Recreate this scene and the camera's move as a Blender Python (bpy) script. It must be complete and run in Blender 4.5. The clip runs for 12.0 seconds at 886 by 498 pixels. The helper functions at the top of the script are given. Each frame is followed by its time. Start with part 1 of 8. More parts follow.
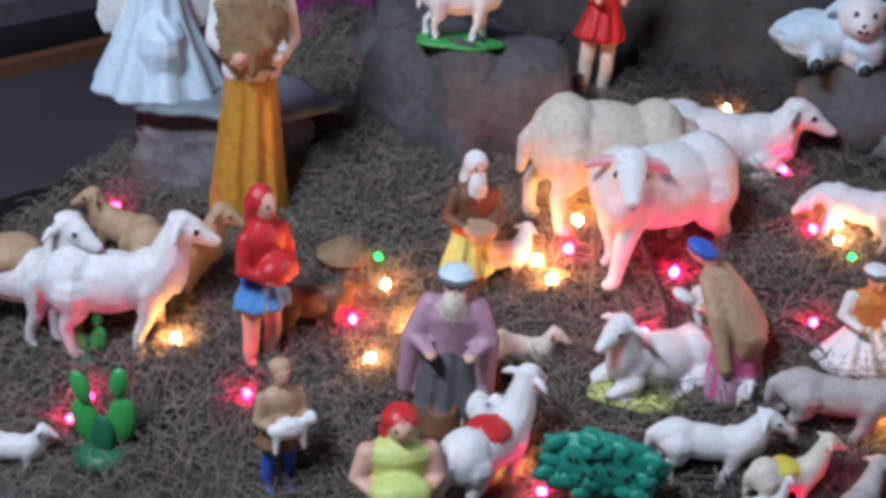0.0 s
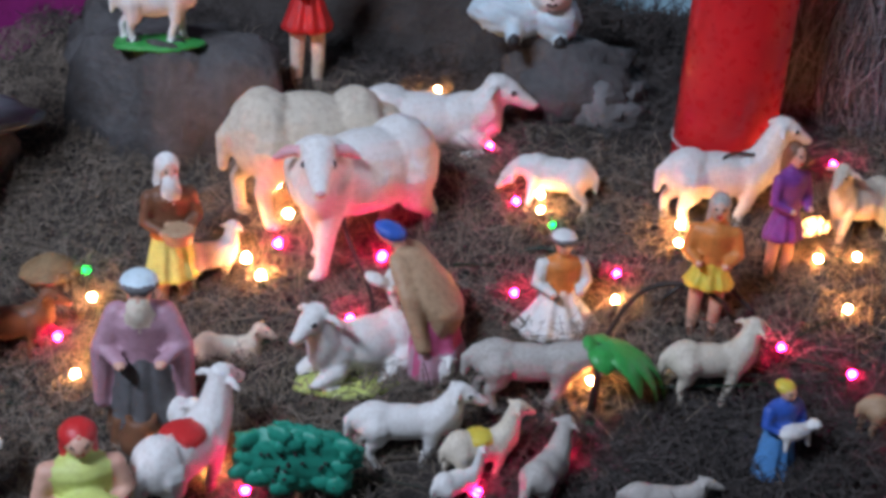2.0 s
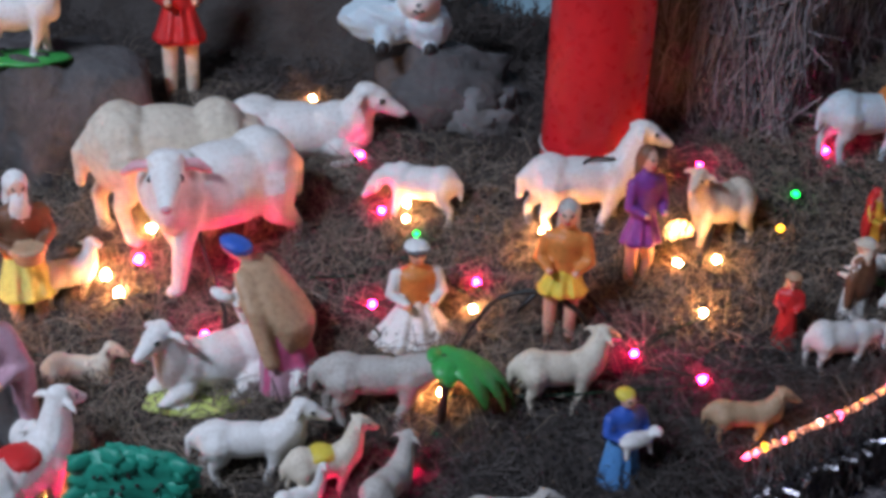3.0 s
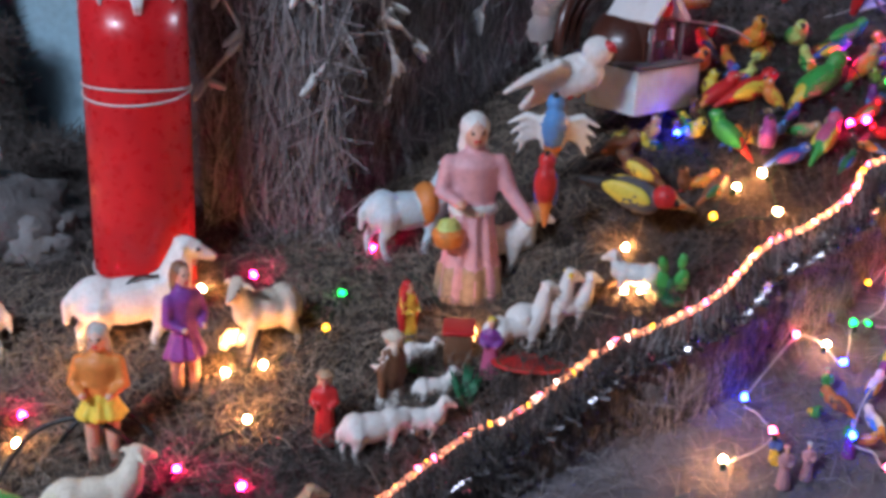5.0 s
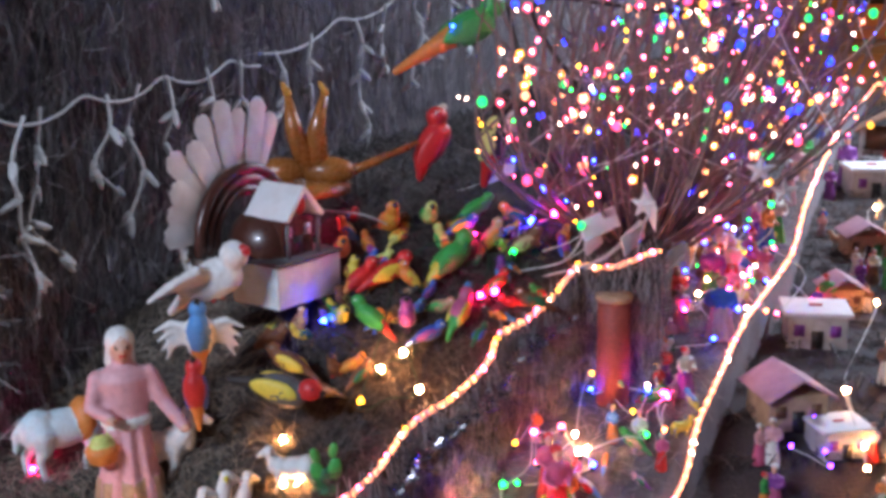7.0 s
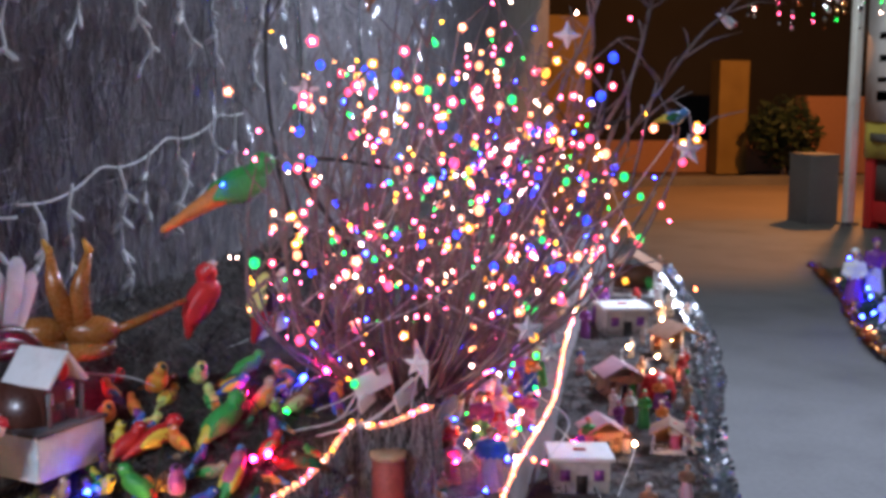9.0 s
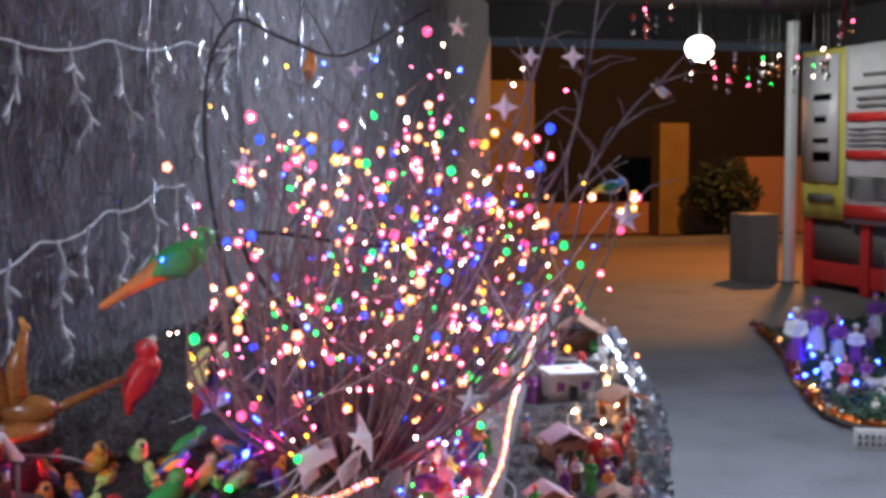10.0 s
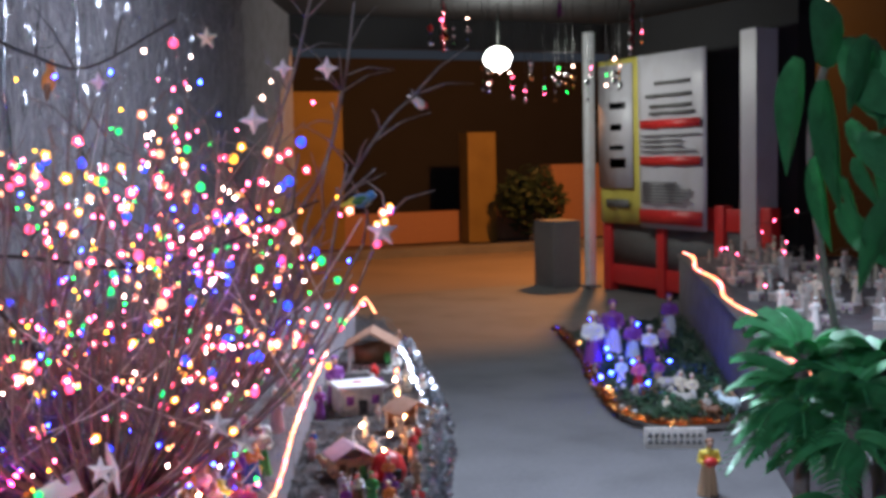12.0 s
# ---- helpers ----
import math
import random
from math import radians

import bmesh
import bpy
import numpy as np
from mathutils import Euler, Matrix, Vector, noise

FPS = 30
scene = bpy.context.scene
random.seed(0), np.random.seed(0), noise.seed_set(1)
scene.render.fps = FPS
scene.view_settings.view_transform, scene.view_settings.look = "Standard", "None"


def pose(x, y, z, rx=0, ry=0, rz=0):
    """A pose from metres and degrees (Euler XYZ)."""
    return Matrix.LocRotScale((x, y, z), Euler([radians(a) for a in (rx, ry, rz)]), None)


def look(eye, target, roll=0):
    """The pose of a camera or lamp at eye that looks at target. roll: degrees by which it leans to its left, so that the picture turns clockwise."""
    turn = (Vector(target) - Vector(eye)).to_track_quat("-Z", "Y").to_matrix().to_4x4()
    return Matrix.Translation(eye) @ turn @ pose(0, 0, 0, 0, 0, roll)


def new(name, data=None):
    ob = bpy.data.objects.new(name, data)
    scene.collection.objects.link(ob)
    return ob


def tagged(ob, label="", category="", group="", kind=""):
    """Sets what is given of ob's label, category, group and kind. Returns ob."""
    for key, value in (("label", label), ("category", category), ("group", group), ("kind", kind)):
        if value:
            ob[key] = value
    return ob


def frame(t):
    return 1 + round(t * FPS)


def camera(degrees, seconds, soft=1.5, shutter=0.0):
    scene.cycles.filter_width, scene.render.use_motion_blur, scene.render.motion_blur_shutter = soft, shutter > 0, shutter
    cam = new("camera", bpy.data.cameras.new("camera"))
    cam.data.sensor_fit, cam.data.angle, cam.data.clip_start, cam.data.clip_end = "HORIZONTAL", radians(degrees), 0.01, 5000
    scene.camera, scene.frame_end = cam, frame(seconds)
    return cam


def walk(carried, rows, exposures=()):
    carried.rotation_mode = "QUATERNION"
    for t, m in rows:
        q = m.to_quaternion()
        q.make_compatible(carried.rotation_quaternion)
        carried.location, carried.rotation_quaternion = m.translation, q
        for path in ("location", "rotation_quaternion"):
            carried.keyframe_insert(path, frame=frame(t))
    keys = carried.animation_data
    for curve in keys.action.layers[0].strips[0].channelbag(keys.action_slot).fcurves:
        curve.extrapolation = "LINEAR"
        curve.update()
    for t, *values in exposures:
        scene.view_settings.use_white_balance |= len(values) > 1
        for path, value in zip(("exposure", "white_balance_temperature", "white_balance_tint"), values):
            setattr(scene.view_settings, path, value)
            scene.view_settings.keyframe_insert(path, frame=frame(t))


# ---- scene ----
from mathutils.bvhtree import BVHTree

cam = camera(40.0, 12.0, soft=3.8)
PATH = [
    (0, (-0.294, 0.123, 1.24), (-1.285, 1.628, 0.373), 5.4),
    (0.5, (-0.266, 0.154, 1.236), (-1.193, 1.703, 0.375), 5.2),
    (1, (-0.216, 0.19, 1.233), (-1.084, 1.774, 0.374), 4.9),
    (1.5, (-0.158, 0.226, 1.24), (-0.983, 1.833, 0.381), 4.0),
    (2, (-0.092, 0.256, 1.24), (-0.864, 1.893, 0.389), 3.4),
    (2.5, (-0.037, 0.285, 1.242), (-0.77, 1.942, 0.395), 3.2),
    (3, (0.072, 0.369, 1.249), (-0.664, 2.026, 0.405), 2.6),
    (3.5, (0.156, 0.425, 1.274), (-0.504, 2.126, 0.454), 3.3),
    (3.7, (0.188, 0.416, 1.264), (-0.412, 2.156, 0.482), 3.0),
    (5.3, (0.392, 0.434, 1.311), (0.091, 2.297, 0.649), 1.8),
    (5.5, (0.394, 0.424, 1.323), (0.121, 2.297, 0.674), 1.6),
    (6, (0.425, 0.417, 1.354), (0.255, 2.317, 0.753), 1.3),
    (6.5, (0.468, 0.416, 1.412), (0.447, 2.34, 0.866), 0.8),
    (7, (0.567, 0.412, 1.432), (0.622, 2.356, 0.964), -0.9),
    (7.2, (0.575, 0.412, 1.438), (0.659, 2.361, 0.999), -0.9),
    (8.8, (0.534, 0.415, 1.498), (0.946, 2.35, 1.203), 0.3),
    (9, (0.543, 0.423, 1.499), (0.992, 2.354, 1.231), 0.5),
    (9.5, (0.549, 0.424, 1.508), (1.03, 2.354, 1.296), 0.1),
    (10, (0.553, 0.418, 1.515), (1.089, 2.338, 1.351), -0.2),
    (10.5, (0.581, 0.427, 1.519), (1.184, 2.329, 1.376), -0.4),
    (11, (0.622, 0.436, 1.521), (1.257, 2.326, 1.37), -0.7),
    (11.5, (0.661, 0.428, 1.522), (1.391, 2.283, 1.357), -0.5),
    (12, (0.695, 0.425, 1.519), (1.51, 2.246, 1.369), -1.1),
]
walk(cam, [(t, look(eye, target, roll)) for t, eye, target, roll in PATH], [(0.0, 0.05), (1.5, -0.18), (3.7, -0.22), (5.5, 0.3), (7.2, 0.25), (9.0, 0.15), (10.5, 0.25), (11.0, 0.45), (11.5, 0.15), (12.0, 0.2)])

# ---- night sky and lamps out of view ----
world = bpy.data.worlds.new("night")
scene.world = world
world.use_nodes = True
world.node_tree.nodes["Background"].inputs[0].default_value = (0.5, 0.6, 0.8, 1)
world.node_tree.nodes["Background"].inputs[1].default_value = 0.04


def lamp(name, kind, eye, target, energy, colour, size=0.3, size_y=0.0):
    data = bpy.data.lights.new(name, kind)
    data.energy, data.color = energy, colour
    if kind == "AREA":
        data.size = size
        if size_y:
            data.shape, data.size_y = "RECTANGLE", size_y
    else:
        data.shadow_soft_size = size
    ob = new(name, data)
    ob.matrix_world = look(eye, target)
    return ob


lamp("porch_tube_light", "AREA", (-1.55, -0.25, 2.7), (-0.9, 1.95, 0.35), 93, (0.8, 0.91, 1.2), 1.2, 0.12)
# added fill above the yard, placed to balance wall, floor and palms
lamp("yard_fill_light", "AREA", (3.6, 5.0, 2.98), (2.7, 4.9, 0.6), 142, (0.8, 0.91, 1.2), 1.2, 0.12)
lamp("street_light", "POINT", (9.5, 14.8, 3.9), (11, 21, 0), 1150, (1.0, 0.36, 0.08), 0.15)
lamp("gate_light", "POINT", (6.3, 11.2, 2.5), (6.3, 11.2, 0), 60, (0.95, 1.0, 0.95), 0.12)


# ---- materials ----
def nodes_of(name):
    m = bpy.data.materials.new(name)
    m.use_nodes = True
    nt = m.node_tree
    return m, nt, nt.nodes["Principled BSDF"]


MATS = {}


def paint(name, col, rough=0.5, vary=0.25, scale=30.0, bump=0.15, metal=0.0, fine=160.0, dirt=(0.5, 0.42, 0.34), coat=0.0, dist=0.002):
    """A worn, slightly dirty painted surface: colour drift at two scales, and fine relief."""
    if name in MATS:
        return MATS[name]
    m, nt, b = nodes_of(name)
    N, L = nt.nodes, nt.links
    tc = N.new("ShaderNodeTexCoord")
    n1, n2 = N.new("ShaderNodeTexNoise"), N.new("ShaderNodeTexNoise")
    for n, s in ((n1, scale), (n2, fine)):
        n.inputs["Scale"].default_value, n.inputs["Detail"].default_value = s, 4.0
        L.new(tc.outputs["Object"], n.inputs["Vector"])
    r = N.new("ShaderNodeMapRange")
    r.inputs[1].default_value, r.inputs[2].default_value, r.inputs[3].default_value, r.inputs[4].default_value = 0.45, 0.75, 0.0, vary * 1.6
    L.new(n1.outputs["Fac"], r.inputs[0])
    mix = N.new("ShaderNodeMixRGB")
    mix.blend_type = "MULTIPLY"
    mix.inputs[1].default_value, mix.inputs[2].default_value = (*col, 1), (*dirt, 1)
    L.new(r.outputs[0], mix.inputs[0])
    mix2 = N.new("ShaderNodeMixRGB")
    mix2.blend_type = "OVERLAY"
    mix2.inputs[0].default_value = vary
    L.new(mix.outputs[0], mix2.inputs[1])
    L.new(n2.outputs["Fac"], mix2.inputs[2])
    L.new(mix2.outputs[0], b.inputs["Base Color"])
    rr = N.new("ShaderNodeMapRange")
    rr.inputs[3].default_value, rr.inputs[4].default_value = max(0.05, rough - 0.15), min(1.0, rough + 0.2)
    L.new(n2.outputs["Fac"], rr.inputs[0])
    L.new(rr.outputs[0], b.inputs["Roughness"])
    b.inputs["Metallic"].default_value, b.inputs["Coat Weight"].default_value = metal, coat
    bp = N.new("ShaderNodeBump")
    bp.inputs["Strength"].default_value, bp.inputs["Distance"].default_value = bump, dist
    L.new(n2.outputs["Fac"], bp.inputs["Height"])
    L.new(bp.outputs[0], b.inputs["Normal"])
    MATS[name] = m
    return m


def glow(name, col, strength):
    if name in MATS:
        return MATS[name]
    m, nt, b = nodes_of(name)
    b.inputs["Base Color"].default_value = (*col, 1)
    b.inputs["Emission Color"].default_value = (*col, 1)
    b.inputs["Emission Strength"].default_value = strength
    b.inputs["Roughness"].default_value = 0.3
    MATS[name] = m
    return m


WHITE = paint("white_plaster", (0.82, 0.81, 0.76), 0.55, 0.2)
CREAM = paint("cream_plaster", (0.74, 0.66, 0.52), 0.55, 0.3)
PALEBLUE = paint("pale_blue_plaster", (0.62, 0.76, 0.8), 0.5, 0.2)
GREYW = paint("grey_white_plaster", (0.5, 0.47, 0.42), 0.6, 0.35)
TAN = paint("tan_plaster", (0.52, 0.34, 0.2), 0.55, 0.3)
BROWN = paint("brown_paint", (0.2, 0.09, 0.045), 0.5, 0.3)
DARK = paint("dark_paint", (0.025, 0.022, 0.02), 0.5, 0.2)
SKIN = paint("figurine_skin", (0.72, 0.42, 0.3), 0.45, 0.15)
RED = paint("red_paint", (0.62, 0.03, 0.03), 0.4, 0.2)
PINK = paint("pink_paint", (0.75, 0.4, 0.42), 0.5, 0.2)
ROSE = paint("rose_paint", (0.6, 0.12, 0.25), 0.5, 0.25)
MAUVE = paint("mauve_paint", (0.5, 0.3, 0.36), 0.5, 0.25)
ORANGE = paint("orange_paint", (0.75, 0.26, 0.06), 0.45, 0.25)
AMBER = paint("amber_glaze", (0.62, 0.3, 0.04), 0.3, 0.35, coat=0.3)
YELLOW = paint("yellow_paint", (0.78, 0.62, 0.08), 0.45, 0.2)
LIME = paint("lime_paint", (0.6, 0.68, 0.2), 0.5, 0.2)
GREEN = paint("green_paint", (0.05, 0.38, 0.08), 0.4, 0.25)
DKGREEN = paint("dark_green_paint", (0.02, 0.16, 0.07), 0.45, 0.25)
TEAL = paint("teal_paint", (0.02, 0.3, 0.2), 0.45, 0.25)
BLUE = paint("blue_paint", (0.04, 0.12, 0.5), 0.4, 0.2)
SKYBLUE = paint("sky_blue_paint", (0.1, 0.3, 0.62), 0.45, 0.2)
PURPLE = paint("purple_paint", (0.25, 0.06, 0.32), 0.45, 0.25)
GREYROBE = paint("grey_robe_paint", (0.12, 0.12, 0.12), 0.55, 0.25)
STRAWCOL = paint("straw_bundle", (0.3, 0.2, 0.1), 0.8, 0.5, bump=0.6)
FEATHER = paint("white_feather", (0.8, 0.78, 0.74), 0.8, 0.2, bump=0.5)
WOOL = paint("white_wool", (0.8, 0.77, 0.7), 0.8, 0.2, 25, 0.7, fine=90.0, dist=0.004)
WOOLCREAM = paint("cream_wool", (0.74, 0.66, 0.52), 0.8, 0.25, 25, 0.7, fine=90.0, dist=0.004)
ROCK = paint("grey_paper_rock", (0.1, 0.095, 0.092), 0.85, 0.5, 9.0, 0.8, fine=45.0, dist=0.01)
ROCKPALE = paint("pale_paper_rock", (0.2, 0.2, 0.195), 0.8, 0.5, 9.0, 0.7, fine=45.0, dist=0.01)
SLATE = paint("slate_plate", (0.2, 0.24, 0.25), 0.5, 0.4, 14.0, 0.5)
EARTH = paint("dark_mat_under_straw", (0.06, 0.052, 0.046), 0.95, 0.5, 14.0, 0.9, fine=70.0, dist=0.01)
SACK = paint("grey_sacking", (0.17, 0.155, 0.165), 0.9, 0.4, 8.0, 0.7, fine=120.0, dist=0.006)
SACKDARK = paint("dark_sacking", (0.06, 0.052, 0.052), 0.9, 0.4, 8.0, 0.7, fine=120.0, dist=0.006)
CONCRETE = paint("worn_concrete", (0.13, 0.13, 0.13), 0.75, 0.45, 1.6, 0.4, fine=40.0, dirt=(0.5, 0.5, 0.5), dist=0.004)
ASPHALT = paint("street_asphalt", (0.16, 0.13, 0.11), 0.8, 0.3, 0.8, 0.4, fine=30.0, dirt=(0.6, 0.6, 0.6))
COLRED = paint("column_red_gloss", (0.6, 0.015, 0.02), 0.28, 0.2, 12.0, 0.25, fine=60.0, coat=0.2)
COLWHITE = paint("column_white_paint", (0.75, 0.78, 0.8), 0.4, 0.2, 12.0)
BLUEWALL = paint("pale_blue_wall", (0.3, 0.48, 0.55), 0.6, 0.3, 3.0, fine=60.0)
WIRE = paint("black_cable", (0.015, 0.018, 0.016), 0.45, 0.1)
GREENWIRE = paint("green_cable", (0.01, 0.04, 0.02), 0.45, 0.1)
WHITEWIRE = paint("white_cable", (0.6, 0.6, 0.57), 0.4, 0.15)
FADED = paint("faded_red_paint", (0.34, 0.07, 0.05), 0.6, 0.5, 14.0, 0.4)
TWIG = paint("bare_twig", (0.2, 0.17, 0.16), 0.75, 0.4, 40.0, 0.5)
DKWOOD = paint("dark_lacquered_wood", (0.07, 0.022, 0.014), 0.3, 0.3, 20.0, coat=0.3)
OCHRE = paint("ochre_wall_paint", (0.18, 0.125, 0.035), 0.7, 0.3, 2.0)
# near-black base colour holds the night's darkness, as the lamps do reach these walls
NIGHTWALL = paint("wall_toned_for_night", (0.011, 0.0105, 0.012), 0.9, 0.3, 1.0)
WOOD = paint("varnished_wood", (0.4, 0.15, 0.035), 0.25, 0.4, 20.0, coat=0.4)
ROOFTAN = paint("brown_card_roof", (0.3, 0.16, 0.1), 0.7, 0.3)
CARD = paint("white_card", (0.75, 0.74, 0.72), 0.6, 0.15)
MAGENTA = paint("magenta_cloth", (0.3, 0.015, 0.17), 0.8, 0.3)
# near-black base colour stands in for the dark round the yard
BLACKWALL = paint("wall_toned_for_dark_room", (0.055, 0.052, 0.06), 0.8, 0.4, 2.0)
LEAF = paint("palm_leaf", (0.11, 0.5, 0.2), 0.4, 0.4, 20.0)
# leaf green darkened to a silhouette: the missing light is in the colour
LEAFNIGHT = paint("silhouette_shrub_leaf", (0.012, 0.03, 0.012), 0.6, 0.3, 20.0)
BEDLEAF = paint("bed_leaf", (0.025, 0.07, 0.03), 0.5, 0.4, 20.0)
LEAFDARK = paint("broad_leaf", (0.07, 0.3, 0.12), 0.35, 0.4, 20.0)
TINSEL = paint("silver_tinsel", (0.75, 0.78, 0.82), 0.18, 0.1, metal=1.0)
GOLDTINSEL = paint("gold_tinsel", (0.75, 0.3, 0.08), 0.2, 0.2, metal=1.0)
DARKTINSEL = paint("dark_tinsel", (0.28, 0.27, 0.28), 0.25, 0.2, metal=0.8)
G_WARM = glow("lit_warm_bulb", (1.0, 0.42, 0.16), 360)
G_ROPE = glow("lit_rope_bulb", (1.0, 0.34, 0.12), 9)
G_PINK = glow("lit_pink_bulb", (1.0, 0.008, 0.13), 220)
G_BLUE = glow("lit_blue_bulb", (0.006, 0.016, 1.0), 150)
G_GREEN = glow("lit_green_bulb", (0.006, 1.0, 0.1), 9)
G_AMBER = glow("lit_amber_bulb", (1.0, 0.4, 0.02), 12)
G_WHITE = glow("lit_white_bulb", (1.0, 0.56, 0.44), 26)
G_ORANGE = glow("lit_orange_bulb", (1.0, 0.14, 0.05), 20)
G_VIOLET = glow("lit_violet_bulb", (0.12, 0.02, 1.0), 24)
G_BALL = glow("lit_frosted_ball", (1.0, 0.45, 0.16), 16)
G_ROSE = glow("lit_rose_bulb", (1.0, 0.07, 0.17), 30)


def straw_material(name, a, b_):
    m, nt, b = nodes_of(name)
    N, L = nt.nodes, nt.links
    g = N.new("ShaderNodeNewGeometry")
    ramp = N.new("ShaderNodeValToRGB")
    ramp.color_ramp.elements[0].color, ramp.color_ramp.elements[1].color = (*a, 1), (*b_, 1)
    L.new(g.outputs["Random Per Island"], ramp.inputs[0])
    L.new(ramp.outputs[0], b.inputs["Base Color"])
    b.inputs["Roughness"].default_value = 0.8
    return m


STRAW = straw_material("straw", (0.03, 0.025, 0.02), (0.36, 0.29, 0.22))
# darker copy of the straw, with the shade of dim parts in its colour
STRAWDARK = straw_material("shade_toned_straw", (0.015, 0.013, 0.012), (0.12, 0.1, 0.088))
STRAWGREY = straw_material("weathered_straw", (0.058, 0.054, 0.055), (0.4, 0.372, 0.366))


# ---- mesh helpers ----
def mesh_of(name, bm, mats, smooth=True):
    me = bpy.data.meshes.new(name)
    if smooth:
        for f in bm.faces:
            f.smooth = True
    bm.to_mesh(me)
    bm.free()
    for m in mats if isinstance(mats, (list, tuple)) else [mats]:
        me.materials.append(m)
    return me


def thing(name, label, category, at=(0, 0, 0), yaw=0.0, group="", kind=""):
    ob = new(name)
    ob.matrix_basis = pose(*at, 0, 0, yaw)
    return tagged(ob, label, category, group, kind)


def part(name, bm, material, parent, label="", smooth=True, kind=""):
    ob = new(name, mesh_of(name, bm, material, smooth))
    ob.parent = parent
    return tagged(ob, label, "", "", kind)


def a_box(bm, lo, hi, mat=0, bevel=0.0):
    r = bmesh.ops.create_cube(bm, size=1)
    for v in r["verts"]:
        v.co = Vector([lo[i] if v.co[i] < 0 else hi[i] for i in range(3)])
    fs = {f for v in r["verts"] for f in v.link_faces}
    for f in fs:
        f.material_index = mat
    if bevel:
        es = list({e for f in fs for e in f.edges})
        bmesh.ops.bevel(bm, geom=es, offset=bevel, segments=2, affect="EDGES", profile=0.5)
    return bm


def tube(bm, pts, radii, mat=0, sides=6, caps=True):
    """A tube along points with a radius at each."""
    pts = [Vector(p) for p in pts]
    if not hasattr(radii, "__len__"):
        radii = [radii] * len(pts)
    rings = []
    for i, p in enumerate(pts):
        d = (pts[min(i + 1, len(pts) - 1)] - pts[max(i - 1, 0)])
        d = d.normalized() if d.length > 1e-9 else Vector((0, 0, 1))
        a = d.orthogonal().normalized() if i == 0 else (a - d * a.dot(d)).normalized()
        c = d.cross(a)
        rings.append([bm.verts.new(p + radii[i] * (math.cos(t) * a + math.sin(t) * c)) for t in [2 * math.pi * k / sides for k in range(sides)]])
    for r0, r1 in zip(rings, rings[1:]):
        for k in range(sides):
            f = bm.faces.new((r0[k], r0[(k + 1) % sides], r1[(k + 1) % sides], r1[k]))
            f.material_index = mat
    if caps:
        for r in (rings[0][::-1], rings[-1]):
            bm.faces.new(r).material_index = mat
    return bm


def spline(pts, n=8):
    """A smooth curve through points."""
    P = [Vector(p) for p in pts]
    P = [2 * P[0] - P[1]] + P + [2 * P[-1] - P[-2]]
    out = []
    for i in range(1, len(P) - 2):
        for k in range(n):
            t = k / n
            out.append(0.5 * ((2 * P[i]) + (P[i + 1] - P[i - 1]) * t + (2 * P[i - 1] - 5 * P[i] + 4 * P[i + 1] - P[i + 2]) * t * t + (3 * P[i] - P[i - 1] - 3 * P[i + 1] + P[i + 2]) * t ** 3))
    return out + [P[-2]]


CASTS = []


def cast_all():
    """Fuses the rounded forms of each figurine into one smooth skin, which keeps their paints."""
    for ob, grain in CASTS:
        md = ob.modifiers.new("cast", "REMESH")
        md.mode, md.voxel_size = "VOXEL", grain
    bpy.context.view_layer.update()
    graph = bpy.context.evaluated_depsgraph_get()
    for ob, grain in CASTS:
        src = ob.data
        me = bpy.data.meshes.new_from_object(ob.evaluated_get(graph))
        tree = BVHTree.FromPolygons([v.co for v in src.vertices], [tuple(q.vertices) for q in src.polygons])
        paints = [q.material_index for q in src.polygons]
        n = len(me.vertices)
        co, ed = np.empty(n * 3), np.empty(len(me.edges) * 2, dtype=np.int32)
        me.vertices.foreach_get("co", co)
        me.edges.foreach_get("vertices", ed)
        co, ed = co.reshape(n, 3), ed.reshape(-1, 2)
        ids = [paints[tree.find_nearest(q.center)[2]] for q in me.polygons]
        deg = np.maximum(1, np.bincount(ed.ravel(), minlength=n))[:, None]
        for turn in range(5):
            acc = np.zeros_like(co)
            np.add.at(acc, ed[:, 0], co[ed[:, 1]])
            np.add.at(acc, ed[:, 1], co[ed[:, 0]])
            co += (0.55 if turn % 2 == 0 else -0.35) * (acc / deg - co)
        me.vertices.foreach_set("co", co.ravel())
        me.materials.clear()
        for m in src.materials:
            me.materials.append(m)
        me.polygons.foreach_set("material_index", ids)
        me.polygons.foreach_set("use_smooth", [True] * len(me.polygons))
        me.update()
        ob.modifiers.clear()
        ob.data = me
        me.name = src.name
        bpy.data.meshes.remove(src)


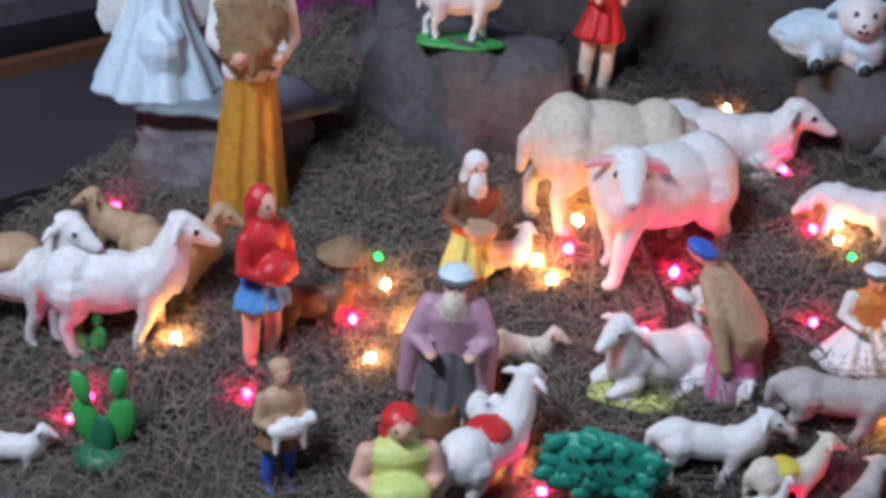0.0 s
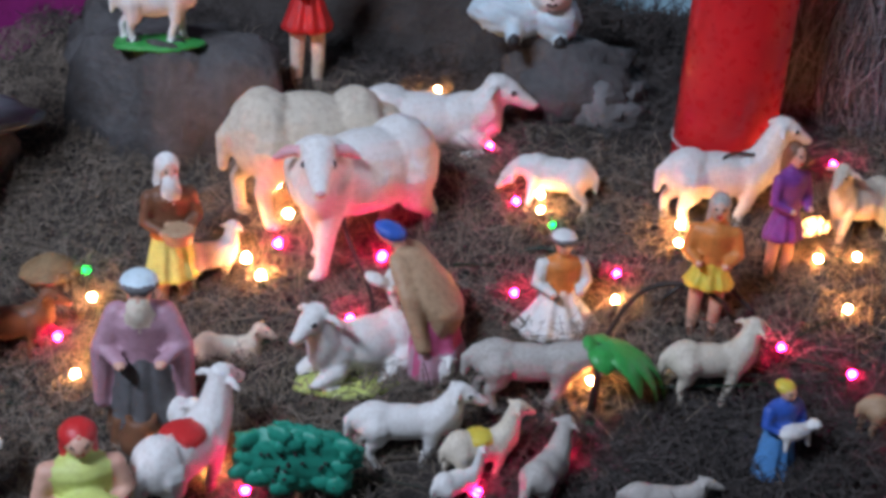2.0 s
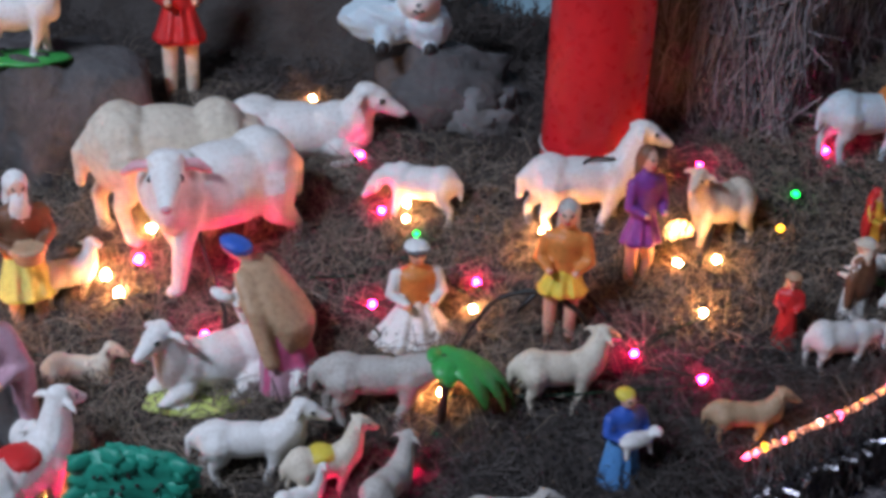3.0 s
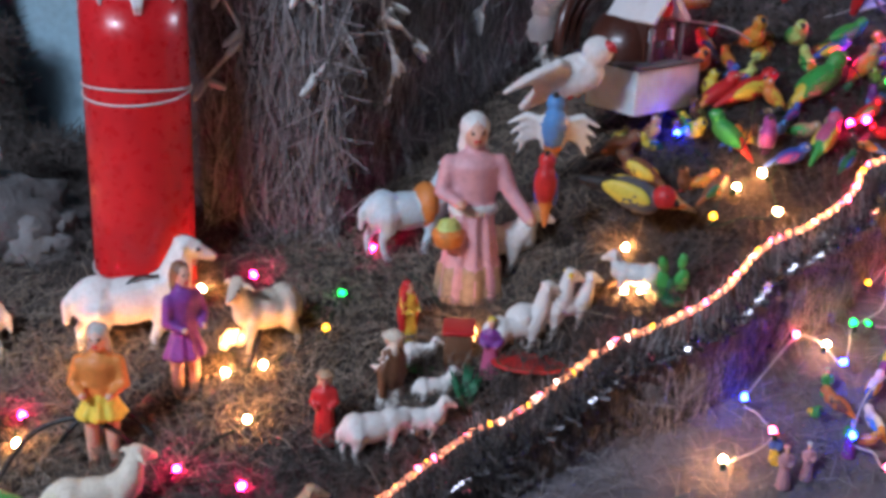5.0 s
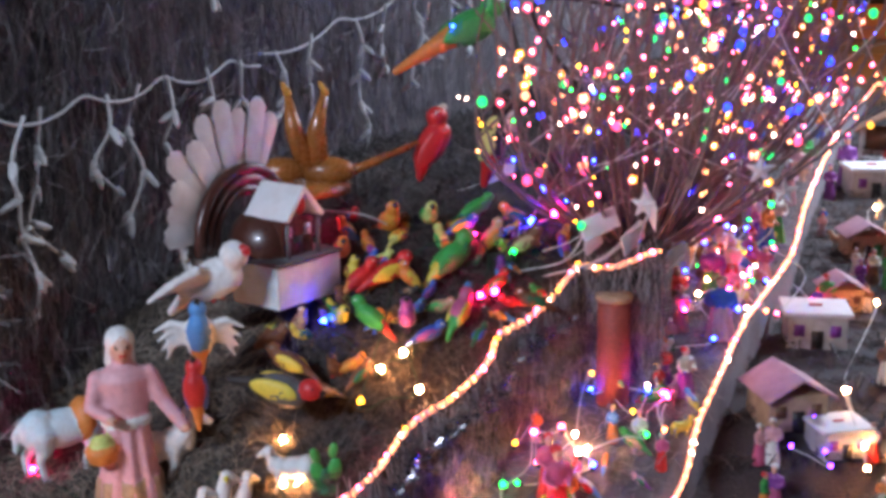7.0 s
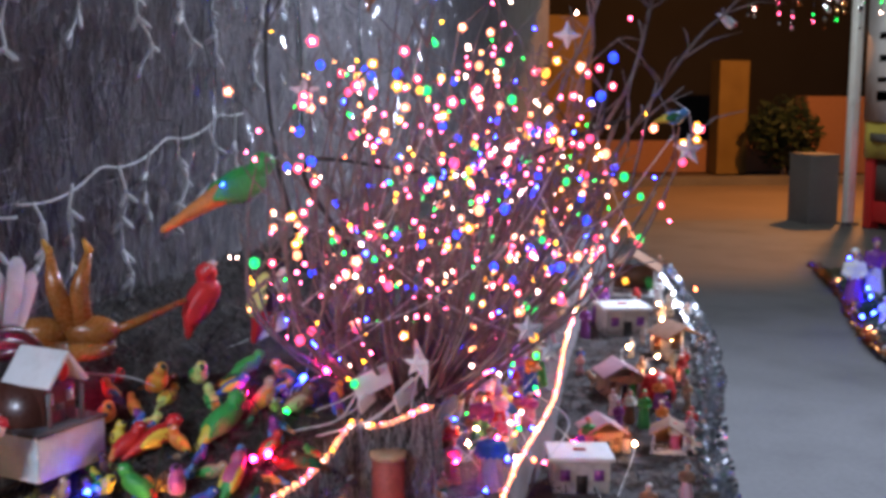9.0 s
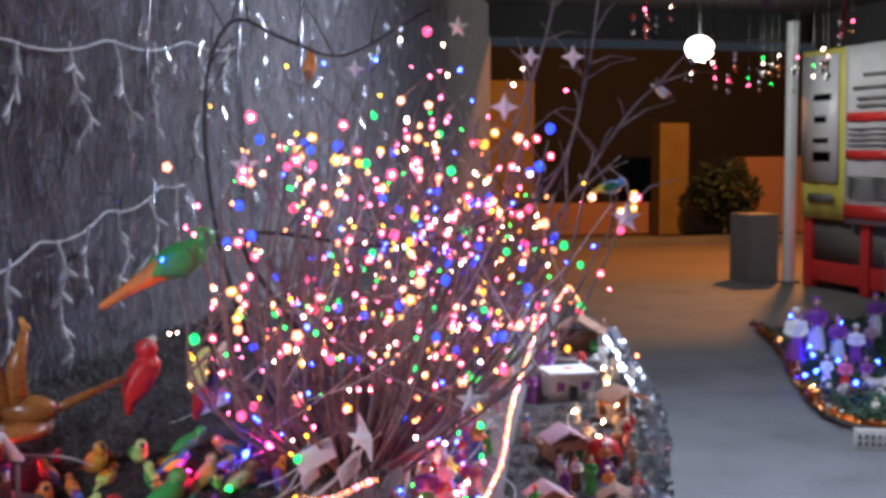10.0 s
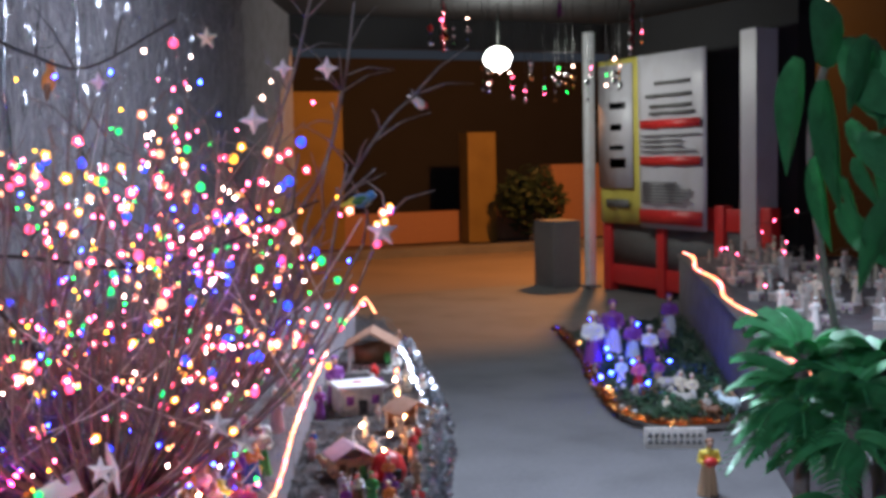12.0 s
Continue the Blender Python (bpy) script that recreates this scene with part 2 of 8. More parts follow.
class Fig:
    """Gathers rounded forms into one mesh, with a material for each."""

    def __init__(self):
        self.bm, self.mats = bmesh.new(), []

    def slot(self, m):
        if m not in self.mats:
            self.mats.append(m)
        return self.mats.index(m)

    def ell(self, c, r, m, rot=(0, 0, 0), lump=0.0, seg=14, freq=9.0):
        R = Euler([radians(a) for a in rot]).to_matrix()
        s, c, rows, nv = self.slot(m), Vector(c), [], max(6, seg * 2 // 3)
        for i in range(nv + 1):
            ring = []
            for k in range(seg if 0 < i < nv else 1):
                t, p = 2 * math.pi * k / seg, math.pi * i / nv
                n = Vector((math.sin(p) * math.cos(t), math.sin(p) * math.sin(t), math.cos(p)))
                if lump:
                    n *= 1 + lump * noise.noise(n * freq * 0.4 + c * 3)
                ring.append(self.bm.verts.new(R @ Vector((n.x * r[0], n.y * r[1], n.z * r[2])) + c))
            rows.append(ring)
        for a, b in zip(rows, rows[1:]):
            for k in range(seg):
                q = (a[k % len(a)], b[k % len(b)], b[(k + 1) % len(b)], a[(k + 1) % len(a)])
                q = [v for j, v in enumerate(q) if v is not q[j - 1]]
                self.bm.faces.new(q).material_index = s

    def cap(self, pts, radii, m, sides=9):
        tube(self.bm, pts, radii, self.slot(m), sides)
        rs = radii if hasattr(radii, "__len__") else [radii] * len(pts)
        for p, r in ((pts[0], rs[0]), (pts[-1], rs[-1])):
            self.ell(p, (r, r, r), m, seg=8)

    def lathe(self, prof, m, folds=0, depth=0.0, sides=28, sx=1.0, sy=1.0, c=(0, 0)):
        rings, s = [], self.slot(m)
        for r, z in prof:
            rings.append([self.bm.verts.new((c[0] + sx * rr * math.cos(t), c[1] + sy * rr * math.sin(t), z)) for t in [2 * math.pi * k / sides for k in range(sides)] for rr in [r * (1 + depth * math.cos(folds * t))]])
        for r0, r1 in zip(rings, rings[1:]):
            for k in range(sides):
                self.bm.faces.new((r0[k], r0[(k + 1) % sides], r1[(k + 1) % sides], r1[k])).material_index = s
        self.bm.faces.new(rings[0][::-1]).material_index = s
        self.bm.faces.new(rings[-1]).material_index = s

    def box(self, lo, hi, m):
        a_box(self.bm, lo, hi, self.slot(m), 0.0)

    def done(self, name, at, yaw, scale, label, category, group="", tilt=0.0, solid=False):
        ob = new(name, mesh_of(name, self.bm, self.mats))
        sc = scale if hasattr(scale, "__len__") else (scale,) * 3
        if solid:
            CASTS.append((ob, min(0.034, max(0.013, 0.0035 / max(sc)))))
        ob.matrix_basis = pose(*at, tilt, 0, yaw) @ Matrix.Diagonal((*sc, 1))
        return tagged(ob, label, category, group)


# ---- figurines ----
def sheep(x, y, z, h, yaw, label, coat=WOOL, legs=None, stance="stand", turn=0, stretch=1.0, group="flock of sheep figurines", face=None, ears=None, base=None, name="sheep_figurine", neck=0.0, tall=1.0, extra=None, slim=1.0):
    """A cast sheep of height h: stand, lie, graze or rear. turn: the head, to its left."""
    f, legs, face = Fig(), legs or coat, face or coat
    up = 0.56 if stance != "lie" else 0.25
    if base:
        f.lathe([(0.01, 0.0), (0.6, 0.0), (0.58, 0.05), (0.3, 0.08)], base, 5, 0.06, sx=1.0, sy=0.62)
        up += 0.05
    w = slim
    f.ell((-0.04, 0, up), (0.42, 0.225 * w, 0.235 * w), coat, lump=0.06, seg=24)
    f.ell((0.24, 0, up + 0.02), (0.22, 0.205 * w, 0.25 * w), coat, (0, 25, 0), lump=0.08, seg=18)
    f.ell((-0.3, 0, up + 0.025), (0.225, 0.225 * w, 0.25 * w), coat, lump=0.08, seg=18)
    f.cap([(-0.47, 0, up + 0.13), (-0.545, 0, up + 0.02), (-0.56, 0, up - 0.17)], [0.05, 0.058, 0.035], coat)
    if stance == "lie":
        for s in (-1, 1):
            f.cap([(0.3, s * 0.14, 0.18), (0.5, s * 0.15, 0.08), (0.33, s * 0.18, 0.04)], [0.1, 0.058, 0.042], legs)
            f.cap([(-0.3, s * 0.16, 0.2), (-0.1, s * 0.25, 0.09), (-0.34, s * 0.25, 0.045)], [0.16, 0.085, 0.045], legs)
            f.ell((0.3, s * 0.18, 0.035), (0.06, 0.042, 0.035), legs, seg=8)
    else:
        for s, k in ((1, 0.05), (-1, -0.06)):
            f.cap([(0.25, s * 0.1 * w, up), (0.27 + k * 0.6, s * 0.115 * w, 0.31), (0.255 + k * 1.3, s * 0.115 * w, 0.17), (0.26 + k * 1.6, s * 0.115 * w, 0.04)], [0.125, 0.066, 0.05, 0.043], legs)
            f.ell((0.285 + k * 1.6, s * 0.115 * w, 0.03), (0.06, 0.048, 0.035), legs, seg=8)
            f.cap([(-0.29, s * 0.11 * w, up - 0.02), (-0.31 - k * 0.5, s * 0.13 * w, 0.36), (-0.4 - k, s * 0.125 * w, 0.25), (-0.37 - k * 1.3, s * 0.125 * w, 0.04)], [0.17, 0.098, 0.053, 0.043], legs)
            f.ell((-0.345 - k * 1.3, s * 0.125 * w, 0.03), (0.06, 0.048, 0.035), legs, seg=8)
    T = Matrix.Translation((0.3, 0, 0)) @ Matrix.Rotation(radians(turn), 4, "Z") @ Matrix.Translation((-0.3, 0, 0))
    if stance == "graze":
        hp, rot = Vector((0.66, 0, 0.32 + neck)), 48
        f.cap([(0.28, 0, up + 0.06), T @ Vector((0.48, 0, up + 0.02 + neck * 0.4)), T @ Vector((0.61, 0, 0.42 + neck))], [0.19, 0.15, 0.1], coat)
    else:
        hp, rot = Vector((0.53, 0, up + 0.37 + neck)), 24
        f.cap([(0.26, 0, up + 0.03), T @ Vector((0.4, 0, up + 0.17 + neck * 0.5)), T @ Vector((0.46, 0, up + 0.36 + neck))], [0.2, 0.16, 0.105], coat)
        f.ell(T @ Vector((0.42, 0, up + 0.05 + neck * 0.3)), (0.12, 0.13, 0.17), coat, lump=0.1)
    d = Vector((math.cos(radians(rot)), 0, -math.sin(radians(rot))))
    f.ell(T @ hp, (0.14, 0.098, 0.108), face, (0, rot, turn))
    f.cap([T @ (hp + d * 0.06), T @ (hp + d * 0.15 - Vector((0, 0, 0.01))), T @ (hp + d * 0.21 - Vector((0, 0, 0.015)))], [0.085, 0.064, 0.05], face, 12)
    f.ell(T @ (hp + d * 0.255 + Vector((0, 0, 0.0))), (0.02, 0.032, 0.022), PINK, (0, rot, turn), seg=8)
    for s in (-1, 1):
        f.cap([T @ (hp + Vector((-0.06, s * 0.08, 0.045))), T @ (hp + Vector((-0.09, s * 0.16, 0.03))), T @ (hp + Vector((-0.1, s * 0.235, -0.015)))], [0.028, 0.04, 0.02], ears or face, 8)
        f.ell(T @ (hp + d * 0.07 + Vector((0, s * 0.088, 0.035))), (0.022, 0.014, 0.02), DARK, seg=7)
    f.ell(T @ (hp + Vector((-0.05, 0, 0.07))), (0.1, 0.1, 0.065), coat, lump=0.2, seg=12)
    if extra:
        extra(f)
    top = max(hp.z + 0.14, up + 0.3)
    return f.done(name, (x, y, z), yaw, (h / top * stretch, h / top, h / top * tall), label, name.replace("_", " "), group, solid=True)


def person(x, y, z, h, yaw, label, robe, top=None, head=None, hat="scarf", legs=0.0, sash=None, arm=None, beard=None, wide=1.0, lean=0.0, carry=None, feet=None, skin=SKIN, name="shepherd_figurine", hem=None, cloak=None, group="crib figurines", hunch=0.0, squat=0.0, reach=None):
    """A cast figure of height h in a robe, plain in form. hunch: how far the back bends; squat: how low it sits."""
    f, top, arm = Fig(), top or robe, arm or top or robe
    b = legs
    mid = max(0.5, b + 0.1)
    f.lathe([(0.02, b), (0.16, b), (0.168, b + 0.02), (0.14, b + (mid - b) * 0.45), (0.105, mid), (0.09, mid + 0.05)], robe, 7, 0.09, sides=42, sx=0.82, sy=1.0)
    for k in range(5):
        a = -1.2 + 0.6 * k
        f.cap([(0.09 * math.cos(a), 0.1 * math.sin(a), mid), (0.135 * math.cos(a), 0.158 * math.sin(a), b + 0.03)], [0.012, 0.024], robe, 7)
    if hem:
        f.lathe([(0.05, b), (0.172, b + 0.003), (0.18, b + 0.02), (0.158, b + 0.2), (0.1, b + 0.21)], hem, 7, 0.09, sides=42, sx=0.82, sy=1.0)
    f.lathe([(0.085, mid - 0.03), (0.1, mid + 0.02), (0.115, 0.66), (0.128, 0.74), (0.1, 0.79), (0.045, 0.82), (0.04, 0.86)], top, 5, 0.03, sx=0.72, sy=1.08)
    if sash:
        f.lathe([(0.1, mid - 0.015), (0.122, mid - 0.005), (0.122, mid + 0.03), (0.1, mid + 0.04)], sash, 5, 0.03, sx=0.8, sy=1.05)
    if cloak:
        f.ell((-0.045, 0, 0.54), (0.09, 0.165, 0.3), cloak, lump=0.12, seg=18)
        for s in (-1, 1):
            f.cap([(-0.01, s * 0.1, 0.79), (0.015, s * 0.17, 0.6), (0.01, s * 0.185, 0.26)], [0.055, 0.055, 0.04], cloak)
    for s in (-1, 1):
        if legs:
            f.cap([(0.0, s * 0.065, b + 0.05), (0.015 + 0.012 * s, s * 0.07, b * 0.55), (0.0, s * 0.07, b * 0.3), (0, s * 0.07, 0.04)], [0.06, 0.047, 0.046, 0.033], feet or skin)
        f.ell((0.04, s * 0.068, 0.02), (0.078, 0.036, 0.026), feet or BROWN, seg=8)
        hand = reach if reach and s == reach[3] else (0.13, s * 0.085, 0.57)
        el = Vector((0.015, s * 0.175, 0.61)).lerp(Vector(hand[:3]), 0.12)
        f.cap([(0, s * 0.125, 0.755), tuple(el), tuple(hand[:3])], [0.048, 0.044, 0.034], arm)
        f.ell(Vector(hand[:3]) + Vector((0.025, 0, 0)), (0.034, 0.028, 0.024), skin, seg=8)
    f.ell((0.01, 0, 0.915), (0.066, 0.056, 0.076), skin)
    f.ell((0.075, 0, 0.908), (0.015, 0.011, 0.019), skin, seg=6)
    f.ell((0.045, 0, 0.865), (0.03, 0.028, 0.022), skin, seg=8)
    for s in (-1, 1):
        f.ell((0.066, s * 0.026, 0.93), (0.012, 0.013, 0.01), DARK, seg=6)
    f.ell((0.068, 0, 0.878), (0.012, 0.02, 0.008), RED, seg=6)
    if beard:
        f.ell((0.06, 0, 0.81), (0.045, 0.06, 0.11), beard, lump=0.25)
    hm = head or top
    if hat == "scarf":
        f.ell((-0.022, 0, 0.938), (0.082, 0.078, 0.082), hm)
        f.cap([(-0.035, 0, 0.92), (-0.07, 0, 0.82), (-0.085, 0, 0.7)], [0.072, 0.08, 0.045], hm)
    elif hat == "turban":
        f.ell((-0.015, 0, 0.965), (0.084, 0.082, 0.055), hm)
        f.lathe([(0.06, 0.93), (0.088, 0.94), (0.088, 0.962), (0.06, 0.97)], GREYROBE)
    elif hat == "brim":
        f.ell((-0.01, 0, 0.975), (0.12, 0.125, 0.028), hm)
        f.ell((-0.015, 0, 1.0), (0.08, 0.08, 0.055), hm)
        f.cap([(-0.055, 0.05, 0.93), (-0.06, 0.07, 0.8)], [0.05, 0.04], hm)
        f.cap([(-0.055, -0.05, 0.93), (-0.06, -0.07, 0.8)], [0.05, 0.04], hm)
    elif hat == "hair":
        f.ell((-0.025, 0, 0.935), (0.076, 0.078, 0.08), hm, lump=0.15)
        f.cap([(-0.05, 0, 0.9), (-0.085, 0, 0.8)], [0.075, 0.05], hm)
    else:
        f.ell((-0.02, 0, 0.955), (0.078, 0.076, 0.062), hm)
    if carry == "lamb":
        f.ell((0.15, 0, 0.58), (0.065, 0.15, 0.07), WHITE, lump=0.15)
        f.ell((0.18, 0.14, 0.65), (0.06, 0.045, 0.05), WHITE)
        f.cap([(0.17, 0.09, 0.55), (0.19, 0.1, 0.44)], [0.03, 0.022], WHITE)
        f.cap([(0.17, -0.09, 0.55), (0.18, -0.1, 0.43)], [0.03, 0.022], WHITE)
    elif carry == "basket":
        f.lathe([(0.02, 0.5), (0.08, 0.5), (0.105, 0.59), (0.095, 0.6)], TAN, c=(0.17, 0))
    elif carry == "side_basket":
        f.lathe([(0.02, 0.33), (0.06, 0.33), (0.085, 0.41), (0.075, 0.42)], ORANGE, c=(0.1, -0.14))
        f.ell((0.1, -0.14, 0.44), (0.055, 0.055, 0.05), LIME, lump=0.3)
    elif carry == "bundle":
        f.ell((0.08, -0.02, 0.64), (0.1, 0.15, 0.14), STRAWCOL, lump=0.5)
        for k in range(9):
            f.cap([(0.1, -0.12 + 0.03 * k, 0.58), (0.14, -0.16 + 0.035 * k, 0.74 + 0.02 * (k % 3))], [0.014, 0.008], STRAWCOL, 6)
    elif carry:
        f.ell((0.13, 0, 0.6), (0.08, 0.13, 0.085), carry, lump=0.1)
    for v in f.bm.verts:
        k = max(0.0, v.co.z - 0.42)
        if squat:
            q = min(1.0, v.co.z / 0.5)
            v.co.x, v.co.y, v.co.z = v.co.x * (1 + squat * (1 - q)) + 0.05 * squat * (1 - q), v.co.y * (1 + squat * (1 - q)), v.co.z - 0.3 * squat * q
        v.co.x += hunch * k + hunch * 0.5 * k * k
        v.co.z -= hunch * 0.42 * k
    return f.done(name, (x, y, z), yaw, (h * wide, h * wide, h), label, "figurine", group, tilt=lean, solid=True)


def bird(x, y, z, length, yaw, label, body, wing, tail, head=None, beak=DARK, pitch=25.0, breast=None, name="bird_figurine", group="painted bird figurines", spread=0.0, tail_len=0.72):
    """A perched bird; pitch: how far it sits up."""
    f, head = Fig(), head or body
    a = radians(pitch)
    c, s = math.cos(a), math.sin(a)
    at = lambda u, v, w: (u * c - w * s, v, u * s + w * c)  # noqa: E731
    f.ell(at(0, 0, 0), (0.26, 0.145, 0.15), body, (0, -pitch, 0))
    f.ell(at(0.08, 0, -0.05), (0.17, 0.11, 0.1), breast or body, (0, -pitch, 0))
    f.ell(at(0.27, 0, 0.08), (0.115, 0.105, 0.108), head)
    f.cap([at(0.34, 0, 0.09), at(0.4, 0, 0.06), at(0.41, 0, 0.01)], [0.045, 0.035, 0.008], beak)
    for k in (-1, 1):
        f.ell(at(-0.06, k * 0.11, 0.02), (0.24, 0.035, 0.1), wing, (0, -pitch, 0), lump=0.1)
        f.ell(at(0.31, k * 0.078, 0.11), (0.028, 0.012, 0.028), WHITE, seg=8)
        f.ell(at(0.315, k * 0.088, 0.11), (0.013, 0.006, 0.013), DARK, seg=6)
        if spread:
            for q in range(4):
                f.cap([at(0.06 - 0.05 * q, k * 0.1, 0.04), at(0.1 - 0.1 * q, k * spread * 0.6, 0.08), at(0.0 - 0.13 * q, k * spread * (1 - 0.08 * q), 0.06)], [0.05, 0.05, 0.02], wing, 7)
        f.cap([at(0.0, k * 0.05, -0.1), (0.02, k * 0.05, -0.16)], [0.02, 0.014], beak)
    f.cap([at(-0.2, 0, 0.0), at(-0.2 - 0.22 * tail_len, 0, -0.02), at(-0.2 - 0.46 * tail_len, 0, -0.05)], [0.1, 0.065, 0.035], tail)
    return f.done(name, (x, y, z), yaw, length, label, "bird figurine", group, solid=True)


EDGE_UPPER = [(-0.113, 1.881, 0.251), (0.015, 2.027, 0.300), (0.116, 2.151, 0.345), (0.164, 2.171, 0.366), (0.246, 2.243, 0.411), (0.333, 2.317, 0.463), (0.424, 2.345, 0.501), (0.497, 2.391, 0.540), (0.563, 2.478, 0.597), (0.639, 2.514, 0.633), (0.709, 2.577, 0.676), (0.732, 2.635, 0.708), (0.794, 2.674, 0.734), (0.849, 2.723, 0.762), (0.863, 2.737, 0.770), (0.912, 2.807, 0.803), (0.949, 2.785, 0.799), (1.017, 2.781, 0.813), (1.073, 2.801, 0.830)]
EDGE_MIDDLE = [(0.86, 2.265, 0.29), (0.965, 2.40, 0.365), (1.071, 2.532, 0.439), (1.133, 2.670, 0.507), (1.222, 2.825, 0.569), (1.331, 3.051, 0.603), (1.597, 3.578, 0.619), (1.838, 4.190, 0.636), (2.127, 4.871, 0.655), (2.557, 5.851, 0.682), (2.881, 6.470, 0.700)]
EDGE_VILLAGE = [(1.688, 2.538, 0.373), (2.000, 3.414, 0.493), (2.212, 3.858, 0.507), (2.476, 4.461, 0.524), (2.688, 5.103, 0.542), (2.963, 5.979, 0.566)]


# ---- tiers: straw slope, middle tier, village shelf ----
def upper_z(x, y):
    z = min(0.127 + 0.33 * (y - 1.5) + 0.28 * max(0, x - 0.1), 0.84 if x > -0.3 else 0.5)
    return z + 0.17 * math.exp(-((x - 0.4) / 0.35) ** 2 - ((y - 2.9) / 0.3) ** 2)


def middle_z(x, y):
    return float(np.interp(y, [1.0, 1.5, 2.0, 2.3, 2.6, 2.9, 7.0], [-0.1, 0.0, 0.15, 0.3, 0.48, 0.6, 0.715]))


def village_z(x, y):
    return middle_z(x, y) - 0.12


def strip(front, back, height, n_across, rough, drop, mat, name, label, category):
    """A sheet from the front curve to the back curve, with a skirt hanging from its front edge."""
    bm, rows = bmesh.new(), []
    for a, b in zip(front, back):
        row = [bm.verts.new((a[0], a[1], height(a[0], a[1]) - drop))]
        for k in range(n_across + 1):
            t = k / n_across
            x, y = a[0] + (b[0] - a[0]) * t, a[1] + (b[1] - a[1]) * t
            w = rough * noise.noise(Vector((x * 9, y * 9, 0))) * min(1, t * 8)
            row.append(bm.verts.new((x, y, height(x, y) + w)))
        rows.append(row)
    for r0, r1 in zip(rows, rows[1:]):
        for k in range(len(r0) - 1):
            bm.faces.new((r0[k], r1[k], r1[k + 1], r0[k + 1]))
    bmesh.ops.recalc_face_normals(bm, faces=bm.faces)
    ob = new(name, mesh_of(name, bm, mat))
    return tagged(ob, label, category, "", "structure")


def along(curve, n):
    """n points evenly spaced along a curve."""
    c = spline(curve, 6)
    L = [0.0]
    for p, q in zip(c, c[1:]):
        L.append(L[-1] + (q - p).length)
    out = []
    for k in range(n):
        s = L[-1] * k / (n - 1)
        i = max(j for j in range(len(L)) if L[j] <= s + 1e-9)
        i = min(i, len(c) - 2)
        out.append(c[i].lerp(c[i + 1], (s - L[i]) / max(1e-9, L[i + 1] - L[i])))
    return out


WALL_A, WALL_D = Vector((-0.25, 2.62, 0)), Vector((0.423, 0.906, 0))
front = along([(-2.3, 0.95, 0), (-2.0, 1.1, 0), (-1.0, 1.3, 0), (-0.4, 1.6, 0)] + EDGE_UPPER + [(1.2, 3.2, 0.8), (1.6, 4.3, 0.8), (2.4, 6.4, 0.8)], 90)
back = along([(-2.15, 2.45, 0), (-1.9, 3.2, 0), (-0.9, 3.2, 0), (-0.42, 2.7, 0), (-0.25, 2.62, 0), (0.17, 3.53, 0), (1.02, 5.34, 0), (2.2, 7.9, 0)], 90)
strip(front, back, upper_z, 40, 0.025, 0.32, EARTH, "ground_upper_tier", "sloping straw-covered ground of the crib", "ground")
mid_front = along([(-0.4, 1.0, 0), (0.5, 1.5, 0), (0.9, 2.1, 0)] + EDGE_MIDDLE + [(3.0, 6.9, 0.7)], 60)
mid_back = along([(-1.2, 1.2, 0), (0.1, 2.17, 0), (0.6, 2.58, 0), (0.93, 2.95, 0), (1.1, 3.3, 0), (2.4, 7.4, 0)], 60)
strip(mid_front, mid_back, middle_z, 24, 0.02, 0.3, SACK, "ground_middle_tier", "grey cloth-covered lower tier of the crib", "ground")
vil_front = along([(0.6, 1.0, 0), (1.1, 1.6, 0)] + EDGE_VILLAGE + [(3.2, 6.9, 0.57)], 50)
vil_back = along([(0.0, 1.2, 0), (0.9, 2.2, 0)] + [(x - 0.02, y + 0.01, z) for x, y, z in EDGE_MIDDLE] + [(2.9, 7.1, 0.7)], 50)
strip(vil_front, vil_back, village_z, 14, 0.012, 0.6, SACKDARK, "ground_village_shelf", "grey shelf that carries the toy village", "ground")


def strands(name, label, spots, length, width, mat, hang=0.0, curl=0.5, seed=1):
    """Thin bent blades, thousands in one mesh. spots: place and way up."""
    rng = random.Random(seed)
    verts, faces = [], []
    for p, n in spots:
        L, w = length * rng.uniform(0.4, 1.5), width * rng.uniform(0.6, 1.4)
        d = Vector((rng.gauss(0, 1), rng.gauss(0, 1), rng.gauss(0, 1)))
        d = (d - n * d.dot(n) * 0.75)
        if hang:
            d = Vector((d.x * 0.35, d.y * 0.35, -1.0 - 0.4 * abs(d.z))) if rng.random() < hang else d
        d = d.normalized() * L
        s = d.cross(n)
        s = (s.normalized() if s.length > 1e-6 else Vector((1, 0, 0))) * w
        b = n * L * rng.uniform(0.05, curl) + s * rng.uniform(-8, 8) * 0.3
        i = len(verts)
        q0, q1, q2 = p - d * 0.5, p + b * 0.6, p + d * 0.5
        for q in (q0, q1, q2):
            verts += [tuple(q - s), tuple(q + s), tuple(q + n * w)]
        for k in (0, 3):
            faces += [(i + k, i + k + 1, i + k + 4, i + k + 3), (i + k + 1, i + k + 2, i + k + 5, i + k + 4), (i + k + 2, i + k, i + k + 3, i + k + 5)]
    me = bpy.data.meshes.new(name)
    me.from_pydata(verts, [], faces)
    me.materials.append(mat)
    return tagged(new(name, me), label, "straw", "", "stuff")


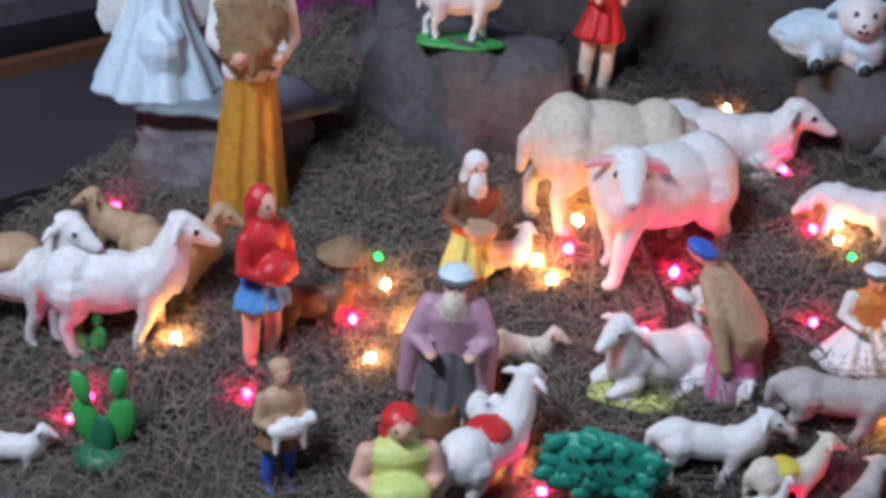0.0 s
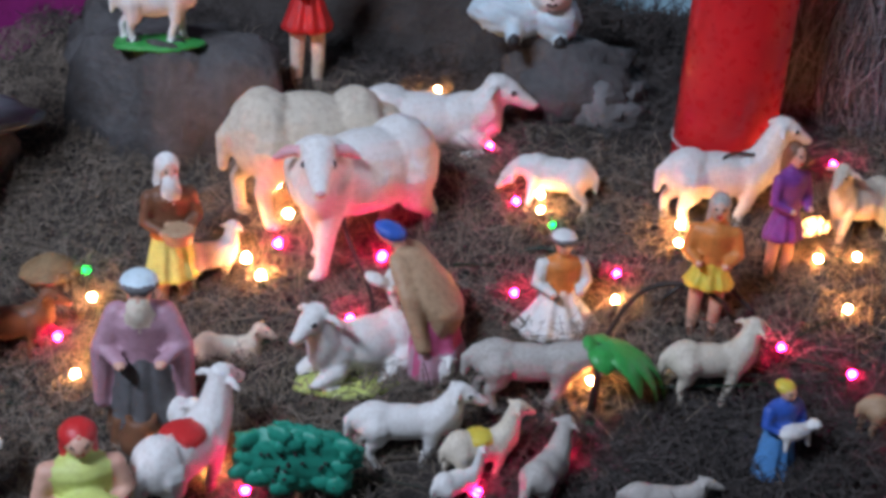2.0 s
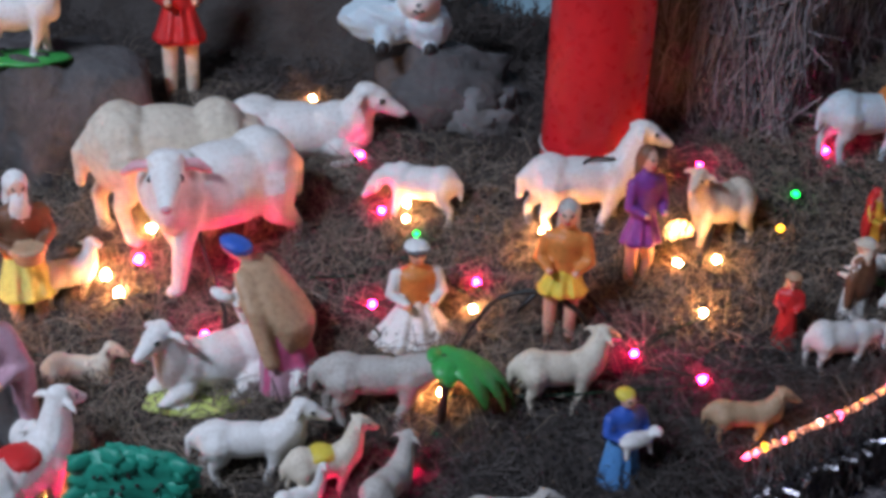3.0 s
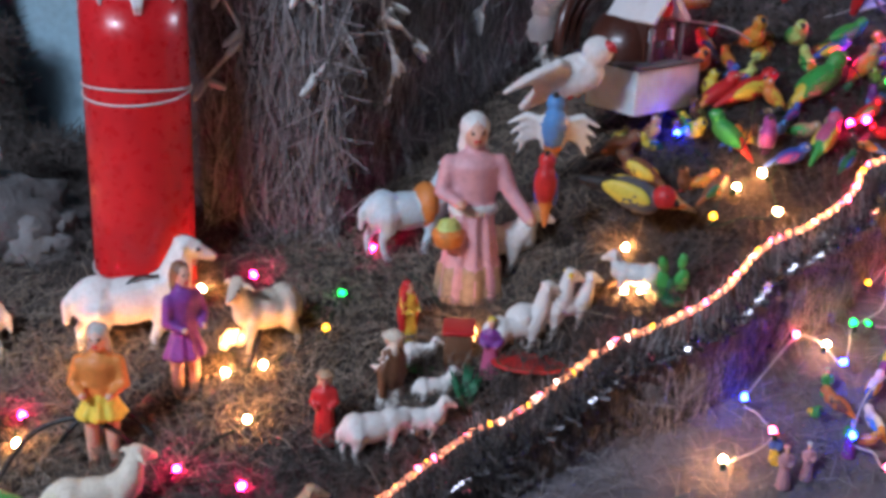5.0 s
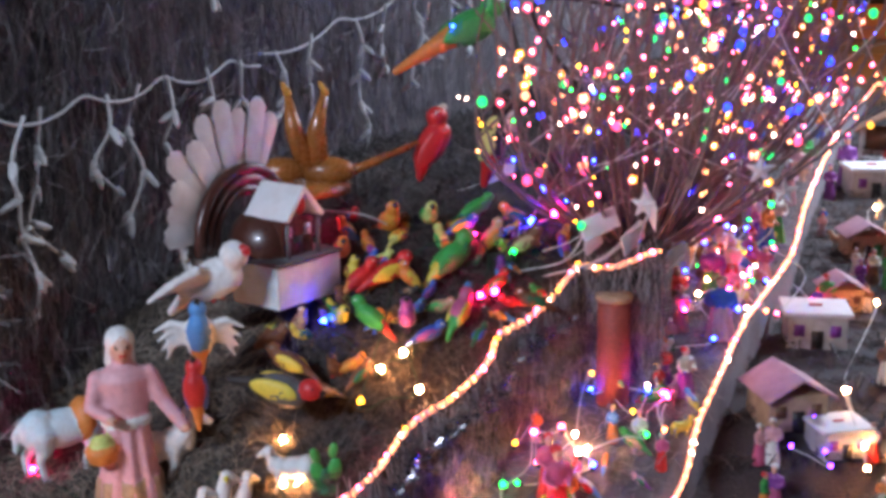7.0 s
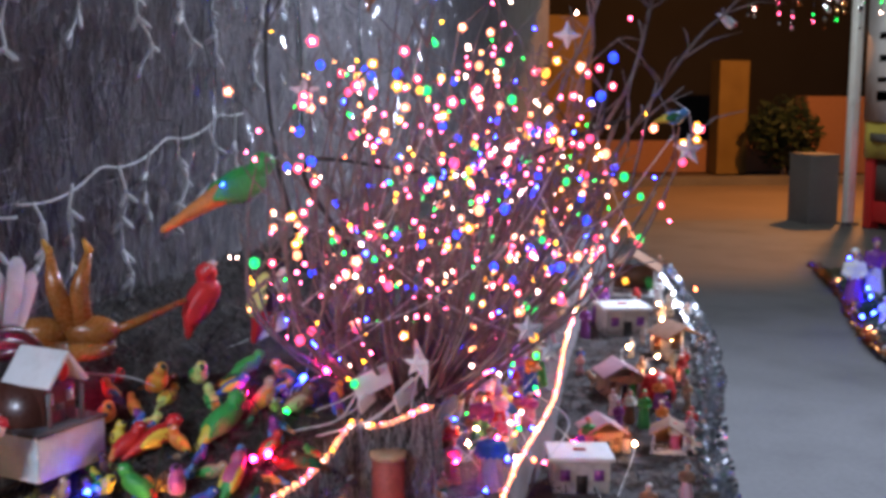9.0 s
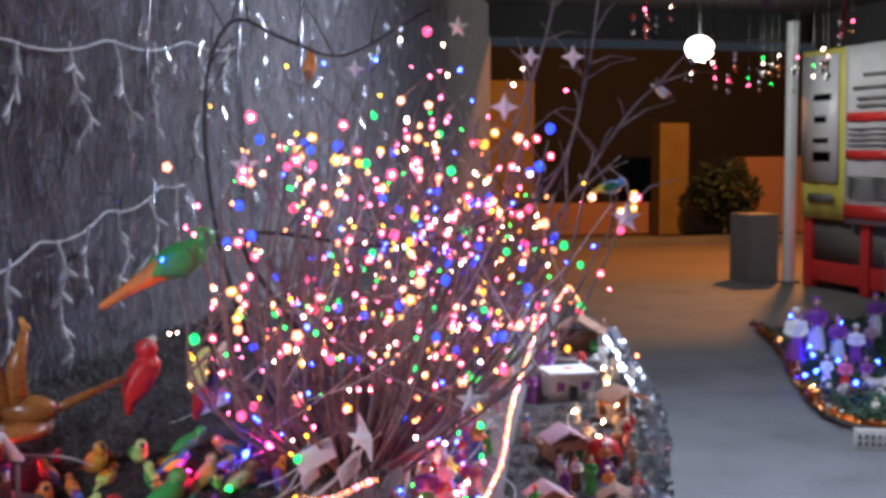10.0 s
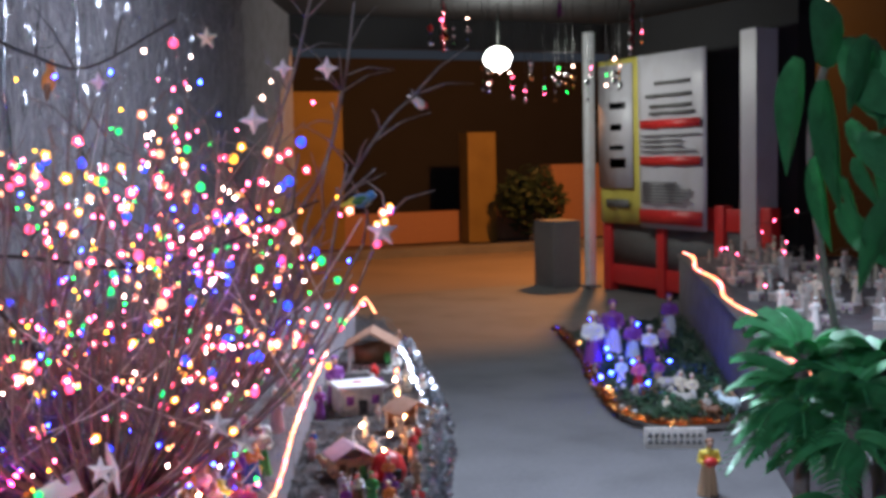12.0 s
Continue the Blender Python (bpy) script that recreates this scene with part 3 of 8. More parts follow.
rng = random.Random(5)
UP = Vector((0, 0, 1))
spots, dull = [], []
while len(spots) < 42000:
    x, y = rng.uniform(-2.25, 1.2), rng.uniform(1.0, 3.2)
    if y > 1.95 + 0.95 * x - max(0, -x - 0.1) * 0.75 and y > 1.3 + 0.15 * x:
        if x > -0.25 and y > 2.62 + 2.14 * (x + 0.25):
            continue
        # old picks the dim parts, where shade is put into the straw colour
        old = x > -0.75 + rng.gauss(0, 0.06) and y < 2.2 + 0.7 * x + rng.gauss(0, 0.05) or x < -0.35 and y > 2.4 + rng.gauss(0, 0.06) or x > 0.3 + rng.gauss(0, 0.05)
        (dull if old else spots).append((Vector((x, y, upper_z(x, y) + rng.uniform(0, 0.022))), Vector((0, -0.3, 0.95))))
strands("shade_toned_straw", "shade-toned straw beside the rope light", dull, 0.07, 0.0007, STRAWDARK, curl=0.6, seed=8)
strands("straw", "loose brown straw spread over the crib slope", spots, 0.07, 0.0007, STRAW, curl=0.6, seed=2)
spots = []
while len(spots) < 9000:
    y = rng.uniform(3.0, 5.6)
    x = -0.25 + 0.467 * (y - 2.62) + rng.uniform(0.02, 0.75)
    spots.append((Vector((x, y, upper_z(x, y) + rng.uniform(0, 0.03))), UP))
# shade behind the birds comes from this darker straw colour
strands("flat_straw", "shade-toned straw lying behind the bird ornaments", spots, 0.1, 0.0012, STRAWDARK, curl=0.7, seed=17)
spots = []
while len(spots) < 15000:
    p = rng.choice(mid_front).lerp(rng.choice(mid_back), rng.random())
    spots.append((Vector((p.x, p.y, middle_z(p.x, p.y) + rng.uniform(0, 0.02))), UP))
strands("grey_straw", "grey straw scraps on the lower tier", spots, 0.06, 0.0007, STRAWGREY, seed=3)
spots = []
for k in range(6000):
    i = rng.randrange(len(EDGE_UPPER) - 1)
    p, q = Vector(EDGE_UPPER[i]), Vector(EDGE_UPPER[i + 1])
    d = (q - p).normalized()
    out = Vector((d.y, -d.x, 0)).normalized()
    w = p.lerp(q, rng.random()) + out * 0.014
    low = middle_z(w.x, w.y)
    spots.append((Vector((w.x, w.y, w.z - rng.random() * max(0.02, w.z - low - 0.02))), out))
strands("riser_straw", "grey straw hanging down the front of the crib slope", spots, 0.09, 0.0009, STRAWGREY, hang=0.75, curl=0.3, seed=12)

# ---- walls, floor, street ----
def slab(name, lo, hi, mat, label, category, kind="structure"):
    ob = new(name, mesh_of(name, a_box(bmesh.new(), lo, hi), mat, False))
    return tagged(ob, label, category, "", kind)


def long_wall(name, a, b, z0, z1, thick, mat, label):
    a, b = Vector(a), Vector(b)
    n = Vector((-(b - a).y, (b - a).x, 0)).normalized() * thick
    bm = bmesh.new()
    lo = [bm.verts.new((*p.xy, z0)) for p in (a, b, b + n, a + n)]
    hi = [bm.verts.new((*p.xy, z1)) for p in (a, b, b + n, a + n)]
    for k in range(4):
        bm.faces.new((lo[k], lo[(k + 1) % 4], hi[(k + 1) % 4], hi[k]))
    bm.faces.new(lo[::-1])
    bm.faces.new(hi)
    return tagged(new(name, mesh_of(name, bm, mat, False)), label, "wall", "", "structure")


slab("floor", (-12, -8, -0.12), (30, 13.1, 0.0), CONCRETE, "worn grey concrete yard floor", "floor")
slab("road", (-40, 13.1, -0.14), (80, 60, -0.03), ASPHALT, "asphalt street under orange lamp light", "road")
slab("kerb", (-40, 17.9, -0.05), (80, 18.25, 0.1), CONCRETE, "concrete kerb across the street", "kerb")
WALL_B = WALL_A + WALL_D * 11.5
long_wall("wall_straw", WALL_A, WALL_B, 0, 4.2, 0.15, SACK, "tall yard wall hung with grey weathered straw")
long_wall("wall_blue", (-1.5, 2.95, 0), (-0.3, 2.95, 0), 0, 3.2, 0.12, BLUEWALL, "pale blue plastered wall behind the crib")
# the corner's lack of light is put into this wall's colour
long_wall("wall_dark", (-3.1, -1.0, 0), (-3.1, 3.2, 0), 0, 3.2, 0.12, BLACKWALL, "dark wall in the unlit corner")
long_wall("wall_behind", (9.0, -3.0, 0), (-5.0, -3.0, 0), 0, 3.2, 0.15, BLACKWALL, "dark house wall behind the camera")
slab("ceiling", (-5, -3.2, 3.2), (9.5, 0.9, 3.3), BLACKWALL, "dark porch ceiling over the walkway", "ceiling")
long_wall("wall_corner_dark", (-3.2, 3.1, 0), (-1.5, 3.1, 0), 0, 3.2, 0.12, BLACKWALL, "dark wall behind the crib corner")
# far and house walls: the dark of night is in their colour
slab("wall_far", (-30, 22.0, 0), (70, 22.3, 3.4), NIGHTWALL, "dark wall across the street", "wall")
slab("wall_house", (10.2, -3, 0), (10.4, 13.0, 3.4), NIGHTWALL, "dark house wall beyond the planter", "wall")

n_wall = Vector((0.906, -0.423, 0))
spots = []
while len(spots) < 34000:
    s = rng.random() ** 1.6 * 8.5
    z = rng.uniform(0.35, 2.2 + s * 0.25)
    p = WALL_A + WALL_D * s + n_wall * rng.uniform(0, 0.02)
    spots.append((Vector((p.x, p.y, z)), n_wall))
strands("wall_straw_cover", "grey weathered straw hanging on the yard wall", spots, 0.12, 0.0012, STRAWGREY, hang=0.75, curl=0.25, seed=4)
spots = []
while len(spots) < 15000:
    x, z = rng.uniform(-1.85, -0.4), rng.uniform(0.4, 0.85)
    z = z if x < -1.0 else 0.4 + (z - 0.4) * 0.45
    spots.append((Vector((x, 2.75 + rng.uniform(0, 0.1) - (z - 0.5) * 0.1, z)), Vector((0, -0.9, 0.3))))
# darker straw colour stands in for the shade at the back
strands("rear_straw", "shade-toned straw heaped at the back of the crib", spots, 0.08, 0.0009, STRAWDARK, curl=0.5, seed=6)
bm = bmesh.new()
grid = [[bm.verts.new((-1.9 + 0.1 * i, 2.5 + 0.06 * j, 0.4 + (0.1 if i < 9 else 0.03) * j + 0.05 * noise.noise(Vector((i * 0.5, j * 0.5, 2))))) for j in range(7)] for i in range(15)]
for c0, c1 in zip(grid, grid[1:]):
    for j in range(6):
        bm.faces.new((c0[j], c1[j], c1[j + 1], c0[j + 1]))
tagged(new("ground_rear_slope", mesh_of("ground_rear_slope", bm, EARTH)), "dark straw bank behind the figurines", "ground", "", "structure")

# red and white column with wire bands
col = thing("column", "red painted round column with a white top and wire bands", "column", (-0.55, 2.42, 0), kind="structure")
for nm, z0, z1, m, r in (("red_shaft", 0.0, 0.985, COLRED, 0.0925), ("white_shaft", 0.985, 3.2, COLWHITE, 0.092)):
    f = Fig()
    f.lathe([(r, z0 + (z1 - z0) * k / 12) for k in range(13)], m, sides=48)
    part(nm, f.bm, m, col)
f = Fig()
for k in range(15):
    a = k * 2 * math.pi / 15 + rng.uniform(-0.2, 0.2)
    h = rng.choice((0.002, 0.004, 0.008, 0.022))
    f.cap([(0.0928 * math.cos(a), 0.0928 * math.sin(a), 0.995), (0.0928 * math.cos(a), 0.0928 * math.sin(a), 0.985 - h)], [0.011, 0.0035], COLWHITE, 6)
part("paint_drips", f.bm, COLWHITE, col, "white paint drips over the red")
for zc, tilt in ((0.815, 0.01), (0.824, -0.008), (0.492, 0.012)):
    bm = bmesh.new()
    tube(bm, [(0.0945 * math.cos(a), 0.0945 * math.sin(a), zc + tilt * math.sin(a)) for a in [k * math.pi / 20 for k in range(41)]], 0.0022, 0, 5)
    part("wire_band", bm, WHITEWIRE, col, "thin pale wire tied round the column")


# ---- light strings, ropes and tinsel ----
def bulb_mesh(r, mat, key={}):
    if (r, mat.name) not in key:
        bm = bmesh.new()
        bmesh.ops.create_icosphere(bm, subdivisions=2, radius=r)
        for v in bm.verts:
            v.co.z *= 1.35
        key[r, mat.name] = mesh_of("bulb", bm, mat)
    return key[r, mat.name]


def light_string(label, cable, bulbs, r):
    """A cable lying from bulb to bulb, each lit bulb a part."""
    root = thing("light_string", label, "light string", group="strings of fairy lights")
    g = random.Random(len(label))
    pts = []
    for k, (x, y, z, m) in enumerate(bulbs):
        pts.append((x, y, z - r * 1.2))
        if k + 1 < len(bulbs):
            a, b = Vector((x, y, z)), Vector(bulbs[k + 1][:3])
            d = (b - a).length
            pts.append(tuple(a.lerp(b, 0.5) + Vector((g.uniform(-0.15, 0.15) * d, g.uniform(-0.15, 0.15) * d, g.uniform(-0.1, 0.12) * d - 0.004))))
    part("cable", tube(bmesh.new(), spline(pts, 6), 0.0017, 0, 5), cable, root)
    for x, y, z, m in bulbs:
        ob = new("bulb", bulb_mesh(r, m))
        ob.parent, ob.location = root, (x, y, z)
        ob.rotation_euler = (g.uniform(-1, 1), g.uniform(-1, 1), 0)
        sk = new("socket", SOCKET)
        sk.parent, sk.location, sk.scale = ob, (0, 0, -r * 1.7), (r / 0.006,) * 3
    return root


SOCKET = mesh_of("socket", tube(bmesh.new(), [(0, 0, -0.006), (0, 0, 0.006)], [0.0045, 0.005], 0, 8), GREENWIRE)


def rope_light(label, curve, r, gap, mats):
    root = thing("rope_light", label, "rope light", group="rope lights on the tier edges")
    pts = [Vector(p) + Vector((0, 0, 0.012)) for p in spline(curve, 6)]
    pts = [p + Vector((0, 0, 0.006 * noise.noise(p * 14))) for p in pts]
    part("sleeve", tube(bmesh.new(), pts, r * 1.0, 0, 7), SLEEVE, root, "clear plastic sleeve")
    n = int(sum((b - a).length for a, b in zip(pts, pts[1:])) / gap)
    f = Fig()
    g = random.Random(n)
    for p in along(pts, n):
        w = g.uniform(0.75, 1.3)
        f.ell(p + Vector((g.uniform(-1, 1), g.uniform(-1, 1), g.uniform(0, 1))) * r * 0.4, (r * w, r * w, r * w), g.choice(mats), seg=7)
    part("bulb_chain", f.bm, f.mats, root, "lit warm and pink bulbs", kind="stuff")
    return root


SLEEVE = glow("lit_plastic_sleeve", (1.0, 0.34, 0.2), 2.6)


def tinsel(label, mat, curve, r, n, name="tinsel_garland"):
    """A garland: a core with thousands of short foil blades round it."""
    root = thing(name, label, "garland")
    c = along(curve, 60)
    part("core", tube(bmesh.new(), c, r * 0.12, 0, 5), mat, root)
    g, verts, faces = random.Random(n), [], []
    for k in range(n):
        i = g.randrange(len(c) - 1)
        p = c[i].lerp(c[i + 1], g.random())
        d = Vector((g.gauss(0, 1), g.gauss(0, 1), abs(g.gauss(0, 1)))).normalized() * r * g.uniform(0.5, 1.1)
        s = d.orthogonal().normalized() * r * 0.11
        j = len(verts)
        verts += [tuple(p - s), tuple(p + s), tuple(p + d + s), tuple(p + d - s)]
        faces += [(j, j + 1, j + 2, j + 3)]
    me = bpy.data.meshes.new("foil")
    me.from_pydata(verts, [], faces)
    me.materials.append(mat)
    ob = new("foil", me)
    ob.parent = root
    tagged(ob, "", "", "", "stuff")
    return root


rope_light("glowing rope light along the crib edge", EDGE_UPPER, 0.0052, 0.016, [G_ROPE, G_ROPE, G_ROPE, G_ROSE, G_WHITE, G_AMBER, G_ROSE])
rope_light("glowing rope light along the lower tier", EDGE_MIDDLE + [(2.95, 6.5, 0.76), (2.97, 6.4, 0.7)], 0.0046, 0.03, [G_ROPE, G_ROPE, G_ROPE, G_WHITE, G_ROSE])
# added dark slab that covers the lit floor to give the corner its shade
slab("floor_corner_shade", (-3.1, -0.4, 0), (-2.32, 3.1, 0.16), BLACKWALL, "dark slab standing in for the shade in the unlit corner", "floor")
for z0, z1, m in ((0.3, 0.36, GREYROBE), (0.12, 0.2, BROWN), (0.52, 0.55, GREYROBE)):
    slab("trim_board", (-2.98, 0.2, z0), (-2.94, 2.9, z1), m, "board of a dim rack in the dark corner", "board")
tinsel("dark tinsel below the crib rope light", DARKTINSEL, [(x + 0.022, y - 0.026, z - 0.035) for x, y, z in EDGE_UPPER[:15]], 0.03, 800)
tinsel("silver tinsel along the toy village", TINSEL, [(x, y, z + 0.03) for x, y, z in EDGE_VILLAGE], 0.05, 2600)


# ---- other ornaments ----
def saddle(f):
    f.ell((-0.04, 0, 0.72), (0.2, 0.22, 0.1), YELLOW)


def redcloth(f):
    f.ell((-0.02, 0, 0.72), (0.2, 0.2, 0.09), RED)


def orangecloth(f):
    f.ell((0.2, 0, 0.62), (0.16, 0.25, 0.27), ORANGE)


def brownmane(f):
    f.cap([(0.5, 0, 1.02), (0.36, 0, 0.85), (0.25, 0, 0.75)], [0.05, 0.07, 0.04], TAN)
    f.ell((-0.05, 0, 0.72), (0.22, 0.25, 0.14), TAN)


def hooves(f):
    for x in (0.3, 0.25, -0.35, -0.25):
        for s in (-1, 1):
            f.ell((x, s * 0.125, 0.1), (0.055, 0.05, 0.035), DARK, seg=8)


def toy_palm(x, y, z, h, yaw, label):
    """A small plastic palm: a dark bent stem and broad leaves drooping to one side."""
    root = thing("toy_palm", label, "toy tree", (x, y, z), yaw)
    f = Fig()
    f.lathe([(0.1 * h, 0), (0.1 * h, 0.03 * h), (0.04 * h, 0.05 * h)], DKGREEN)
    f.cap([(0, 0, 0.03 * h), (0.02 * h, 0, 0.45 * h), (0, 0, 0.9 * h)], [0.05 * h, 0.04 * h, 0.03 * h], DARK)
    part("stem", f.bm, f.mats, root, "dark stem")
    for a, L in ((-12, 0.85), (8, 1.0), (30, 0.75), (-35, 0.7), (75, 0.4), (-80, 0.42), (170, 0.22)):
        bm, rows_ = bmesh.new(), []
        way, side = Vector((math.cos(radians(a)), math.sin(radians(a)), 0)), Vector((-math.sin(radians(a)), math.cos(radians(a)), 0))
        for k in range(9):
            t = k / 8
            w = 0.15 * h * math.sin(math.pi * min(1, 0.12 + 0.86 * t)) ** 0.7
            c = way * L * h * (t - 0.25 * t ** 3) + UP * h * (0.9 + 0.22 * t - 0.85 * t * t * L)
            for o in (0.012 * h, -0.012 * h):
                rows_.append([bm.verts.new(c + side * s * w + UP * (o - 0.35 * w * abs(s))) for s in (-1, -0.5, 0, 0.5, 1)])
        for r0, r1 in zip(rows_, rows_[2:]):
            for q in range(4):
                bm.faces.new((r0[q], r0[q + 1], r1[q + 1], r1[q]))
        for r0, r1, r2, r3 in zip(rows_[::2], rows_[1::2], rows_[2::2], rows_[3::2]):
            for q in (0, 4):
                bm.faces.new((r0[q], r1[q], r3[q], r2[q]))
        bmesh.ops.recalc_face_normals(bm, faces=bm.faces)
        part("leaf", bm, GREEN, root)


def flat_tree(x, y, z, h, yaw, label):
    root = thing("toy_tree", label, "toy tree", (x, y, z), yaw)
    f = Fig()
    f.cap([(0, 0, 0), (0, 0.02 * h, h * 0.4)], [h * 0.06, h * 0.045], BROWN)
    part("trunk", f.bm, f.mats, root)
    f = Fig()
    g = random.Random(3)
    f.ell((0, 0, h * 0.66), (0.1 * h, 0.54 * h, 0.32 * h), TEAL, lump=0.3, seg=34, freq=14)
    for k in range(26):
        a, r = g.uniform(0, 2 * math.pi), g.uniform(0.25, 0.5)
        f.ell((g.uniform(0.0, 0.07) * h, r * math.cos(a) * h * 1.1, h * 0.66 + r * math.sin(a) * h * 0.62), (0.06 * h, 0.13 * h, 0.09 * h), TEAL, (0, 0, g.uniform(-30, 30)), lump=0.4, seg=10, freq=16)
    for k in range(16):
        a, r = g.uniform(0, 2 * math.pi), g.uniform(0.05, 0.42)
        f.ell((0.105 * h, r * math.cos(a) * h, h * 0.66 + r * math.sin(a) * h * 0.55), (0.012 * h, 0.022 * h, 0.018 * h), DARK, seg=6)
    part("crown", f.bm, f.mats, root, "green plastic crown")


def clay_jar(x, y, z, h, yaw, label):
    f = Fig()
    f.lathe([(0.2, 0), (0.42, 0.3), (0.45, 0.55), (0.28, 0.8), (0.3, 0.95), (0.22, 0.94), (0.1, 0.7)], BROWN)
    f.ell((0.42, 0, 0.5), (0.06, 0.18, 0.2), TAN)
    f.done("clay_jar", (x, y, z), yaw, h, label, "jar")


def hut(x, y, z, h, yaw, label):
    root = thing("straw_hut", label, "toy hut", (x, y, z), yaw)
    part("wall", a_box(bmesh.new(), (-h * 0.5, -h * 0.5, 0), (h * 0.5, h * 0.5, h * 0.5), 0, h * 0.04), BROWN, root)
    f = Fig()
    f.lathe([(0.85 * h, h * 0.42), (0.82 * h, h * 0.5), (0.5 * h, h * 0.75), (0.05 * h, h)], STRAWCOL, 9, 0.05)
    part("roof", f.bm, f.mats, root)


def cactus(x, y, z, h, yaw, label):
    root = thing("toy_cactus", label, "toy cactus", (x, y, z), yaw)
    f = Fig()
    g = random.Random(int(h * 9000))
    f.lathe([(0.24 * h, 0), (0.3 * h, 0.12 * h), (0.2 * h, 0.18 * h)], DKGREEN)
    part("base", f.bm, f.mats, root)
    for v, zc, r, lean in ((-0.16, 0.42, 0.26, 14), (0.17, 0.46, 0.27, -10), (0.0, 0.3, 0.24, 0), (-0.2, 0.8, 0.18, 20), (0.16, 0.88, 0.17, -6)):
        f = Fig()
        f.ell((g.uniform(-0.03, 0.03) * h, v * h, zc * h), (0.06 * h, 0.55 * r * h, r * h), GREEN if zc > 0.4 else DKGREEN, (lean, 0, g.uniform(-20, 20)), seg=14)
        part("pad", f.bm, f.mats, root)


def clump(x, y, z, h, yaw, label):
    root = thing("toy_grass", label, "toy plant", (x, y, z), yaw)
    g = random.Random(8)
    for k in range(14):
        bm = bmesh.new()
        a, l = g.uniform(0, 6.3), h * g.uniform(0.6, 1.1)
        tube(bm, [(0, 0, 0), (0.2 * l * math.cos(a), 0.2 * l * math.sin(a), 0.6 * l), (0.45 * l * math.cos(a), 0.45 * l * math.sin(a), l)], [0.06 * h, 0.08 * h, 0.01 * h], 0, 5)
        part("blade", bm, DKGREEN, root)


def box_lantern(x, y, z, h, yaw, label):
    root = thing("toy_lantern", label, "lantern", (x, y, z), yaw)
    part("case", a_box(bmesh.new(), (-0.4 * h, -0.7 * h, 0), (0.4 * h, 0.3 * h, h), 0, 0.06 * h), BROWN, root)
    part("lid", a_box(bmesh.new(), (-0.45 * h, -0.75 * h, h), (0.45 * h, 0.35 * h, 1.1 * h), 0, 0.03 * h), RED, root)
    f = Fig()
    f.ell((0.2 * h, 0.6 * h, 0.55 * h), (0.3 * h, 0.3 * h, 0.4 * h), G_BALL)
    part("lamp_glass", f.bm, f.mats, root, "lit frosted glass")


def dish(x, y, z, h, yaw, label):
    root = thing("oval_dish", label, "dish", (x, y, z), yaw)
    f = Fig()
    f.lathe([(0.4 * h, 0), (1.2 * h, 0.35 * h), (1.1 * h, 0.45 * h), (0.4 * h, 0.3 * h)], DKGREEN, sx=1.3, sy=0.8)
    part("bowl", f.bm, f.mats, root)
    f = Fig()
    f.lathe([(1.18 * h, 0.33 * h), (1.26 * h, 0.36 * h), (1.22 * h, 0.47 * h), (1.1 * h, 0.44 * h)], RED, sx=1.3, sy=0.8)
    part("rim", f.bm, f.mats, root, "red rim")


def rock(x, y, z, w, d, h, label, mat=None):
    f = Fig()
    f.ell((0, 0, h * 0.4), (w * 0.6, d * 0.6, h * 0.65), mat or ROCK, (0, 0, 20), lump=0.5, seg=26, freq=6)
    f.ell((w * 0.25, -d * 0.1, h * 0.25), (w * 0.4, d * 0.45, h * 0.45), mat or ROCKPALE, lump=0.5, seg=22, freq=7)
    f.done("paper_rock", (x, y, z), 0, 1.0, label, "rock", "paper rocks")


def pedestal(x, y, z, h, yaw, label, w=0.2):
    root = thing("paper_rock", label, "rock", (x, y, z - 0.02), yaw, "paper rocks")
    f = Fig()
    f.lathe([(w * 0.52 - w * 0.08 * k / 9 + 0.006 * math.sin(k * 2.1), h * k / 9) for k in range(10)], ROCKPALE, 5, 0.05, sides=64, sy=0.62)
    for v in f.bm.verts:
        v.co += Vector((v.co.x, v.co.y, 0)) * (0.12 * noise.noise(v.co * 16) + 0.06 * noise.noise(v.co * 45))
    part("trunk", f.bm, f.mats, root)
    f = Fig()
    f.lathe([(w * 0.45, h), (w * 0.6, h * 1.01), (w * 0.62, h * 1.06), (w * 0.55, h * 1.1), (0.01, h * 1.1)], SLATE, 6, 0.06, sides=64, sy=0.66)
    for v in f.bm.verts:
        v.co.z += 0.012 * noise.noise(v.co * 18)
    part("slate_plate", f.bm, f.mats, root, "blue-grey slate plate")


def boulder(x, y, z, h, yaw, label, w=0.3):
    f = Fig()
    f.lathe([(w * 0.72, -0.05), (w * 0.7, h * 0.25), (w * 0.62, h * 0.6), (w * 0.56, h * 0.85), (w * 0.46, h * 0.97), (0.02, h)], ROCK, 5, 0.07, sides=48, sx=1.15, sy=0.8)
    for v in f.bm.verts:
        v.co += v.co.normalized() * 0.05 * noise.noise(v.co * 14) + Vector((0, 0, 0.012)) * noise.noise(v.co * 40)
    f.done("paper_rock", (x, y, z), 0, 1.0, label, "rock", "paper rocks")


def draped_figure(x, y, z, h, yaw, label):
    f = Fig()
    f.lathe([(0.42, 0), (0.44, 0.03), (0.34, 0.25), (0.22, 0.5), (0.16, 0.7), (0.08, 0.8)], PALEBLUE, 9, 0.08, sides=48)
    f.ell((0.1, 0.0, 0.3), (0.3, 0.2, 0.28), PALEBLUE, lump=0.2)
    f.ell((0, 0, 0.92), (0.11, 0.1, 0.12), SKIN)
    f.ell((-0.02, 0, 0.95), (0.12, 0.12, 0.12), WHITE)
    for s in (-1, 1):
        f.ell((-0.12, s * 0.2, 0.65), (0.05, 0.16, 0.3), WHITE, (s * 25, 0, 0), lump=0.2)
    f.done("angel_figurine", (x, y, z), yaw, h, label, "figurine", "crib figurines", solid=True)


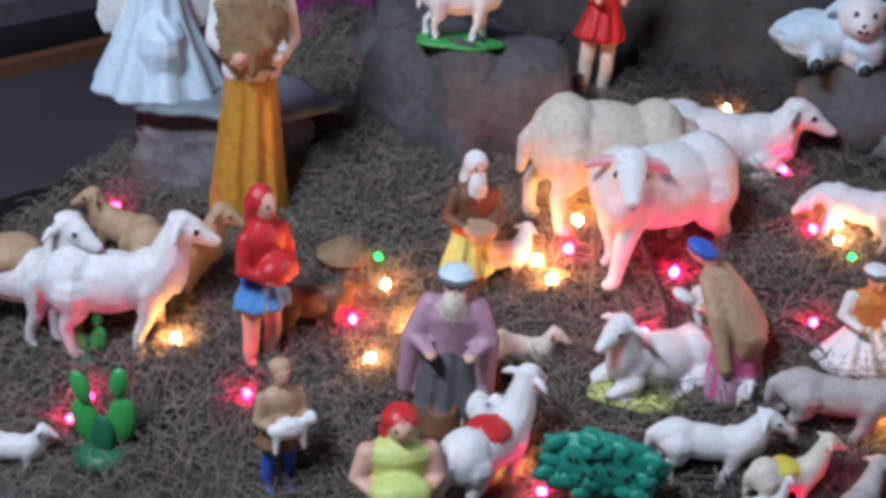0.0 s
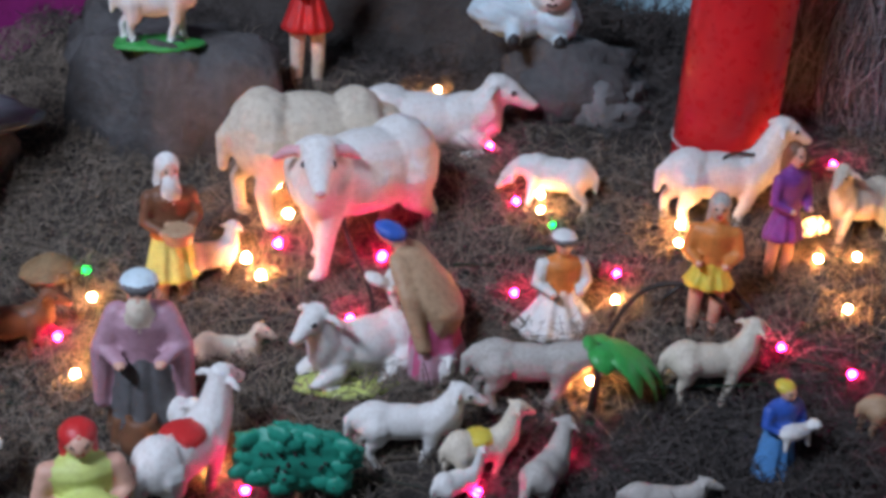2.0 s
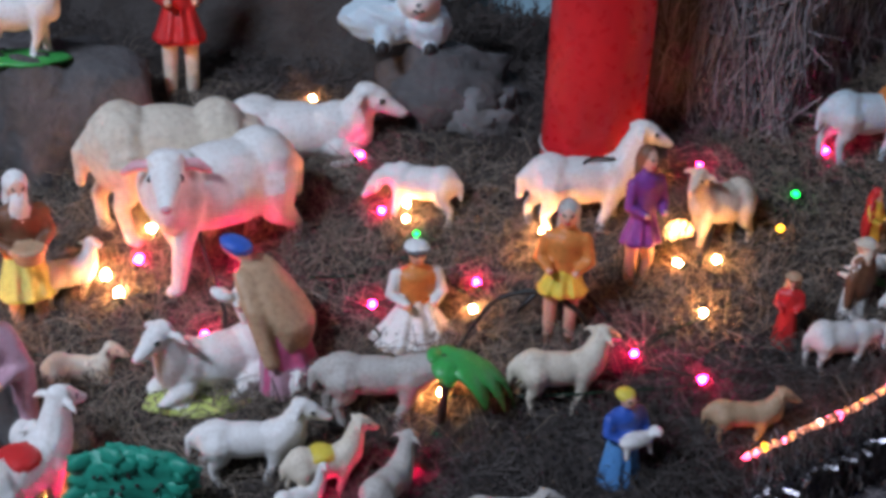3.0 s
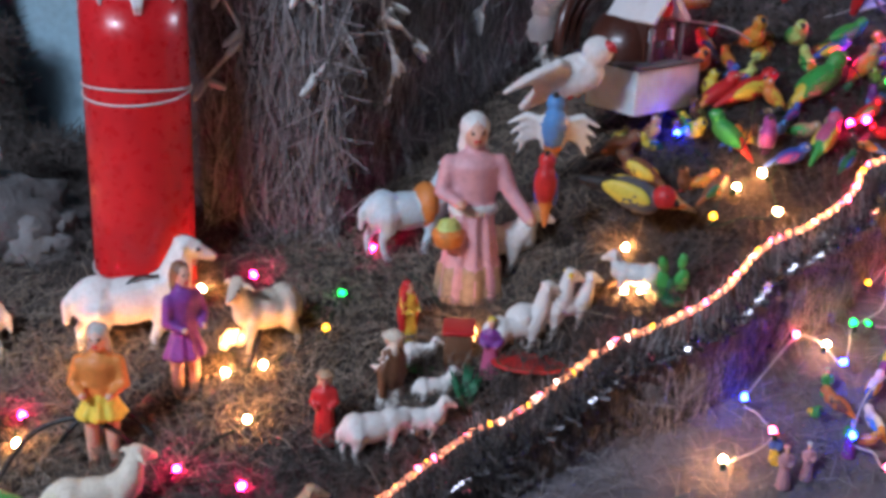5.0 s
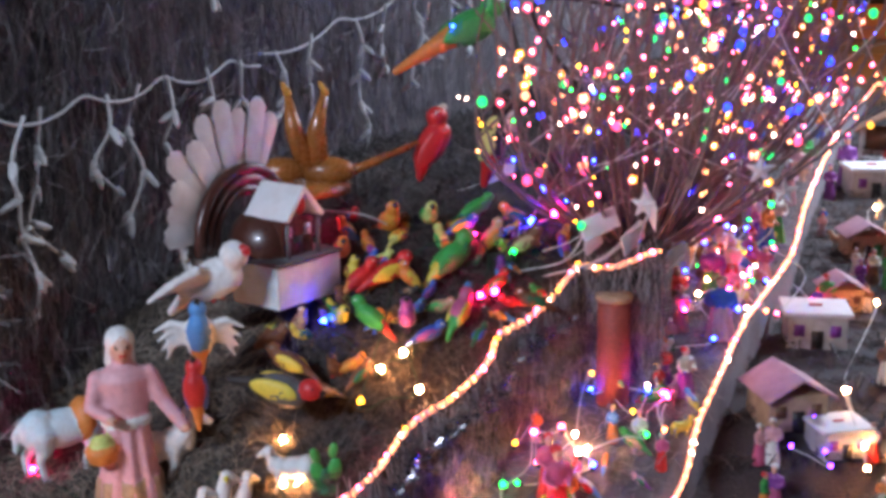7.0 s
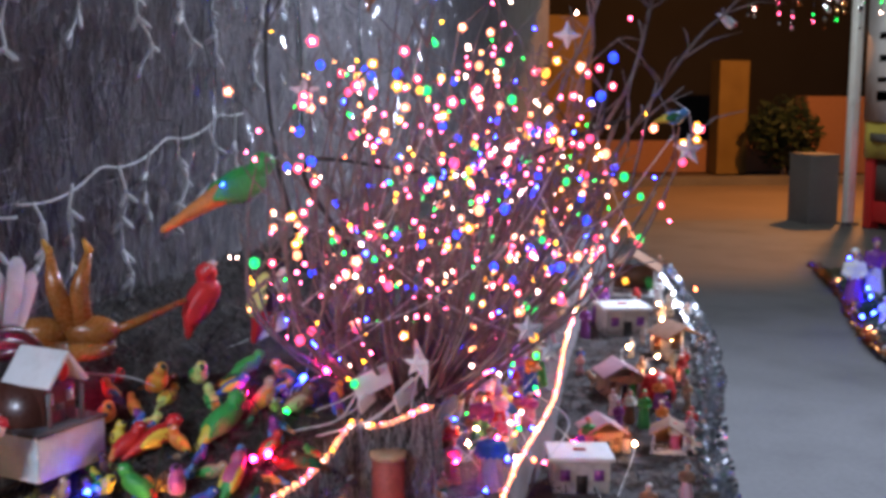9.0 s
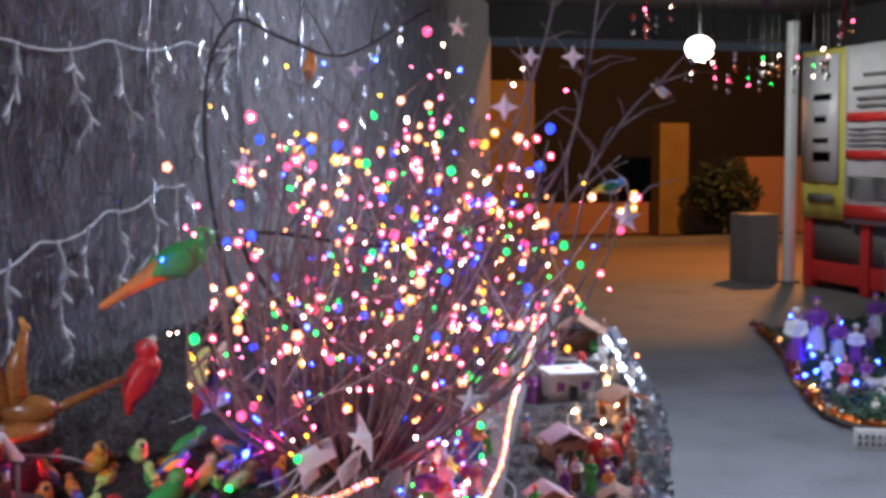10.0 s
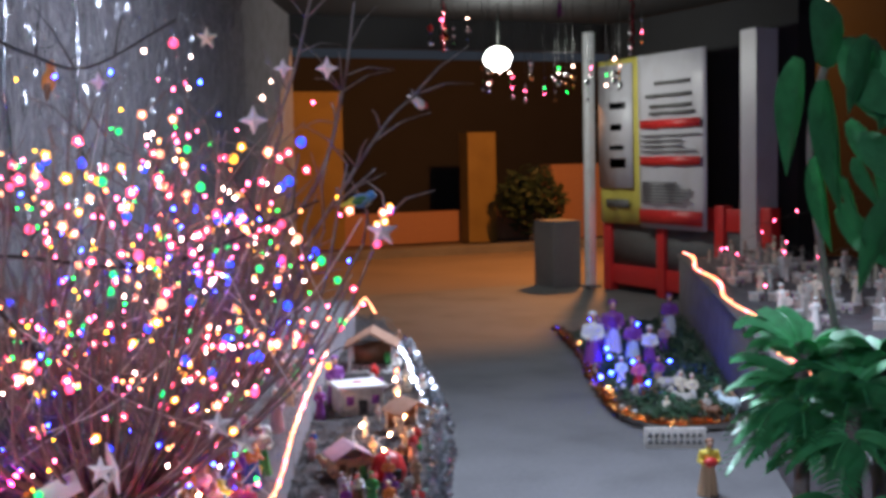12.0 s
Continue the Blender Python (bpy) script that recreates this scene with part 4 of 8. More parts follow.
def plush(x, y, z, h, yaw, label):
    f = Fig()
    f.ell((-0.05, -0.25, 0.48), (0.5, 0.85, 0.46), PALEBLUE, lump=0.2, seg=24)
    f.ell((0.2, 0.45, 0.45), (0.42, 0.42, 0.42), PALEBLUE, lump=0.2, seg=18)
    f.ell((0.35, 0.28, 1.0), (0.36, 0.4, 0.4), WHITE, lump=0.15, seg=18)
    f.ell((0.64, 0.28, 0.9), (0.16, 0.24, 0.2), WHITE)
    f.ell((0.78, 0.28, 0.94), (0.04, 0.06, 0.035), DARK, seg=8)
    f.cap([(0.78, 0.18, 0.84), (0.8, 0.28, 0.81), (0.78, 0.38, 0.84)], 0.018, DARK, 6)
    for v in (-0.32, 0.5):
        f.cap([(0.3, v, 0.35), (0.5, v, 0.12)], [0.2, 0.15], PALEBLUE)
        f.ell((0.6, v, 0.1), (0.1, 0.12, 0.14), DARK)
    for s in (-1, 1):
        f.cap([(0.3, 0.28 + s * 0.35, 1.2), (0.28, 0.28 + s * 0.55, 1.0)], [0.1, 0.08], PALEBLUE)
        f.ell((0.66, 0.28 + s * 0.15, 1.1), (0.04, 0.04, 0.05), DARK, seg=8)
    f.done("lamb_figurine", (x, y, z), yaw, h, label, "lamb figurine", "crib animal figurines", solid=True)


def turkey(x, y, z, h, yaw, label):
    """A wooden turkey: turned brown body, and a tall fan of white feathers."""
    root = thing("turkey_ornament", label, "ornament", (x, y, z), yaw)
    f = Fig()
    f.ell((0.02, 0, 0.3 * h), (0.3 * h, 0.28 * h, 0.3 * h), DKWOOD, seg=20)
    f.cap([(0.2 * h, 0, 0.45 * h), (0.32 * h, 0, 0.6 * h), (0.36 * h, 0, 0.68 * h)], [0.12 * h, 0.07 * h, 0.06 * h], DKWOOD)
    f.ell((0.4 * h, 0, 0.64 * h), (0.05 * h, 0.03 * h, 0.08 * h), RED)
    part("body", f.bm, f.mats, root, "dark turned wood body")
    for r in (0.34, 0.42, 0.5):
        bm = bmesh.new()
        tube(bm, [(-0.12 * h, r * h * math.cos(a), 0.36 * h + r * h * math.sin(a)) for a in [math.pi * k / 16 - 0.25 for k in range(19)]], 0.045 * h, 0, 8)
        part("fan_ring", bm, DKWOOD, root, "brown lacquered ring")
    for k in range(13):
        a = 1.1 + 2.5 * k / 12
        d, n = Vector((0, math.cos(a), math.sin(a))), Vector((0, -math.sin(a), math.cos(a)))
        c, bm = Vector((-0.17 * h, 0, 0.36 * h)), bmesh.new()
        L = h * (0.7 + 0.3 * math.sin(a) + 0.06 * math.sin(k * 2.3))
        prof = [(0.45 * h, 0.05), (0.62 * h, 0.085), (L - 0.06 * h, 0.09), (L, 0.03)]
        fr, bk = [], []
        for r, w in prof:
            for lst, o in ((fr, 0.008 * h), (bk, -0.008 * h)):
                lst.append([bm.verts.new(c + d * r + n * s * w * h + Vector((o + 0.02 * h * (k % 2) - abs(s) * 0.015 * h, 0, 0))) for s in (-1, 0, 1)])
        for L_ in (fr, bk):
            for r0, r1 in zip(L_, L_[1:]):
                for q in (0, 1):
                    bm.faces.new((r0[q], r0[q + 1], r1[q + 1], r1[q]))
        part("feather", bm, FEATHER, root)
    return root


def snow_house(x, y, z, h, yaw, label):
    root = thing("toy_house", label, "toy house", (x, y, z), yaw)
    part("base", a_box(bmesh.new(), (-0.55 * h, -0.75 * h, -0.3 * h), (0.55 * h, 0.75 * h, 0.42 * h), 0, 0.03 * h), PALEBLUE, root, "pale painted base box")
    part("base_rim", a_box(bmesh.new(), (-0.58 * h, -0.78 * h, 0.42 * h), (0.58 * h, 0.78 * h, 0.48 * h), 0, 0.015 * h), GREYROBE, root)
    body = part("wall", a_box(bmesh.new(), (-0.3 * h, -0.35 * h, 0.48 * h), (0.3 * h, 0.35 * h, 1.12 * h), 0, 0.01 * h), DKWOOD, root)
    part("door", a_box(bmesh.new(), (0.3 * h, -0.1 * h, 0.48 * h), (0.32 * h, 0.1 * h, 0.8 * h)), DARK, body)
    for v in (-0.22, 0.22):
        part("window", a_box(bmesh.new(), (0.3 * h, (v - 0.07) * h, 0.8 * h), (0.32 * h, (v + 0.07) * h, 0.98 * h)), PALEBLUE, body)
        part("post", a_box(bmesh.new(), (0.4 * h, (v * 1.6 - 0.03) * h, 0.48 * h), (0.45 * h, (v * 1.6 + 0.03) * h, 1.05 * h)), GREYROBE, root)
    for k, (s, top) in enumerate(((-1, 1.62), (1, 1.62))):
        bm = bmesh.new()
        a_box(bm, (-0.5 * h, -0.03 * h, -0.045 * h), (0.52 * h, 0.66 * h, 0.045 * h), 0, 0.03 * h)
        bmesh.ops.transform(bm, matrix=Matrix.Translation((0, 0, top * h)) @ Matrix.Scale(s, 4, (0, 1, 0)) @ Matrix.Rotation(radians(-50), 4, "X"), verts=bm.verts)
        bmesh.ops.recalc_face_normals(bm, faces=bm.faces)
        part("roof_slope", bm, CARD, root, "snow-white roof")
    part("chimney", a_box(bmesh.new(), (0.1 * h, 0.15 * h, 1.3 * h), (0.24 * h, 0.3 * h, 1.7 * h)), BROWN, root)


def swan_pair(x, y, z, h, yaw, label):
    root = thing("swan_ornament", label, "ornament", (x, y, z), yaw)
    for s in (-1, 1):
        f = Fig()
        f.ell((s * 0.25 * h, 0, 0.1 * h), (0.3 * h, 0.16 * h, 0.16 * h), WOOD)
        f.cap([(s * 0.05 * h + 0.1 * h, 0, 0.15 * h), (s * 0.12 * h + 0.02 * h, 0, 0.55 * h), (s * 0.2 * h + 0.05 * h, 0, 0.95 * h)], [0.13 * h, 0.1 * h, 0.035 * h], WOOD)
        f.cap([(s * 0.2 * h + 0.05 * h, 0, 0.95 * h), (s * 0.2 * h, 0, 1.05 * h)], [0.05 * h, 0.02 * h], AMBER)
        part("swan", f.bm, f.mats, root)
    f = Fig()
    f.cap([(0.3 * h, 0, 0.02 * h), (0.7 * h, 0.1 * h, 0.16 * h), (1.2 * h, 0.2 * h, 0.36 * h)], [0.06 * h, 0.05 * h, 0.03 * h], WOOD)
    f.lathe([(0.5 * h, -0.12 * h), (0.5 * h, -0.03 * h), (0.3 * h, 0.02 * h)], WOOD)
    part("branch", f.bm, f.mats, root)


def hanging_leaf(x, y, z, w, yaw, label, mat):
    root = thing("hanging_tag", label, "tag", (x, y, z), yaw)
    bm = bmesh.new()
    a_box(bm, (-w * 0.6, -0.002, -w * 0.35), (w * 0.6, 0.002, w * 0.3), 0, 0.0015)
    for v in bm.verts:
        v.co.y += 0.12 * w * math.sin(v.co.x / w * 2.4)
    bmesh.ops.rotate(bm, matrix=Matrix.Rotation(radians(-20), 3, "Y"), verts=bm.verts)
    part("tag", bm, mat, root)
    part("wire", tube(bmesh.new(), spline([(0, 0, 0), (-w * 0.8, 0.02, -w * 0.6), (-w * 1.6, 0.03, -w * 0.9)], 5), 0.0016, 0, 5), WHITEWIRE, root)


def red_post(x, y, z, h, yaw, label):
    root = thing("post", label, "post", (x, y, z), yaw)
    f = Fig()
    f.lathe([(0.034, 0), (0.034, h * 0.5), (0.033, h), (0.02, h + 0.004)], FADED, sides=24)
    part("shaft", f.bm, f.mats, root)
    f = Fig()
    f.lathe([(0.036, h * 0.97), (0.038, h), (0.036, h + 0.006), (0.01, h + 0.006)], TAN, sides=24)
    part("cap", f.bm, f.mats, root)


def toy_house(x, y, z, w, yaw, label, style):
    root = thing("toy_house", label, "toy house", (x, y, z), yaw, "houses of the toy village")
    h = w * 0.75
    wall = {1: GREYW, 2: TAN, 3: CREAM, 4: RED}[style]
    if style == 4:
        f = Fig()
        f.lathe([(w * 0.5, 0), (w * 0.5, h * 0.4), (w * 0.38, h * 0.85), (w * 0.1, h * 1.05)], RED)
        part("dome", f.bm, f.mats, root)
        part("opening", a_box(bmesh.new(), (w * 0.4, -w * 0.15, h * 0.1), (w * 0.52, w * 0.15, h * 0.5), 0, 0.004), DARK, root)
        return
    if style == 3:
        part("floor", a_box(bmesh.new(), (-w * 0.5, -w * 0.5, 0), (w * 0.5, w * 0.5, h * 0.06)), CARD, root)
        for sx in (-1, 1):
            for sy in (-1, 1):
                part("post", a_box(bmesh.new(), (sx * w * 0.42 - w * 0.03, sy * w * 0.42 - w * 0.03, h * 0.06), (sx * w * 0.42 + w * 0.03, sy * w * 0.42 + w * 0.03, h * 0.7)), CARD, root)
        part("back_wall", a_box(bmesh.new(), (-w * 0.44, -w * 0.4, h * 0.06), (-w * 0.4, w * 0.4, h * 0.68)), BROWN, root)
    else:
        body = part("wall", a_box(bmesh.new(), (-w * 0.4, -w * 0.45, 0), (w * 0.4, w * 0.45, h * 0.7), 0, 0.002), wall, root)
        part("door", a_box(bmesh.new(), (w * 0.4, -w * 0.09, 0), (w * 0.415, w * 0.09, h * 0.4)), DARK, body)
        for s in (-1, 1):
            part("window", a_box(bmesh.new(), (w * 0.4, s * w * 0.27 - w * 0.08, h * 0.28), (w * 0.412, s * w * 0.27 + w * 0.08, h * 0.52)), PURPLE if style == 1 else BROWN, body)
    if style == 1:
        part("roof", a_box(bmesh.new(), (-w * 0.46, -w * 0.52, h * 0.7), (w * 0.46, w * 0.52, h * 0.8), 0, 0.003), CARD, root)
        part("bow", a_box(bmesh.new(), (-w * 0.02, -w * 0.1, h * 0.8), (w * 0.03, w * 0.1, h * 0.84), 0, 0.001), RED, root)
    else:
        for s in (-1, 1):
            bm = a_box(bmesh.new(), (-w * 0.55, -w * 0.02, -w * 0.02), (w * 0.55, w * 0.62, w * 0.02), 0, 0.002)
            bmesh.ops.transform(bm, matrix=Matrix.Translation((0, 0, h * 1.08)) @ Matrix.Scale(s, 4, (0, 1, 0)) @ Matrix.Rotation(radians(-30), 4, "X"), verts=bm.verts)
            bmesh.ops.recalc_face_normals(bm, faces=bm.faces)
            part("roof_slope", bm, ROOFTAN if style == 3 else MAUVE, root)


def sign(x0, y0, x1, y1, h):
    root = thing("sign_board", "small white board with unreadable dark writing", "sign")
    a, b = Vector((x0, y0, 0)), Vector((x1, y1, 0))
    d, n = (b - a).normalized(), Vector((-(b - a).y, (b - a).x, 0)).normalized()
    M = Matrix(((d.x, n.x, 0, a.x), (d.y, n.y, 0, a.y), (0, 0, 1, 0), (0, 0, 0, 1)))
    L = (b - a).length
    bm = a_box(bmesh.new(), (0, 0, 0.0), (L, 0.02, h), 0, 0.004)
    bmesh.ops.transform(bm, matrix=M, verts=bm.verts)
    part("board", bm, GREYW, root)
    for r in range(2):
        for k in range(9):
            bm = a_box(bmesh.new(), (L * (0.07 + 0.1 * k), -0.004, h * (0.25 + 0.32 * r)), (L * (0.13 + 0.1 * k), 0.0, h * (0.45 + 0.32 * r)))
            bmesh.ops.transform(bm, matrix=M, verts=bm.verts)
            part("bar", bm, GREYROBE, root)


def planter(x0, y0, x1, y1, top):
    """A raised concrete bed; its street side is the long face."""
    root = thing("planter", "raised concrete planting bed with lights on its rim", "planter", kind="structure")
    a, b = Vector((x0, y0, 0)), Vector((x1, y1, 0))
    b = b + (b - a).normalized() * 3.0
    d = (b - a).normalized()
    n = Vector((-d.y, d.x, 0))
    M = Matrix(((d.x, n.x, 0, a.x), (d.y, n.y, 0, a.y), (0, 0, 1, 0), (0, 0, 0, 1)))
    L = (b - a).length
    bm = a_box(bmesh.new(), (0, 0, 0), (L, 1.6, top), 0, 0.01)
    bmesh.ops.transform(bm, matrix=M, verts=bm.verts)
    part("wall", bm, SACK, root)
    bm = a_box(bmesh.new(), (-0.02, -0.02, top), (L, 0.16, top + 0.03), 0, 0.008)
    bmesh.ops.transform(bm, matrix=M, verts=bm.verts)
    part("rim", bm, CONCRETE, root)
    g = random.Random(12)
    rope_light("warm light chain along the planting bed rim", [tuple(M @ Vector((L * k / 14, 0.05 + 0.04 * math.sin(k * 1.7), top + 0.03))) for k in range(15)], 0.008, 0.07, [G_ROPE, G_ROSE, G_ORANGE, G_ROPE])
    for k in range(46):
        u, v, w = g.uniform(0.1, L * 0.62), g.uniform(0.2, 1.0), g.uniform(0.08, 0.16)
        p = M @ Vector((u, v, top))
        toy_house(p.x, p.y, p.z, w, g.uniform(0, 360), "small silver-grey toy house on the planting bed", 1)
    for k in range(64):
        p = M @ Vector((g.uniform(0.1, L * 0.62), g.uniform(0.22, 1.3), top))
        person(p.x, p.y, p.z, g.uniform(0.1, 0.24), g.uniform(0, 360), "small silver-grey figurine on the planting bed", g.choice((GREYW, WHITE, GREYW, CREAM)), hat="cap", group="planting bed figurines")
    pts = []
    for k in range(16):
        p = M @ Vector((g.uniform(0.2, L * 0.6), g.uniform(0.2, 1.1), top + g.uniform(0.1, 0.5)))
        pts.append((p.x, p.y, p.z, G_ROSE))
    light_string("string of red bulbs over the planting bed", WIRE, pts, 0.008)


def cable(pts, r, mat, label):
    ob = new("cable", mesh_of("cable", tube(bmesh.new(), spline(pts, 7), r, 0, 6), mat))
    tagged(ob, label, "cable", "loose cables")


# ---- crib figurines on the straw ----
sheep(-1.215, 2.045, 0.303, 0.255, 44, "large cream sheep standing with lowered head", coat=WOOLCREAM, stance="graze", neck=0.02, stretch=0.98, slim=1.15)
sheep(-1.08, 1.985, 0.28, 0.272, -114, "large white sheep with pink ears standing", coat=WHITE, turn=60, ears=PINK, neck=-0.15, slim=1.1, stretch=1.02)
sheep(-1.105, 2.301, 0.387, 0.165, 22, "white sheep lying on the slope", coat=WHITE, stance="lie", stretch=1.15, neck=-0.07)
sheep(-0.795, 2.211, 0.356, 0.115, 190, "small white sheep bowing its head", coat=WHITE, stance="graze", neck=0.12)
person(-0.679, 1.958, 0.273, 0.215, -50, "seated white figure with orange scarf", WHITE, top=ORANGE, head=WHITE, hat="turban", wide=1.2, arm=WHITE, squat=0.75)
sheep(-0.512, 2.269, 0.374, 0.213, 30, "white lamb with its head raised beside the red column", coat=WHITE, neck=0.12, turn=0, stretch=1.1)
person(-0.377, 2.178, 0.346, 0.244, -35, "figurine of a girl in a purple dress", PURPLE, head=BROWN, hat="hair", legs=0.32, wide=0.9)
sheep(-0.278, 2.299, 0.386, 0.163, 225, "round woolly cream sheep seen from behind", coat=WOOLCREAM, stretch=0.8, turn=30)
person(-0.453, 2.022, 0.295, 0.240, -75, "figurine in a yellow dress with a grey hood", YELLOW, top=ORANGE, head=GREYW, legs=0.36)
person(-1.326, 1.771, 0.209, 0.280, -35, "old woman figurine in a lime dress and white scarf", LIME, top=BROWN, head=WHITE, sash=ORANGE, beard=WHITE, legs=0.2, carry="basket")
sheep(-1.289, 1.830, 0.230, 0.117, 55, "white lamb beside the old woman", coat=WHITE, turn=40)
person(-1.181, 1.515, 0.125, 0.289, -55, "bearded shepherd figurine in pink cloak and turban", GREYROBE, top=MAUVE, head=PALEBLUE, hat="turban", beard=CREAM, cloak=MAUVE, wide=1.2, hem=BROWN)
sheep(-1.125, 1.528, 0.128, 0.112, -35, "white lamb leaning on the shepherd", coat=WHITE, turn=20)
sheep(-1.151, 1.689, 0.183, 0.083, 25, "pale yellow lamb lying in the straw", coat=CREAM, stance="lie")
sheep(-0.93, 1.755, 0.2, 0.158, 235, "white lamb lying on a green base", coat=WHITE, stance="lie", turn=25, base=LIME)
person(-0.82, 1.80, 0.218, 0.272, 185, "stooping shepherd figurine with a blue cap", ROSE, top=TAN, head=BLUE, hat="cap", cloak=TAN, wide=1.15, carry="lamb", hem=MAUVE, hunch=0.45)
sheep(-0.799, 1.777, 0.211, 0.072, -35, "small white lamb at the shepherd's feet", coat=WHITE, turn=-30)
sheep(-0.779, 1.620, 0.159, 0.146, 30, "white sheep standing on straw", slim=0.85, coat=WHITE, stretch=1.15)
sheep(-0.648, 1.777, 0.214, 0.131, 25, "greyish white sheep standing on straw", slim=0.85, coat=GREYW, stretch=1.2, stance="graze", neck=0.3)
toy_palm(-0.55, 1.79, 0.218, 0.15, 25, "green plastic palm with drooping leaves on a dark stem")
sheep(-0.402, 1.889, 0.248, 0.145, 30, "tan sheep with a curly coat", slim=0.85, coat=CREAM, turn=30)
person(-0.274, 1.800, 0.221, 0.150, -35, "kneeling figurine in blue with a lamb", SKYBLUE, top=BLUE, head=YELLOW, hat="cap", wide=1.35, carry="lamb")
sheep(-0.130, 1.917, 0.259, 0.101, 25, "tan lamb with a pink face", slim=0.85, coat=TAN, stretch=1.1)
sheep(-0.661, 1.631, 0.166, 0.134, 45, "tan camel figurine with a yellow saddle", coat=CREAM, extra=saddle, neck=0.16, name="camel_figurine", group="crib animal figurines")
sheep(-0.672, 1.582, 0.147, 0.100, 60, "white goose figurine on the straw", coat=WHITE, neck=0.2)
sheep(-0.557, 1.634, 0.166, 0.122, 85, "grey kneeling lamb near the camel", coat=GREYW, neck=0.1)
sheep(-0.393, 1.667, 0.174, 0.080, 25, "grey sheep near the edge", coat=GREYW, stretch=1.5)
flat_tree(-0.878, 1.474, 0.117, 0.163, -65, "green plastic tree with a lumpy crown")
person(-0.917, 1.487, 0.116, 0.069, -55, "small brown-haired figurine in a brown robe", BROWN, head=BROWN, hat="hair")
person(-1.100, 1.283, 0.050, 0.258, -44, "girl figurine in lime blouse and red hat", LIME, head=RED, hat="scarf", wide=1.35, arm=SKIN, carry=LIME)
sheep(-1.045, 1.434, 0.100, 0.205, 86, "white goat with a red saddle", coat=WHITE, neck=0.08, extra=redcloth)
clay_jar(-1.160, 1.478, 0.119, 0.080, 36, "brown clay jar with a round mouth")
person(-1.542, 1.474, 0.113, 0.333, -4, "woman figurine with red hair and blue skirt", SKYBLUE, top=RED, head=RED, hat="hair", legs=0.36, wide=0.95, carry=RED, sash=BLUE, name="woman_figurine")
sheep(-1.801, 1.376, 0.080, 0.271, 46, "white goat standing by the tan horses", coat=WHITE, neck=0.06, name="goat_figurine")
sheep(-1.806, 1.524, 0.128, 0.200, 36, "tan donkey behind the goat", coat=TAN, name="donkey_figurine", neck=0.08, group="crib animal figurines")
sheep(-1.981, 1.311, 0.060, 0.277, 16, "white horse with brown mane", coat=WHITE, name="horse_figurine", neck=0.12, extra=brownmane, group="crib animal figurines")
sheep(-1.950, 1.534, 0.132, 0.158, 186, "tan lamb further back", coat=TAN, turn=40)
sheep(-1.508, 1.567, 0.144, 0.134, 46, "dark donkey in the shade", coat=BROWN, stretch=1.1, turn=-20, name="donkey_figurine", group="crib animal figurines")
hut(-1.566, 1.726, 0.200, 0.066, 36, "small brown straw hut in the shade")
person(-1.332, 1.292, 0.054, 0.231, -24, "man figurine in blue trousers carrying a lamb", BROWN, top=TAN, head=TAN, hat="cap", legs=0.38, feet=BLUE, carry="lamb")
sheep(-1.726, 1.101, -0.010, 0.102, 36, "small white lamb by the cactus", coat=WHITE)
cactus(-1.616, 1.190, 0.023, 0.169, -54, "green plastic cactus with flat pads")
cactus(-1.813, 1.327, 0.068, 0.100, -54, "small green plastic cactus")

# ---- lady and small flock beside the rope light ----
sheep(-0.088, 2.585, 0.487, 0.195, 30, "pale blue sheep with an orange cloth", coat=PALEBLUE, extra=orangecloth, neck=0.1, slim=0.95)
person(0.051, 2.485, 0.457, 0.341, -70, "woman figurine in a pink robe and white scarf", PINK, top=PINK, head=WHITE, hat="scarf", hem=TAN, sash=WHITE, name="woman_figurine", carry="side_basket", wide=1.05, reach=(0.12, 0.27, 0.47, 1))
sheep(0.085, 2.53, 0.474, 0.158, 19, "white lamb standing by the woman", coat=WHITE, turn=-10, slim=0.85)
person(-0.035, 2.355, 0.403, 0.125, -21, "small figurine in yellow and red", YELLOW, top=YELLOW, head=RED, cloak=RED)
sheep(-0.001, 2.305, 0.389, 0.062, 9, "tiny white lamb with green base", coat=WHITE, base=GREEN)
person(-0.030, 2.213, 0.356, 0.135, 169, "reclining shepherd figurine in white", WHITE, top=WHITE, head=CREAM, hat="brim", cloak=BROWN, wide=1.3)
person(-0.117, 2.119, 0.325, 0.126, -81, "small figurine in a dark red robe", RED, head=TAN, hat="brim")
sheep(0.041, 2.224, 0.360, 0.072, 29, "small white lamb in the straw", coat=WHITE)
sheep(0.034, 2.143, 0.332, 0.087, 19, "small white lamb with a black collar", coat=WHITE)
sheep(-0.030, 2.097, 0.319, 0.091, 34, "small white lamb lowering its head", coat=WHITE, stance="graze", neck=0.1)
clump(0.095, 2.215, 0.360, 0.070, 9, "dark green plastic grass clump")
box_lantern(0.061, 2.333, 0.403, 0.061, 9, "dark red box with a lit opening")
person(0.123, 2.294, 0.390, 0.113, -81, "small figurine in purple with yellow cap", ROSE, top=PURPLE, head=YELLOW, hat="cap")
sheep(0.161, 2.328, 0.416, 0.143, 24, "white lamb of a small flock", coat=WHITE, slim=0.8, neck=0.3)
sheep(0.196, 2.352, 0.435, 0.142, 24, "white lamb of a small flock with yellow ears", coat=WHITE, slim=0.8, neck=0.3, ears=YELLOW)
sheep(0.241, 2.371, 0.456, 0.111, 29, "white lamb at the front of a small flock", coat=WHITE, slim=0.8, neck=0.25)
dish(0.195, 2.290, 0.414, 0.043, 9, "green oval dish with a red rim")
sheep(0.351, 2.426, 0.509, 0.089, 179, "small lit white lamb figurine", coat=WHITE)
cactus(0.412, 2.397, 0.520, 0.088, -81, "bright green plastic cactus")

